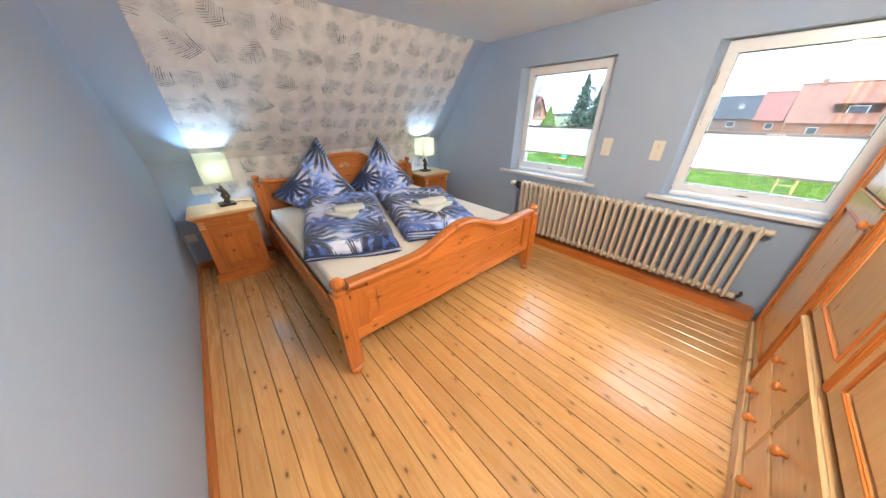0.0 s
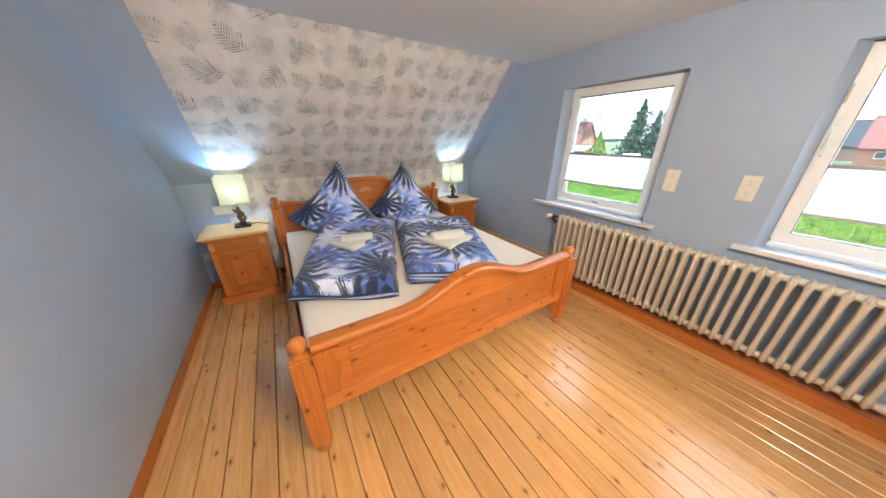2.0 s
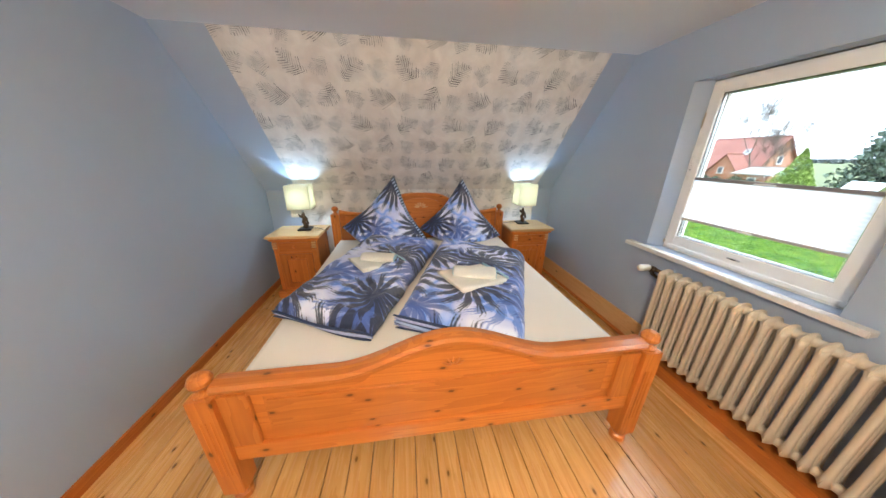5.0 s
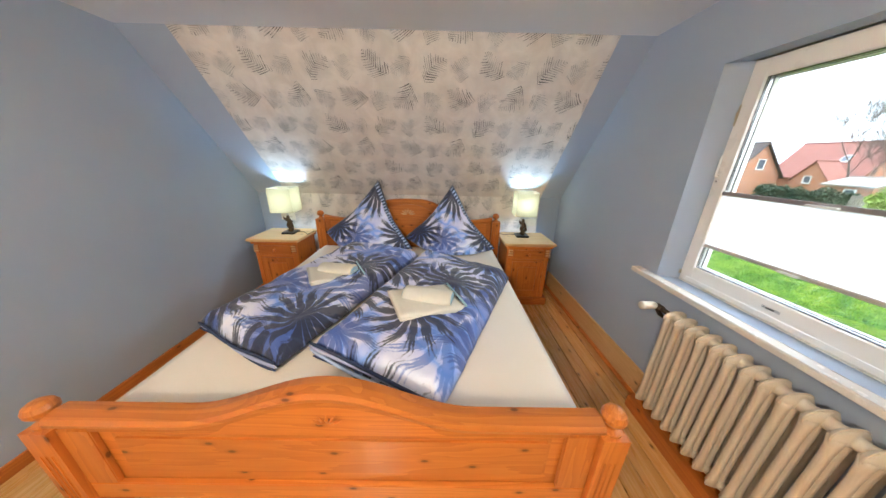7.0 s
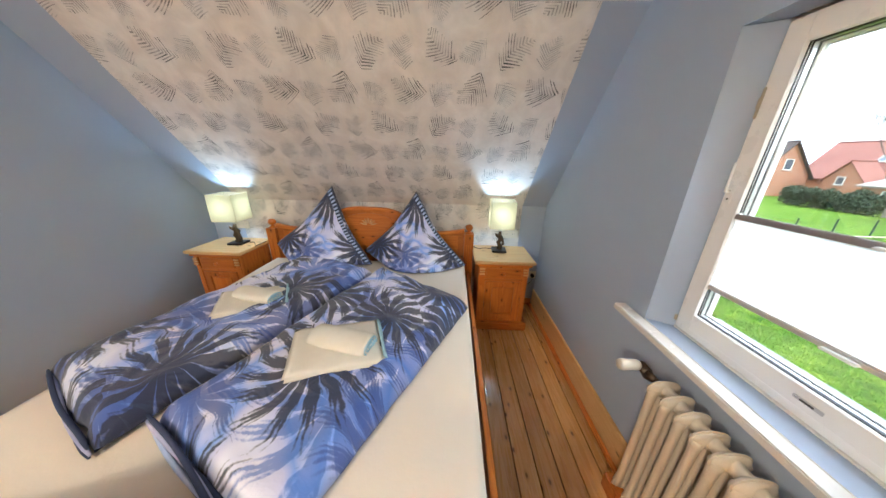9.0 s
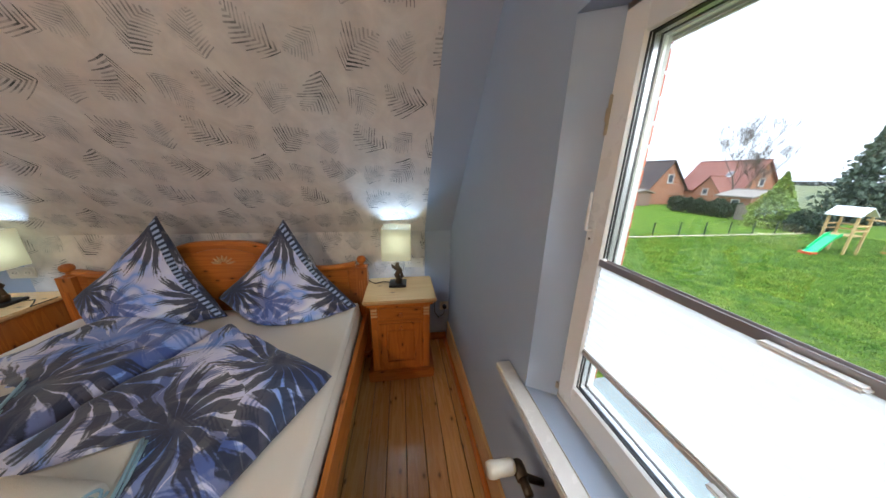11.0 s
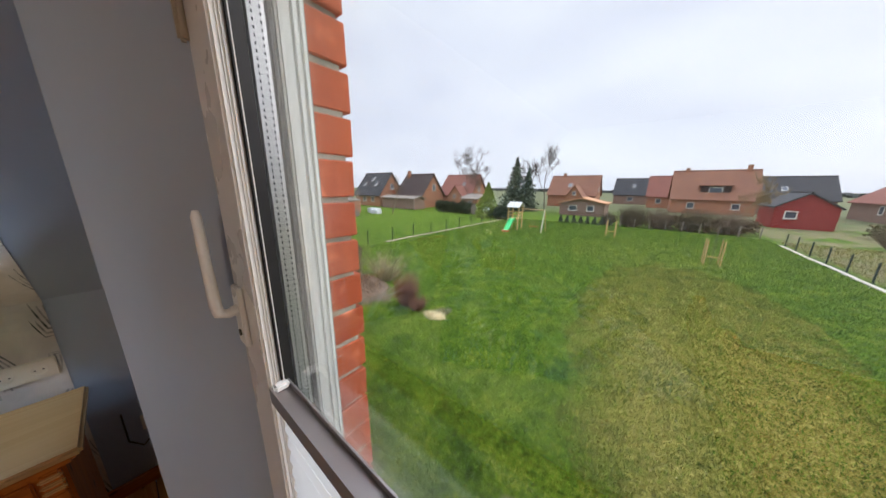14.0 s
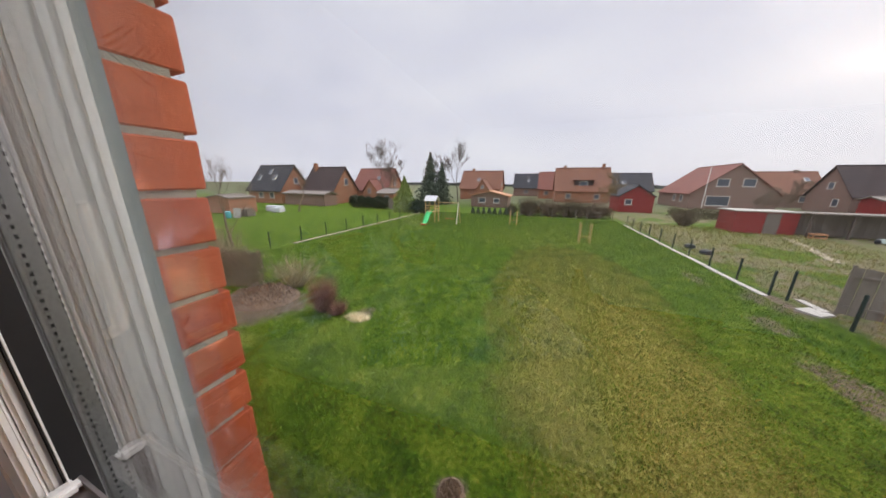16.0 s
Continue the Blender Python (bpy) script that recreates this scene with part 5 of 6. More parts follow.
# ---- wardrobe ----
def wardrobe():
    x0, x1, y = 0.42, 2.36, -1.655
    wr = thing("wardrobe", 0, 0, 0, "tall pine wardrobe with panelled doors above two rows of drawers", "wardrobe")
    part("carcass", boxes((x0, y - 0.53, 0.085, x1, y - 0.002, 2.02)), M_pine_z, wr)
    part("plinth", rounded(x0 - 0.02, y - 0.54, 0, x1 + 0.02, y + 0.035, 0.083, 0.008), M_pale_x, wr)
    part("cornice", rounded(x0 - 0.04, y - 0.54, 2.021, x1 + 0.03, y + 0.05, 2.09, 0.015, 3), M_pine_x, wr)

    def knob(px, pz, parent, py):
        bm = bmesh.new()
        lathe(bm, [(0.008, 0), (0.008, 0.014), (0.020, 0.023), (0.021, 0.032), (0.013, 0.040), (0.002, 0.041)], 16, m=pose(px, py, pz, -90))
        part("knob", bm, M_pine_z, parent, smooth=True)

    def door(a, b, lo, hi, kx, kz):
        t, r = y + 0.020, 0.07
        d = part("door", boxes((a, y, lo, a + r, t, hi), (b - r, y, lo, b, t, hi), (a + r, y, lo, b - r, t, lo + r), (a + r, y, hi - r, b - r, t, hi), (a + r, y, (lo + hi) / 2 - 0.05, b - r, t, (lo + hi) / 2 + 0.05)), M_pale_z, wr)
        for ex in (a - 0.008, b - 0.006):
            part("edge_strip", rounded(ex, y + 0.0005, lo, ex + 0.014, t + 0.012, hi, 0.005), M_pine_z, d)
        mid = (lo + hi) / 2
        for za, zb in ((lo + r, mid - 0.05), (mid + 0.05, hi - r)):
            bm = bmesh.new()
            prism(bm, [(a + r + 0.002, za + 0.002), (b - r - 0.002, za + 0.002), (b - r - 0.002, zb - 0.002), (a + r + 0.002, zb - 0.002)], y + 0.002, 0.014, "xz")
            bmesh.ops.bevel(bm, geom=[e for e in bm.edges if all(v.co.y > y + 0.012 for v in e.verts)], offset=0.012, segments=2, affect="EDGES")
            part("panel", bm, M_pale_z, d)
            for ex in (a + r - 0.006, b - r - 0.008):
                part("moulding", rounded(ex, y + 0.0175, za, ex + 0.014, t + 0.008, zb, 0.004), M_pine_z, d)
            for ez in (za - 0.006, zb - 0.008):
                part("moulding", rounded(a + r + 0.009, y + 0.0175, ez, b - r - 0.009, t + 0.008, ez + 0.014, 0.004), M_pine_x, d)
        knob(kx, kz, d, t)
    door(1.66, 2.32, 0.10, 1.98, 1.71, 1.02)
    door(1.03, 1.62, 0.62, 1.98, 1.08, 1.20)
    door(0.46, 1.01, 0.62, 1.98, 0.96, 1.20)
    part("ledge", rounded(0.43, y - 0.0015, 0.556, 1.645, y + 0.034, 0.585, 0.010, 3), M_pale_x, wr)
    part("rail", rounded(0.43, y - 0.0015, 0.0855, 1.645, y + 0.02, 0.10, 0.003), M_pale_x, wr)
    for a, b in ((0.45, 1.065), (1.085, 1.63)):
        for lo, hi in ((0.105, 0.305), (0.315, 0.548)):
            d = part("drawer", rounded(a, y, lo, b, y + 0.022, hi, 0.006), M_pale_x, wr)
            for kx in (a + 0.14, b - 0.20):
                knob(kx, (lo + hi) / 2 - 0.02, d, y + 0.022)


wardrobe()

# ---- garden and village ----
bm = bmesh.new()
box(bm, -300, -900, G - 0.5, 1500, 900, G)
setting("ground", bm, M_ground)


def blades(name, count, area, h, m, label, seed, keep=None):
    rs = np.random.RandomState(seed)
    x0, x1, y0, y1 = area
    x = x0 + (x1 - x0) * rs.rand(count) ** 1.5
    y = y0 + (y1 - y0) * rs.rand(count)
    if keep:
        ok = np.array([keep(a, b) for a, b in zip(x, y)])
        x, y = x[ok], y[ok]
    k = len(x)
    hh = h * (0.45 + 0.8 * rs.rand(k)) * (1 + 0.03 * (x - x0))
    a = rs.rand(k) * 6.28
    w = 0.0075 * (1 + 0.08 * (x - x0))
    tx, ty = (rs.rand(k) - 0.5) * hh * 1.3, (rs.rand(k) - 0.5) * hh * 1.3
    v = np.stack([np.stack([x - w * np.cos(a), y - w * np.sin(a), np.full(k, G - 0.002)], 1), np.stack([x + w * np.cos(a), y + w * np.sin(a), np.full(k, G - 0.002)], 1), np.stack([x + tx, y + ty, G + hh], 1)], 1).reshape(-1, 3)
    me = bpy.data.meshes.new(name)
    me.from_pydata(v.tolist(), [], np.arange(3 * k).reshape(-1, 3).tolist())
    me.materials.append(m)
    return tagged(new(name, me), label, "grass", kind="stuff")


def open_ground(a, b):
    return ((a - 8.3) / 1.5) ** 2 + ((b - 9.3) / 1.8) ** 2 > 1 and ((a - 5.2) / 0.28) ** 2 + ((b - 1.2) / 0.26) ** 2 > 1


def worn_ground(a, b):
    wob = 0.35 * noise.noise(Vector((a * 0.9, b * 0.9, 2)))
    return ((a - 9.2) / 4.6) ** 2 + ((b + 1.5) / 2.7) ** 2 < 1 + wob or ((a - 14.5) / 7.5) ** 2 + ((b + 1.2) / 3.3) ** 2 < 1 + wob


blades("lawn_grass", 270000, (3.1, 38.9, -8.3, 16.2), 0.055, M_blade, "short uneven green lawn in the garden", 1, open_ground)
blades("dry_grass", 90000, (4.4, 23, -5.5, 3.5), 0.05, M_blade_dry, "dry yellowish grass patches in the lawn", 2, worn_ground)
blades("rough_grass", 26000, (9, 38, -22, -8.9), 0.09, M_blade_dry, "rough patchy grass of the neighbouring plot", 3)


def rod(name, p, q, r, m, parent, segs=6):
    bm = bmesh.new()
    tube(bm, [p, q], r, segs)
    return part(name, bm, m, parent)


def wire_fence(y, xs, h, label, kerb_y, kerb, m_kerb=M_concrete):
    f = thing("wire_fence", xs[0], y, G, label, "fence")
    for x in xs:
        part("post", boxes((x - xs[0] - 0.03, -0.03, -0.02, x - xs[0] + 0.03, 0.03, h)), M_greenmetal, f)
    for a, b in zip(xs, xs[1:]):
        bm = bmesh.new()
        for k in range(5):
            tube(bm, [(a - xs[0], 0.035, 0.06 + (h - 0.1) * k / 4), (b - xs[0], 0.035, 0.06 + (h - 0.1) * k / 4)], 0.004, 4)
        n = max(2, int((b - a) / 0.22))
        for k in range(n + 1):
            u = a - xs[0] + (b - a) * k / n
            tube(bm, [(u, 0.035, 0.04), (u, 0.035, h - 0.03)], 0.0022, 4)
        part("mesh_panel", bm, M_greenmetal, f)
    k0, k1 = kerb
    n = int((k1 - k0) / 1.0)
    for k in range(n):
        j = 0.03 * math.sin(k * 7.3)
        part("kerb_slab", rounded(k0 + k * (k1 - k0) / n - xs[0] + 0.008, kerb_y - y - 0.12 + j, -0.02, k0 + (k + 1) * (k1 - k0) / n - xs[0] - 0.008, kerb_y - y + 0.14 + j, 0.045 + 0.006 * math.sin(k * 3.1), 0.01), m_kerb, f)
    return f


wire_fence(16.6, [11.6, 14.0, 16.4, 18.8, 21.2, 23.6, 26.0, 28.4, 30.8, 33.2, 35.6], 1.05, "dark green wire fence with a pale stone edging along the lawn", 16.3, (15.5, 36.0), M_kerbstone)
wire_fence(-8.62, [16.3, 18.2, 20.4, 22.6, 24.8, 27.0, 29.2, 31.4, 33.6, 35.6], 1.05, "dark green wire fence on a pale concrete kerb", -8.4, (16.1, 35.8))
wire_fence(-8.9, [10.6, 13.6, 15.9], 1.2, "dark green wire garden fence beside the wooden screens", -9.35, (15.0, 16.1))

# wooden screen fence
for i, (x, y, a) in enumerate(((14.9, -9.5, -118), (14.0, -11.1, -118), (13.1, -12.7, -118))):
    s = thing("fence_screen", x, y, G, "weathered grey wooden board screen", "fence panel", "grey board screens", a)
    for k in range(11):
        part("board", rounded(0.02 + 0.163 * k, -0.020 if k % 2 else 0.024, 0.08, 0.176 + 0.163 * k, 0.004 if k % 2 else 0.048, 1.72 + 0.02 * math.sin(k * 2.1), 0.004, 1), M_greywood, s)
    part("post", boxes((-0.06, -0.06, -0.03, 0.019, 0.03, 1.80)), M_greywood, s)
    for z in (0.35, 1.4):
        part("batten", boxes((0.02, -0.045, z, 1.80, -0.0122, z + 0.07)), M_greywood, s)

# play tower with slide, and swing
pt = thing("play_tower", 28.6, 11.0, G, "small timber play tower with a bright green slide", "play tower", rz=0)
for x in (0, 1.1):
    for y in (0, 1.1):
        part("post", boxes((x - 0.05, y - 0.05, -0.02, x + 0.05, y + 0.05, 2.35)), M_playwood, pt)
for k in range(8):
    part("deck_board", boxes((-0.05 + 0.15 * k, -0.05, 1.15, 0.08 + 0.15 * k, 1.15, 1.18)), M_playwood, pt)
for z in (1.45, 1.75):
    for c in ((-0.06, -0.085, z, 1.16, -0.0505, z + 0.09), (1.0505, -0.05, z, 1.085, 1.15, z + 0.09), (-0.06, 1.1505, z, 1.16, 1.185, z + 0.09)):
        part("rail", boxes(c), M_playwood, pt)
bm = bmesh.new()
prism(bm, [(-0.2, 2.33), (0.55, 2.85), (1.3, 2.33), (1.3, 2.37), (0.55, 2.90), (-0.2, 2.37)], -0.15, 1.4, "xz")
part("roof", bm, plain("pale_grey_canvas", (0.62, 0.62, 0.62), 0.7), pt)
bm = bmesh.new()
prism(bm, [(-0.05, 1.18), (-0.5, 1.05), (-1.45, 0.22), (-1.85, 0.16), (-1.85, 0.12), (-1.45, 0.16), (-0.5, 0.98), (-0.05, 1.10)], 0.3, 0.46, "xz")
prism(bm, [(-0.05, 1.33), (-0.5, 1.18), (-1.45, 0.34), (-1.45, 0.16), (-0.5, 0.98), (-0.05, 1.10)], 0.26, 0.04, "xz")
prism(bm, [(-0.05, 1.33), (-0.5, 1.18), (-1.45, 0.34), (-1.45, 0.16), (-0.5, 0.98), (-0.05, 1.10)], 0.76, 0.04, "xz")
part("slide", bm, M_slide, pt, "bright green plastic slide")
part("slide_end", rounded(-2.0, 0.24, 0.0, -1.45, 0.82, 0.16, 0.03), M_redplastic, pt, "red plastic slide end")
for k in range(5):
    rod("rung", (0.0, 1.18, 0.2 + 0.22 * k), (1.1, 1.18, 0.2 + 0.22 * k), 0.022, M_playwood, pt)
sw = thing("swing_frame", 29.1, 8.5, G, "timber swing frame with a white leg and crossbeam", "swing")
rod("crossbeam", (0, 0, 2.2), (0, 2.45, 2.2), 0.05, M_playwood, sw)
rod("leg", (-0.75, -0.05, 0), (0, 0, 2.25), 0.05, plain("pale_timber", (0.66, 0.62, 0.52), 0.6), sw)
rod("leg", (0.75, -0.05, 0), (0, 0, 2.25), 0.05, M_playwood, sw)
for y in (0.7, 1.25):
    for d in (-0.2, 0.2):
        rod("rope", (0, y + d, 2.18), (0, y + d, 0.5), 0.01, M_playwood, sw, 4)
    part("seat", boxes((-0.08, y - 0.22, 0.46, 0.08, y + 0.22, 0.5)), M_redplastic, sw)

# young trees with stakes
for i, (x, y) in enumerate(((31.0, 2.9), (24.1, -2.95))):
    s = thing("staked_sapling", x, y, G, "bare young tree between pale wooden stakes", "young tree", "staked young trees")
    for dx, dy in ((-0.35, -0.35), (-0.35, 0.35), (0.35, 0.35), (0.35, -0.35)):
        rod("stake", (dx, dy, -0.02), (dx, dy, 1.5), 0.035, M_playwood, s)
    part("crossbar", boxes((-0.37, -0.36, 0.5, -0.33, 0.36, 0.56)), M_playwood, s)
    rod("trunk", (0, 0, -0.02), (0.03, 0, 2.0), 0.018, M_bark, s)


def bare_tree(name, x, y, h, spread, seed, label, m=None, depth=5, trunk=0.017, cat="tree", lean=(0, 0), thin=0.006):
    """A leafless tree: a tapered trunk that forks again and again."""
    top = thing(name, x, y, G, label, cat)
    rng = random.Random(seed)
    segs = []

    def grow(p, d, length, r, level):
        n = 3
        pts, rad = [p], [r]
        for k in range(n):
            d = (d + Vector((rng.uniform(-1, 1), rng.uniform(-1, 1), rng.uniform(-0.3, 0.6))) * 0.16).normalized()
            pts.append(pts[-1] + d * length / n)
            rad.append(r * (1 - 0.45 * (k + 1) / n))
        segs.append((level, pts, rad))
        if level < depth:
            for _ in range(3 if level not in (2, depth - 1) else (2 if level == 2 else 4)):
                side = Vector((rng.uniform(-1, 1), rng.uniform(-1, 1), rng.uniform(0.1, 0.8))).normalized()
                q = pts[rng.randint(1, n)]
                grow(q, (d + side * spread).normalized(), length * rng.uniform(0.58, 0.82), rad[-1] * 0.72, level + 1)
    grow(Vector((0, 0, -0.05)), Vector((lean[0], lean[1], 1)).normalized(), h * 0.40, h * trunk, 0)
    for nm, lo, hi, sg in (("trunk", 0, 0, 9), ("limb", 1, 2, 6), ("crown", 3, 9, 3)):
        bm = bmesh.new()
        for level, pts, rad in segs:
            if lo <= level <= hi:
                tube(bm, pts, [max(v, thin) for v in rad], sg)
        part(nm, bm, m or M_bark, top)
    return top


bare_tree("bare_tree", 52, 32.5, 12.0, 0.8, 3, "tall leafless tree between the brick houses", depth=7, trunk=0.012, thin=0.008)
bare_tree("bare_tree", 50, 29.5, 10.5, 0.8, 8, "leafless tree with fine twigs behind the garden", depth=7, trunk=0.012, thin=0.008)
bare_tree("bare_tree", 57, 17.2, 12.2, 0.75, 5, "tall upright leafless tree behind the playground", depth=7, trunk=0.012, thin=0.008)
bare_tree("bare_tree", 56, 21.0, 9.0, 0.8, 15, "low leafless tree beside the dark fir", depth=7, trunk=0.012, thin=0.008)
bare_tree("bare_tree", 13.5, 19.5, 5.6, 0.8, 21, "leafless garden tree close to the house", M_twig)
bare_tree("bare_tree", 30.5, 33.0, 6.5, 0.5, 22, "slim leafless tree in the neighbouring garden", M_twig)
bare_tree("bare_tree", 52, -9.5, 6.5, 0.9, 23, "broad yellowish leafless tree before the orange roof", plain("ochre_twigs", (0.27, 0.19, 0.09), 0.9, 0, 0.3, 3, 0.1), depth=7, trunk=0.012, thin=0.008)
bare_tree("bare_tree", 42, -25.0, 4.6, 0.8, 24, "low leafless tree behind the red shed", M_twig, depth=7, trunk=0.012, thin=0.008)
bare_tree("bare_tree", 40, -21.5, 4.2, 0.9, 25, "bare bushy tree on the rough plot", M_twig, depth=7, trunk=0.012, thin=0.008)


def leafy(top, name, m, count, shape, size, seed, label=""):
    """A crown of many small leaf clumps, shape(rng) giving each one's place."""
    rng = random.Random(seed)
    bm = bmesh.new()
    for _ in range(count):
        c = shape(rng)
        d = Vector((rng.uniform(-1, 1), rng.uniform(-1, 1), rng.uniform(-0.6, 1))).normalized()
        a = d.orthogonal().normalized()
        b = d.cross(a)
        s = size * rng.uniform(0.5, 1.4)
        v = [bm.verts.new(c + w) for w in (a * s, b * s * 0.7 + d * s * 0.3, -a * s, -b * s * 0.7 + d * s * 0.4)]
        bm.faces.new((v[0], v[1], v[2]))
        bm.faces.new((v[0], v[2], v[3]))
    return part(name, bm, m, top, label)


def conifer(x, y, h, r, m, label, seed, tiers=0.0, name="conifer", count=2600, size=0.16):
    top = thing(name, x, y, G, label, "conifer")
    rod("trunk", (0, 0, -0.05), (0, 0, h * 0.9), 0.02 * h, M_bark, top, 8)

    def shape(rng):
        t = rng.random() ** 0.75
        z = h * (0.04 + 0.95 * (1 - t))
        layer = 1.0 - tiers * ((z * 1.6) % 1.0)
        a = rng.uniform(0, 6.283)
        rr = r * t * layer * (0.55 + 0.45 * rng.random()) * (1 + 0.22 * math.sin(a * 3 + seed + z * 2) + 0.45 * noise.noise(Vector((math.cos(a) * 1.5, math.sin(a) * 1.5 + seed, z * 0.9))))
        return Vector((rr * math.cos(a), rr * math.sin(a), z - 0.25 * rr * (1 if tiers else 0)))
    leafy(top, "crown", m, count, shape, size, seed)
    return top


conifer(52, 21.5, 10.0, 4.2, M_conifer, "tall dark fir with drooping tiers of branches", 1, 0.8, "fir_tree", 2300, 0.27)
conifer(53, 19.4, 8.2, 3.0, M_conifer, "dark fir standing beside a taller one", 2, 0.7, "fir_tree", 1700, 0.25)
conifer(37.5, 19.5, 5.1, 2.5, M_thuja, "yellow-green conifer at the garden corner", 3, 0.15, "conifer", 4200, 0.15)
row = conifer(39.2, 9.4, 1.05, 0.36, M_conifer, "low clipped dark conifer in a row along the lawn", 5, 0.0, "conifer", 500, 0.07)
row["group"] = "row of small conifers"
for k in range(1, 8):
    copy_thing(row, pose(39.2 + 0.05 * k, 9.4 - 0.78 * k, G, 0, 0, 47 * k))


def hedge(name, x0, x1, y0, y1, h, m, label, seed, count, size=0.13, dense=True, cat="hedge"):
    top = thing(name, (x0 + x1) / 2, (y0 + y1) / 2, G, label, cat)
    w, d = (x1 - x0) / 2, (y1 - y0) / 2

    def shape(rng):
        u, v = rng.uniform(-1, 1), rng.uniform(-1, 1)
        hh = h * (0.78 + 0.22 * noise.noise(Vector((u * w * 0.8 + seed, v * d * 0.8, 0))) * 1.6) * (1 - 0.28 * u * u * u * u)
        return Vector((u * w, v * d, hh * (rng.random() ** 0.6)))
    leafy(top, "foliage", m, count, shape, size, seed)
    bm = bmesh.new()
    rng = random.Random(seed)
    for _ in range(30):
        px, py = rng.uniform(-w, w) * 0.8, rng.uniform(-d, d) * 0.95
        tube(bm, [(px, py, -0.03), (px + rng.uniform(-0.2, 0.2), py + rng.uniform(-0.3, 0.3), h * 0.8)], [0.03, 0.008], 4)
    part("stems", bm, M_bark, top)
    return top


hedge("hedge", 38.8, 40.2, 23.5, 31.0, 2.3, M_hedge, "clipped dark green hedge in front of a brick house", 1, 5200)
hedge("hedge", 35.6, 37.2, 15.2, 17.6, 2.2, M_hedge, "loose green hedge at the garden corner", 2, 2200)


def twig_bush(name, x, y, r, h, m, label, seed, count=260, fan=1.0, thick=0.006):
    top = thing(name, x, y, G, label, "bush")
    rng = random.Random(seed)
    for part_name, n in (("twigs", count), ("old_stems", count // 5)):
        bm = bmesh.new()
        for _ in range(n):
            a, k = rng.uniform(0, 6.283), rng.random() ** 0.6
            b = Vector((0.25 * r * k * math.cos(a), 0.25 * r * k * math.sin(a), -0.02))
            e = Vector((r * k * fan * math.cos(a) * (0.8 + 0.35 * math.sin(2 * a + seed)), r * k * fan * math.sin(a), h * rng.uniform(0.35, 1.08) * (1 - 0.2 * k * k)))
            mid = (b + e) / 2 + Vector((rng.uniform(-1, 1), rng.uniform(-1, 1), rng.uniform(0, 1))) * 0.12 * r
            tube(bm, [b, mid, e], [thick * 1.3, thick, thick * 0.4], 3)
            if part_name == "twigs":
                for _ in range(2):
                    q = mid + (e - mid) * rng.random()
                    tube(bm, [q, q + Vector((rng.uniform(-1, 1), rng.uniform(-1, 1), rng.uniform(0.2, 1))) * 0.22 * r], [thick * 0.6, thick * 0.3], 3)
        part(part_name, bm, m, top)
    return top


twig_bush("red_bush", 8.75, 6.95, 0.66, 1.22, M_redtwig, "dense reddish-brown leafless bush on the lawn", 1, 420, 1.0, 0.005)
twig_bush("red_bush", 8.7, 6.35, 0.42, 0.5, M_redtwig, "small low reddish-brown leafless bush", 2, 220, 1.0, 0.005)
twig_bush("thin_bush", 9.9, 9.6, 1.1, 1.45, plain("yellow_grey_twigs", (0.36, 0.29, 0.17), 0.9, 0, 0.3, 5, 0.1), "sparse pale yellowish leafless bush beside the bed of earth", 3, 130, 1.1, 0.009)
twig_bush("thin_bush", 9.5, 13.4, 1.2, 2.6, plain("straw_coloured_twigs", (0.34, 0.27, 0.17), 0.9, 0, 0.3, 5, 0.1), "tall straw-coloured leafless shrub behind the woven screen", 4, 240, 1.0, 0.008)
# woven brushwood screen
M_straw_twig = plain("bleached_twigs", (0.42, 0.33, 0.22), 0.9, 0, 0.3, 5, 0.2)
scr = thing("brushwood_screen", 9.1, 11.6, G, "brown woven brushwood screen with loose twigs on top", "brushwood screen", rz=18)
rng = random.Random(5)
for k in range(9):
    rod("upright", (0, -0.9 + 0.23 * k, -0.03), (0.02, -0.9 + 0.23 * k, 1.5), 0.02, M_twig, scr)
for name, count, lift, m in (("woven_twigs", 300, 0.0, M_screen), ("dry_twigs", 220, 0.02, M_straw_twig)):
    bm = bmesh.new()
    for k in range(count):
        z, y = rng.uniform(0.03, 1.5), rng.uniform(-1.0, 0.4)
        side, run = rng.choice((-1, 1)) * (0.03 + lift), rng.uniform(0.5, 1.1)
        pts = [(side * (1, -1, 1, -1)[q] + rng.uniform(-0.02, 0.02), min(1.05, y + run * q / 3), max(0.01, z + rng.uniform(-0.10, 0.10))) for q in range(4)]
        tube(bm, pts, [0.012, 0.011, 0.009, 0.005], 3)
    part(name, bm, m, scr)
bm = bmesh.new()
for k in range(420):
    y, z = rng.uniform(-1.05, 1.05), rng.uniform(0.2, 1.45)
    dx, dy, dz = rng.uniform(-0.35, 0.2), rng.uniform(-0.5, 0.5), rng.uniform(0.0, 0.55)
    tube(bm, [(rng.uniform(-0.12, 0.12), y, z), (dx * 0.6, y + dy * 0.5, z + dz), (dx, y + dy, z + dz * 0.7)], [0.007, 0.005, 0.002], 3)
part("loose_twigs", bm, M_twig, scr)
# earth heap, straw and molehill


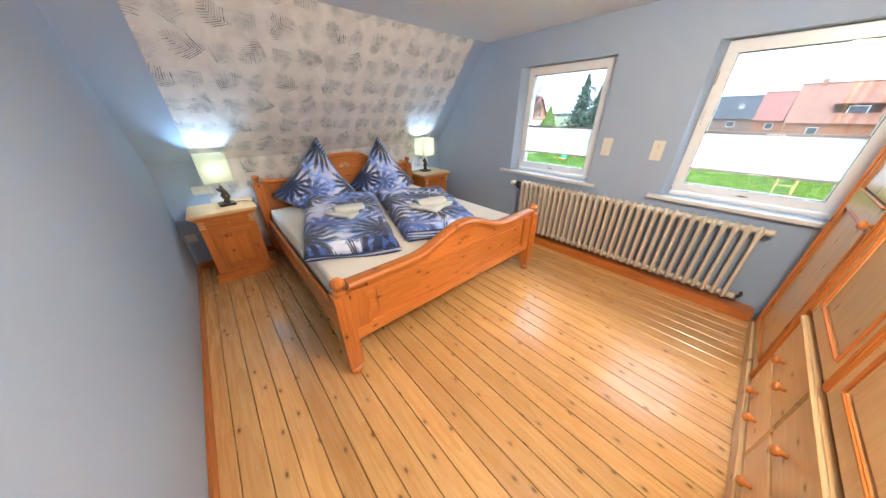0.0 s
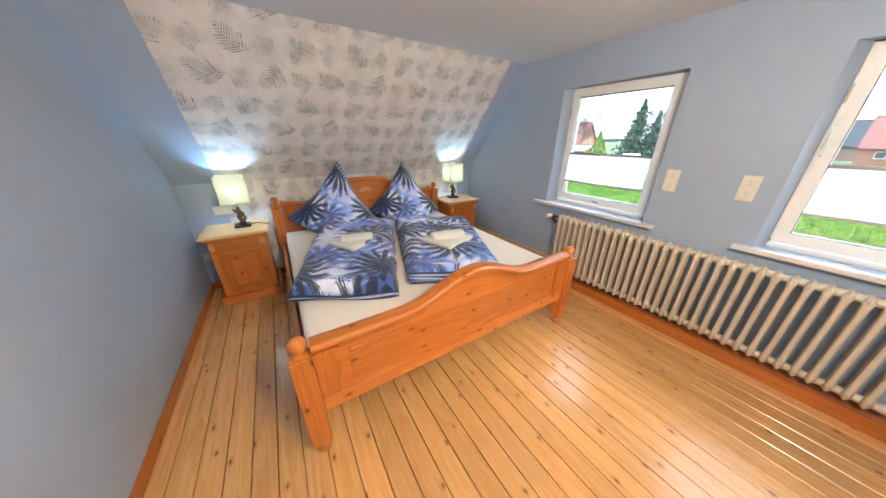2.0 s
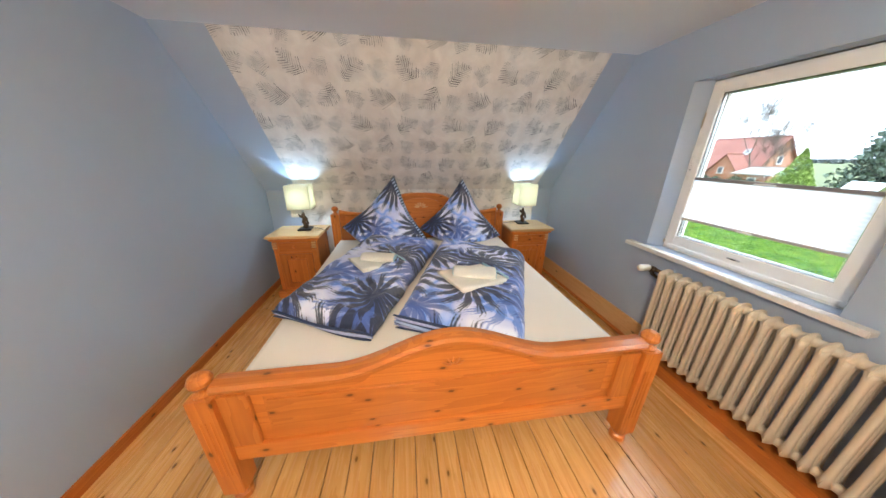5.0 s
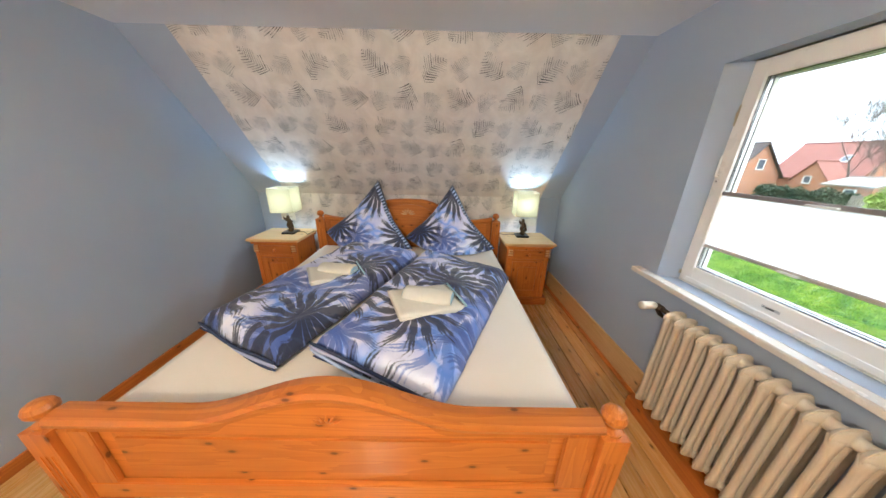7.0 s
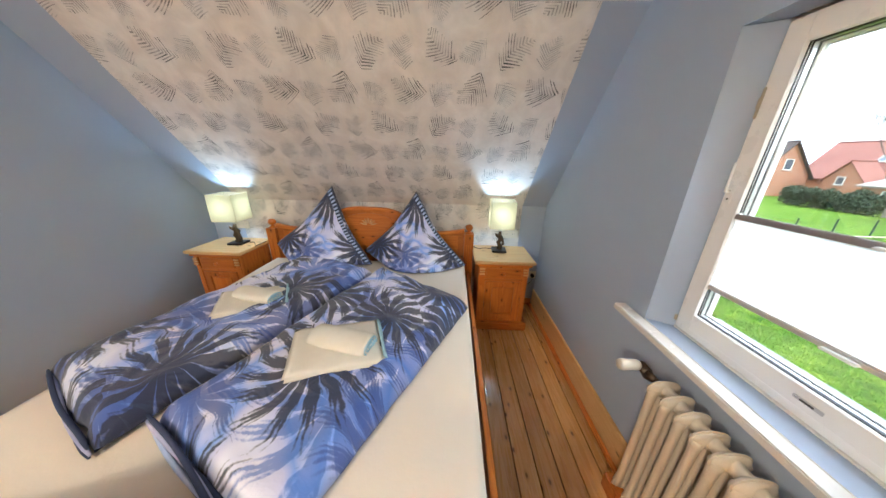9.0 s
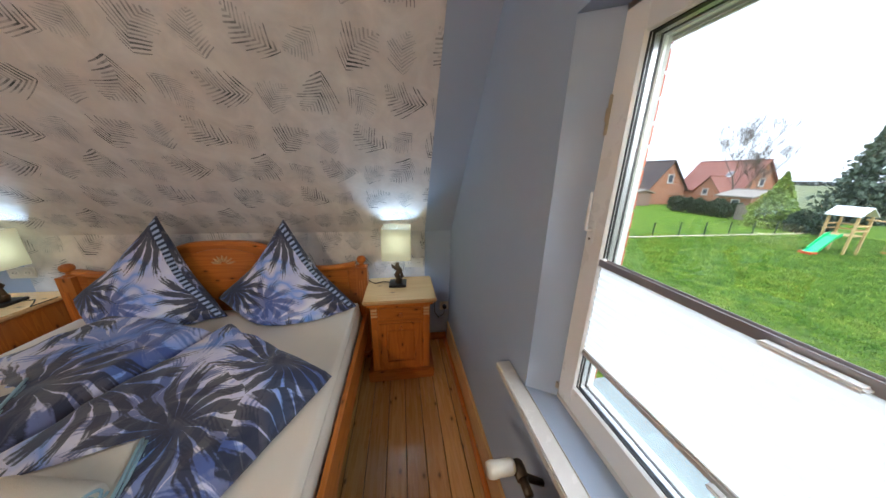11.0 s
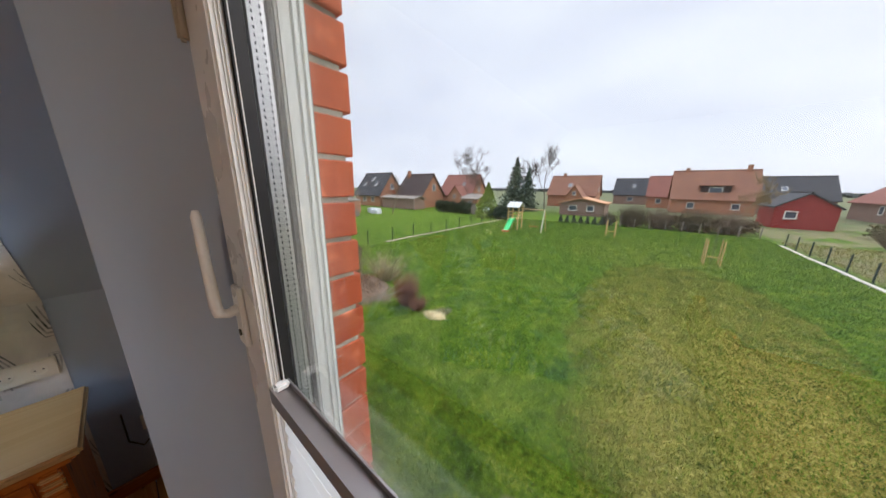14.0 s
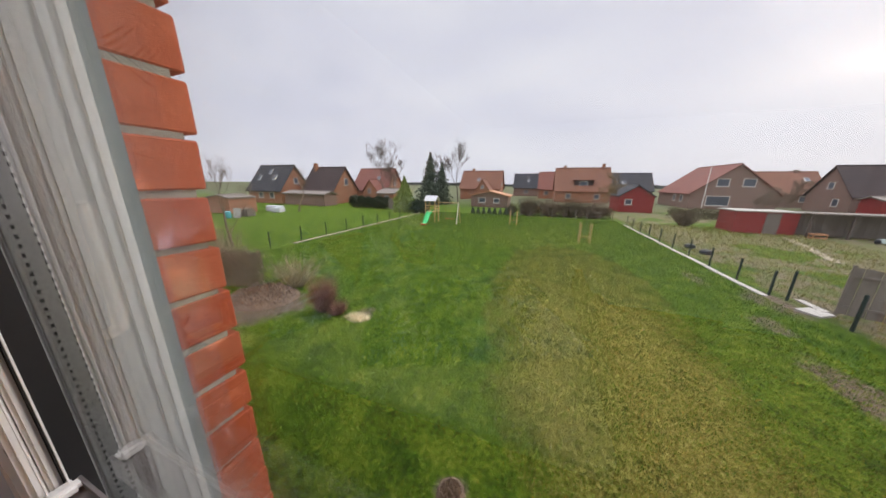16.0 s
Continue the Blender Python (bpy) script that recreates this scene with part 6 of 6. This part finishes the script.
def heap(name, x, y, rx, ry, h, m, label, seed, cat):
    def fn(u, v, side):
        a, b = u * 2 - 1, v * 2 - 1
        d = min(1.0, math.hypot(a, b))
        z = h * (1 - d * d) * (0.75 + 0.6 * noise.noise(Vector((a * 2.5 + seed, b * 2.5, 0)))) + h * 0.55 * noise.noise(Vector((a * 6, b * 6, seed))) * (1 - d * d) + h * 0.9 * abs(noise.noise(Vector((a * 9, b * 9, seed)))) * (1 - d * d) + h * 0.4 * noise.noise(Vector((a * 19, b * 19, seed))) * (1 - d)
        s = 1 / max(1.0, math.hypot(a, b)) if math.hypot(a, b) > 1 else 1
        return Vector((x + a * s * rx, y + b * s * ry, G + (max(z, 0.0) + 0.004 if side > 0 else -0.03)))
    return tagged(link(name, soft_grid(60, 60, fn), m, smooth=False), label, cat)


heap("earth_bed", 8.7, 9.9, 1.1, 1.4, 0.36, M_earth, "rough heap of dug brown garden earth", 2, "earth")
heap("molehill", 5.2, 1.2, 0.22, 0.2, 0.10, M_earth, "small brown molehill on the lawn", 5, "earth")
st = thing("straw_heap", 8.75, 5.6, G, "small flat heap of pale straw on the grass", "straw")
bm = bmesh.new()
for k in range(620):
    a, r = rng.uniform(0, 6.283), rng.random() ** 0.5
    p = Vector((0.26 * r * math.cos(a), 0.42 * r * math.sin(a), 0.01 + 0.09 * (1 - r) * rng.random()))
    tube(bm, [p, p + Vector((rng.uniform(-1, 1), rng.uniform(-1, 1), rng.uniform(-0.05, 0.15))) * 0.12], 0.004, 3)
part("stalks", bm, M_straw, st)

# scrub along the far end
for i, (x, y, r, h, c) in enumerate(((40.5, 1.8, 1.7, 2.6, 420), (41.0, -0.8, 1.8, 2.3, 420), (40.8, -3.4, 1.8, 2.5, 420), (41.2, -6.2, 1.9, 2.3, 420), (41.0, 4.2, 1.2, 1.6, 260), (37.5, -19.5, 1.2, 1.5, 240), (38, -14.5, 1.4, 1.8, 260))):
    twig_bush("scrub_bush", x, y, r, h, M_twig if i % 2 else plain("dark_scrub", (0.12, 0.09, 0.05), 0.9, 0, 0.4, 3, 0.1), ("brown leafless scrub at the end of the lawn", "dark brown leafless scrub at the end of the lawn")[i % 2 == 0], 30 + i, c, 1.0, 0.016)
hedge("scrub_hedge", 40.2, 41.8, -8.2, 3.0, 1.7, plain("russet_leaves", (0.13, 0.085, 0.04), 0.9, 0, 0.5, 3, 0.1), "low russet hedge at the far end of the lawn", 7, 3600, 0.12)
hedge("scrub_hedge", 46.0, 48.0, -33.0, -16.5, 1.6, plain("olive_scrub_leaves", (0.13, 0.115, 0.05), 0.9, 0, 0.5, 3, 0.1), "grey-brown scrub in front of the brick gable", 8, 3600, 0.14)
pf = thing("post_fence", 39.0, -8.0, G, "old grey wooden post fence at the lawn's end", "fence")
for k in range(10):
    rod("post", (0.05 * math.sin(k), 1.35 * k, -0.03), (0.05 * math.sin(k), 1.35 * k, 1.1), 0.05, M_greywood, pf)
for z in (0.45, 0.95):
    rod("wire", (0, 0, z), (0, 12.15, z), 0.012, M_greywood, pf, 4)


def board_fence(x, y0, y1, h, label):
    f = thing("board_fence", x, y0, G, label, "fence")
    n = int((y1 - y0) / 0.32)
    for k in range(n):
        part("board", boxes((0, k * (y1 - y0) / n + 0.015, 0.05, 0.03, (k + 1) * (y1 - y0) / n - 0.015, h + 0.03 * math.sin(k * 3.3))), M_greywood, f)
    part("rail", boxes((0.0305, 0, h * 0.7, 0.07, y1 - y0, h * 0.7 + 0.08)), M_greywood, f)
    return f


board_fence(38.8, 17.8, 23.2, 1.7, "weathered brown board fence between the gardens")


# houses
def wall_window(parent, at, w, h, axis, out, m_frame):
    """A window standing a little proud of a wall: axis is the wall's run, out the way it faces."""
    win = new("window")
    win.parent = parent
    win.matrix_basis = pose(*at, 0, 0, {("y", -1): 0, ("y", 1): 180, ("x", -1): 90, ("x", 1): -90}[axis, out])
    t = 0.09
    part("frame", boxes((-0.06, -w / 2, 0, 0.05, -w / 2 + t, h), (-0.06, w / 2 - t, 0, 0.05, w / 2, h), (-0.06, -w / 2 + t, 0, 0.05, w / 2 - t, t), (-0.06, -w / 2 + t, h - t, 0.05, w / 2 - t, h)), m_frame, win)
    part("pane", boxes((-0.02, -w / 2 + t, t, 0.02, w / 2 - t, h - t)), M_darkglass, win)
    part("sill", boxes((-0.14, -w / 2 - 0.08, -0.08, -0.005, w / 2 + 0.08, -0.002)), M_concrete, win)
    return win


M_hwhite = plain("white_house_trim", (0.74, 0.73, 0.70), 0.5, 0, 0.04, 3, 0.0)


def house(name, x0, x1, y0, y1, eave, ridge, ridge_along, m_wall, m_roof, label, windows=(), chimney=(), skylights=(), over=0.35, cat="house"):
    top = thing(name, x0, y0, G, label, cat)
    L, W = x1 - x0, y1 - y0
    bm = bmesh.new()
    if ridge_along == "y":
        prism(bm, [(0, -0.3), (L, -0.3), (L, eave), (L / 2, ridge), (0, eave)], 0, W, "xz")
        half, run = L / 2, (-over, W + over)
    else:
        prism(bm, [(0, -0.3), (W, -0.3), (W, eave), (W / 2, ridge), (0, eave)], 0, L, "yz")
        half, run = W / 2, (-over, L + over)
    part("wall", bm, m_wall, top)
    k = (ridge - eave) / half
    for s in (-1, 1):
        a = half + s * (half + over)
        b = half
        prof = [(a, eave - over * k + 0.03), (b, ridge + 0.03), (b, ridge + 0.20), (a, eave - over * k + 0.20)]
        bm = bmesh.new()
        prism(bm, prof, run[0], run[1] - run[0], "xz" if ridge_along == "y" else "yz")
        part("roof", bm, m_roof, top)
    bm = bmesh.new()
    tube(bm, [(half, run[0], ridge + 0.20), (half, run[1], ridge + 0.20)] if ridge_along == "y" else [(run[0], half, ridge + 0.20), (run[1], half, ridge + 0.20)], 0.12, 6)
    part("ridge_tiles", bm, m_roof, top)
    for cx, cy, ch in chimney:
        c = part("chimney", boxes((cx - 0.3, cy - 0.3, ridge - 1.2, cx + 0.3, cy + 0.3, ridge + ch)), m_wall, top)
        part("chimney_cap", boxes((cx - 0.36, cy - 0.36, ridge + ch + 0.002, cx + 0.36, cy + 0.36, ridge + ch + 0.1)), M_concrete, c)
    for side, pos, z, w, h in windows:
        if side == "w":
            wall_window(top, (0, pos, z), w, h, "y", -1, M_hwhite)
        elif side == "s":
            wall_window(top, (pos, 0, z), w, h, "x", -1, M_hwhite)
        else:
            wall_window(top, (pos, W, z), w, h, "x", 1, M_hwhite)
    ang = math.degrees(math.atan(k))
    for p, up in skylights:
        z = eave + (ridge - eave) * up
        d = half * up
        sk = new("skylight")
        sk.parent = top
        sk.matrix_basis = pose(d - 0.12, p, z + 0.24, 0, -ang, 0)
        part("frame", boxes((-0.55, -0.4, -0.08, 0.55, 0.4, 0.05)), M_hwhite, sk)
        part("pane", boxes((-0.46, -0.32, 0.052, 0.46, 0.32, 0.06)), M_darkglass, sk)
    return top


house("house", 39, 46, 47, 56, 2.6, 7.1, "y", M_hb_orange, M_roof_dark, "orange brick house with a dark slate roof", [("s", 3.6, 3.7, 1.0, 1.2), ("w", 2.5, 1.0, 1.2, 1.1), ("w", 5.5, 1.0, 1.2, 1.1)], [], [(3.0, 0.45), (5.0, 0.7), (7.2, 0.45)])
house("house", 43, 50, 38.0, 45.8, 2.7, 6.9, "y", M_hb_orange, M_roof_brown, "orange brick house with a dark brown roof and chimney", [("s", 3.7, 3.5, 1.1, 1.4)], [(3.0, 6.8, 0.9)], [])
house("house", 53, 60.5, 32.5, 41.5, 2.7, 7.1, "y", M_hb_orange, M_roof_red, "brick house with a mottled red tiled roof", [("s", 3.7, 3.4, 1.0, 1.2)], [], [(3.0, 0.5)])
house("house_annex", 50.2, 52.8, 33.0, 36.6, 2.4, 4.6, "x", M_hb_orange, M_roof_red, "small gabled brick annex with red tiles", [("w", 2.0, 1.9, 0.8, 1.0)], [], [], 0.2)
house("house", 44.5, 50.0, 25.6, 29.0, 2.2, 2.9, "y", M_hb_orange, M_greywood, "low brick outbuilding with a flat grey roof", [("w", 1.5, 1.0, 0.9, 0.9)], [], [])
house("house", 38.5, 41.5, 36.0, 45.5, 2.0, 2.35, "y", M_hb_brown, M_greywood, "long low brick outbuilding beside the lawn", [], [], [])
house("house", 73, 81, 10.8, 21.5, 3.0, 7.4, "y", M_hb_orange, M_roof_rust, "brick house with a rusty brown tiled roof", [("s", 4.0, 3.8, 1.2, 1.2)], [(4.0, 8.0, 0.8)], [(6.0, 0.45)])
house("house", 68, 72.8, 12.6, 16.0, 2.6, 5.0, "x", M_hb_orange, M_roof_rust, "small brick annex with a gabled rusty roof", [("w", 1.7, 3.0, 0.8, 0.8)], [], [], 0.2)
house("house", 101, 109, 1.5, 9.8, 3.0, 7.6, "y", M_hb_brown, M_roof_dark, "distant house with a dark slate roof", [("w", 4, 1.0, 1.5, 1.2)], [], [(3.5, 0.5)])
house("house", 120, 128, -3.0, 4.0, 3.0, 7.2, "y", M_hb_brown, M_roof_dark, "far brick house with a grey roof", [], [], [])
house("house", 86, 93, -3.2, 1.2, 3.0, 7.6, "y", M_hb_orange, M_roof_red, "distant brick house with red roof tiles", [("w", 2.2, 1.2, 1.1, 1.1)], [], [])
h = house("house", 72, 80.5, -14.2, -2.8, 2.9, 8.0, "y", M_hb_orange, M_roof_rust, "wide brick house with a rusty orange roof and dormer", [("w", 2.5, 1.0, 1.1, 1.1), ("w", 8.5, 1.0, 1.1, 1.1)], [(4.2, 9.6, 0.7), (4.2, 1.2, 1.0)], [])
dm = part("dormer", boxes((0.8, 3.4, 3.4, 3.6, 7.4, 5.2)), M_roof_brown, h)
part("dormer_roof", boxes((0.5, 3.1, 5.202, 4.0, 7.7, 5.35)), M_roof_rust, dm)
wall_window(h, (0.8, 5.4, 3.8), 1.8, 1.2, "y", -1, M_hwhite)
house("house", 82, 90, -25.5, -15.2, 3.0, 7.1, "y", M_hb_brown, M_roof_dark, "brick house with a dark grey roof behind the red barn", [("w", 3.5, 1.2, 1.2, 1.1)], [], [(6.0, 0.4)])
house("barn", 52.5, 58.5, -16.3, -11.6, 2.5, 4.1, "x", M_redwood, M_roof_dark, "small red wooden barn with a dark roof", [("w", 3.4, 1.2, 1.0, 0.9)], [], [], 0.2, "barn")
h = house("house", 66, 80, -38.6, -26.2, 2.9, 8.0, "x", M_hb_brown, M_roof_red, "wide brown brick gable house with a red tiled roof", [("w", 4.4, 4.2, 1.8, 1.4), ("w", 8.0, 4.2, 1.8, 1.4), ("w", 8.2, 0.7, 3.4, 1.8), ("n", 3.0, 1.2, 1.1, 1.3), ("n", 6.0, 1.2, 1.1, 1.3)], [], [])
rod("flag_pole", (-0.8, 10.6, -0.03), (-0.6, 10.5, 7.6), 0.07, M_hwhite, h, 8)
house("house", 80, 88, -54.0, -44.0, 3.0, 7.3, "y", M_hb_brown, M_roof_rust, "brick house with a weathered red-brown roof", [("w", 3.0, 1.2, 1.5, 1.2), ("n", 4.0, 3.6, 1.1, 1.2)], [(4, 3, 0.5)], [(2.0, 0.6)])
house("house", 65, 73, -62.0, -46.5, 3.0, 7.7, "y", M_hb_brown, M_roof_brown, "large brick house with a dark brown tiled roof", [("n", 2.4, 1.1, 1.1, 1.3), ("n", 4.0, 4.0, 1.1, 1.2)], [(4, 3, 0.6)], [(5.0, 0.45)])
ext = house("house_extension", 59.5, 62.5, -60.0, -45.5, 2.5, 2.9, "y", M_redwood, M_greywood, "low dark red extension with white windows", [("w", 11.5, 0.9, 1.2, 1.2), ("w", 8.6, 0.9, 1.2, 1.2), ("w", 4.5, 0.9, 1.4, 1.2)], [], [])
house("summer_house", 50.5, 55.5, 5.9, 12.6, 2.0, 2.75, "x", M_hb_brown, M_orange, "low brown brick garden house with a shallow orange roof", [("w", 2.0, 0.8, 1.1, 0.9), ("w", 4.6, 0.8, 1.3, 0.9)], [], [], 0.35, "garden house")

# red shed and open lean-to on the rough plot
sh = thing("red_shed", 35.2, -21.4, G, "bright red wooden shed with a flat edge and grey door", "shed")
part("wall", boxes((0, 0, -0.05, 2.6, 4.3, 2.0)), M_redwood, sh)
part("door", boxes((-0.05, 1.2, 0.02, -0.002, 2.2, 1.9)), M_greywood, sh)
part("roof", boxes((-0.15, -0.1, 2.002, 2.75, 4.45, 2.10)), M_concrete, sh)
lt = thing("lean_to", 34.6, -29.5, G, "long low open shed of dark weathered boards", "shed")
for k in range(20):
    part("board", boxes((1.6, 0.05 + 0.39 * k, -0.03, 1.64, 0.42 + 0.39 * k, 1.95)), M_greywood, lt)
part("roof", boxes((-0.2, -0.1, 1.98, 2.0, 7.95, 2.10)), M_greywood, lt)
for k in range(4):
    part("post", boxes((0.0, 0.1 + 2.5 * k, -0.03, 0.14, 0.24 + 2.5 * k, 1.979)), M_bark, lt)
cr = thing("crate", 33.9, -22.6, G, "small orange wooden crate on the grass", "crate")
part("side", boxes((0, 0, 0, 0.5, 0.9, 0.12), (0, 0, 0.3, 0.5, 0.9, 0.42), (0, 0, 0.12, 0.08, 0.08, 0.3), (0, 0.82, 0.12, 0.08, 0.9, 0.3)), M_orange, cr)
wb = thing("wheelbarrow", 32.8, -25.3, G, "upturned pale wheelbarrow lying in the grass", "wheelbarrow")
bm = bmesh.new()
prism(bm, [(-0.6, 0.12), (0.6, 0.12), (0.45, 0.42), (-0.4, 0.42)], -0.3, 0.6, "yz")
part("tub", bm, plain("pale_green_metal", (0.42, 0.50, 0.46), 0.5), wb)
bm = bmesh.new()
lathe(bm, [(0.18, -0.04), (0.2, 0.0), (0.18, 0.04)], 14, m=pose(0, 0.8, 0.2, 0, 90, 0))
part("wheel", bm, M_black, wb)
for i, (x, y) in enumerate(((25.3, -9.8), (23.6, -9.9))):
    b = thing("wheel_stack", x, y, G, "dark round tub standing on the rough ground", "tub", "dark tubs by the fence")
    bm = bmesh.new()
    lathe(bm, [(0.22, 0.0), (0.30, 0.05), (0.30, 0.20), (0.24, 0.28)], 14)
    part("tub", bm, M_bag, b)
tagged(link("concrete_slab", boxes((0, 0, 0, 0.6, 0.7, 0.07), m=pose(14.7, -9.35, G + 0.0, 0, 0, 30)), M_concrete), "pale square paving slab lying on the grass", "paving slab")
M_path = plain('worn_path', (0.30, 0.25, 0.17), 0.95, 0, 0.2, 4, 0.4)
setting("pavement", boxes((0, -0.25, -0.01, 9.5, 0.25, 0.012), m=pose(24.0, -16.2, G, 0, 0, -21)), M_path)
for i, (x, y, s) in enumerate(((29, 35.5, 1.0), (28.2, 34.0, 0.8))):
    tagged(link("garden_box", rounded(x, y, G, x + 1.2 * s, y + 2.2 * s, G + 0.75 * s, 0.05), plain("pale_tarpaulin", (0.62, 0.64, 0.66), 0.6), smooth=False), "pale covered garden box on the neighbour's lawn", "garden box")
house("brick_shed", 24.5, 28.0, 38.0, 42.5, 1.9, 2.2, "x", M_hb_orange, M_greywood, "low brick garden shed with a flat roof", [], [], [], 0.1, "shed")
lb = thing("leaning_board", 22.6, 33.1, G, "pale board leaning against a stack of pallets", "board", rz=20)
part("sheet", boxes((0, 0, 0, 0.05, 0.9, 1.15), m=pose(0, 0, 0, 0, 14, 0)), M_concrete, lb)
pl = thing("pallet_stack", 23.6, 33.4, G, "grey wooden pallets stacked on the grass", "pallets")
for k in range(6):
    part("pallet", boxes((0, 0, 0.16 * k, 1.0, 1.2, 0.16 * k + 0.02), (0, 0, 0.16 * k + 0.02, 1.0, 0.1, 0.16 * k + 0.13), (0, 0.55, 0.16 * k + 0.02, 1.0, 0.65, 0.16 * k + 0.13), (0, 1.1, 0.16 * k + 0.02, 1.0, 1.2, 0.16 * k + 0.13)), M_greywood, pl)
br = thing("rain_barrel", 21.9, 34.0, G, "small turquoise plastic barrel beside the pale board", "barrel")
bm = bmesh.new()
lathe(bm, [(0.26, 0.0), (0.30, 0.25), (0.30, 0.5), (0.27, 0.75), (0.24, 0.78)], 16)
part("body", bm, plain("turquoise_plastic", (0.10, 0.42, 0.48), 0.4), br)
# far fields and woods
far_rng = random.Random(9)
wood_line = thing("tree_line", 420, 0, G, "far dark line of trees on the horizon", "trees")


def far_shape(rng):
    y = rng.uniform(-380, 420)
    return Vector((rng.uniform(-8, 8), y, max(0.3, (3.5 + 2.5 * noise.noise(Vector((y * 0.03, 0, 0)))) * rng.random() ** 0.5)))


leafy(wood_line, "foliage", plain("far_woods", (0.10, 0.11, 0.10), 0.9, 0, 0.3, 0.1, 0.0), 5200, far_shape, 1.9, 4)
wood_line["kind"] = "stuff"

# ---- floor planks ----
tagged(new("floor"), kind="structure")
floor = bpy.data.objects["floor"]
seams, x = [XL], 0.009 - 0.108 * 6
while x < XR - 0.02:
    if x > XL + 0.02:
        seams.append(x)
    x += 0.108
seams.append(XR)
rng = random.Random(4)
for k, (a, b) in enumerate(zip(seams, seams[1:])):
    bm = bmesh.new()
    g = 0.0016
    cut = 0.0025
    prism(bm, [(a + g, -0.024), (b - g, -0.024), (b - g, -cut), (b - g - cut, 0), (a + g + cut, 0), (a + g, -cut)], YB + 0.002, YK - YB - 0.004, "xz")
    p = part("plank", bm, M_floor, floor)

# ---- bricks of the window reveals ----
brick_me = []
for w, d, h in ((0.115, 0.070, 0.0), (0.24, 0.070, 0.0)):
    for s in range(3):
        bm = rounded(0, 0, 0, 0.072, w, 0.0500, 0.0018, 1)
        for v in bm.verts:
            v.co += Vector([0.0022 * noise.noise(v.co * 30 + Vector((s * 9, k * 5, w * 50))) for k in range(3)])
        me = bpy.data.meshes.new("brick")
        bm.to_mesh(me)
        bm.free()
        me.materials.append(M_brick)
        brick_me.append(me)
for ya, yb, lo, hi in (O1, O2):
    for row in range(22):
        z = 0.745 + 0.0578 * row
        for side, edge in ((1, yb), (-1, ya)):
            long = (row + (side > 0)) % 2
            me = brick_me[3 * long + row % 3]
            o = new("brick", me)
            w = 0.24 if long else 0.115
            jut = 0.003 * math.sin(row * 5.1)
            o.matrix_world = pose(2.768 + jut, edge + 0.004 - w, z)
            if side > 0:
                o.matrix_world = pose(2.768 + jut, edge - 0.004 + jut, z)
            o.parent = outer
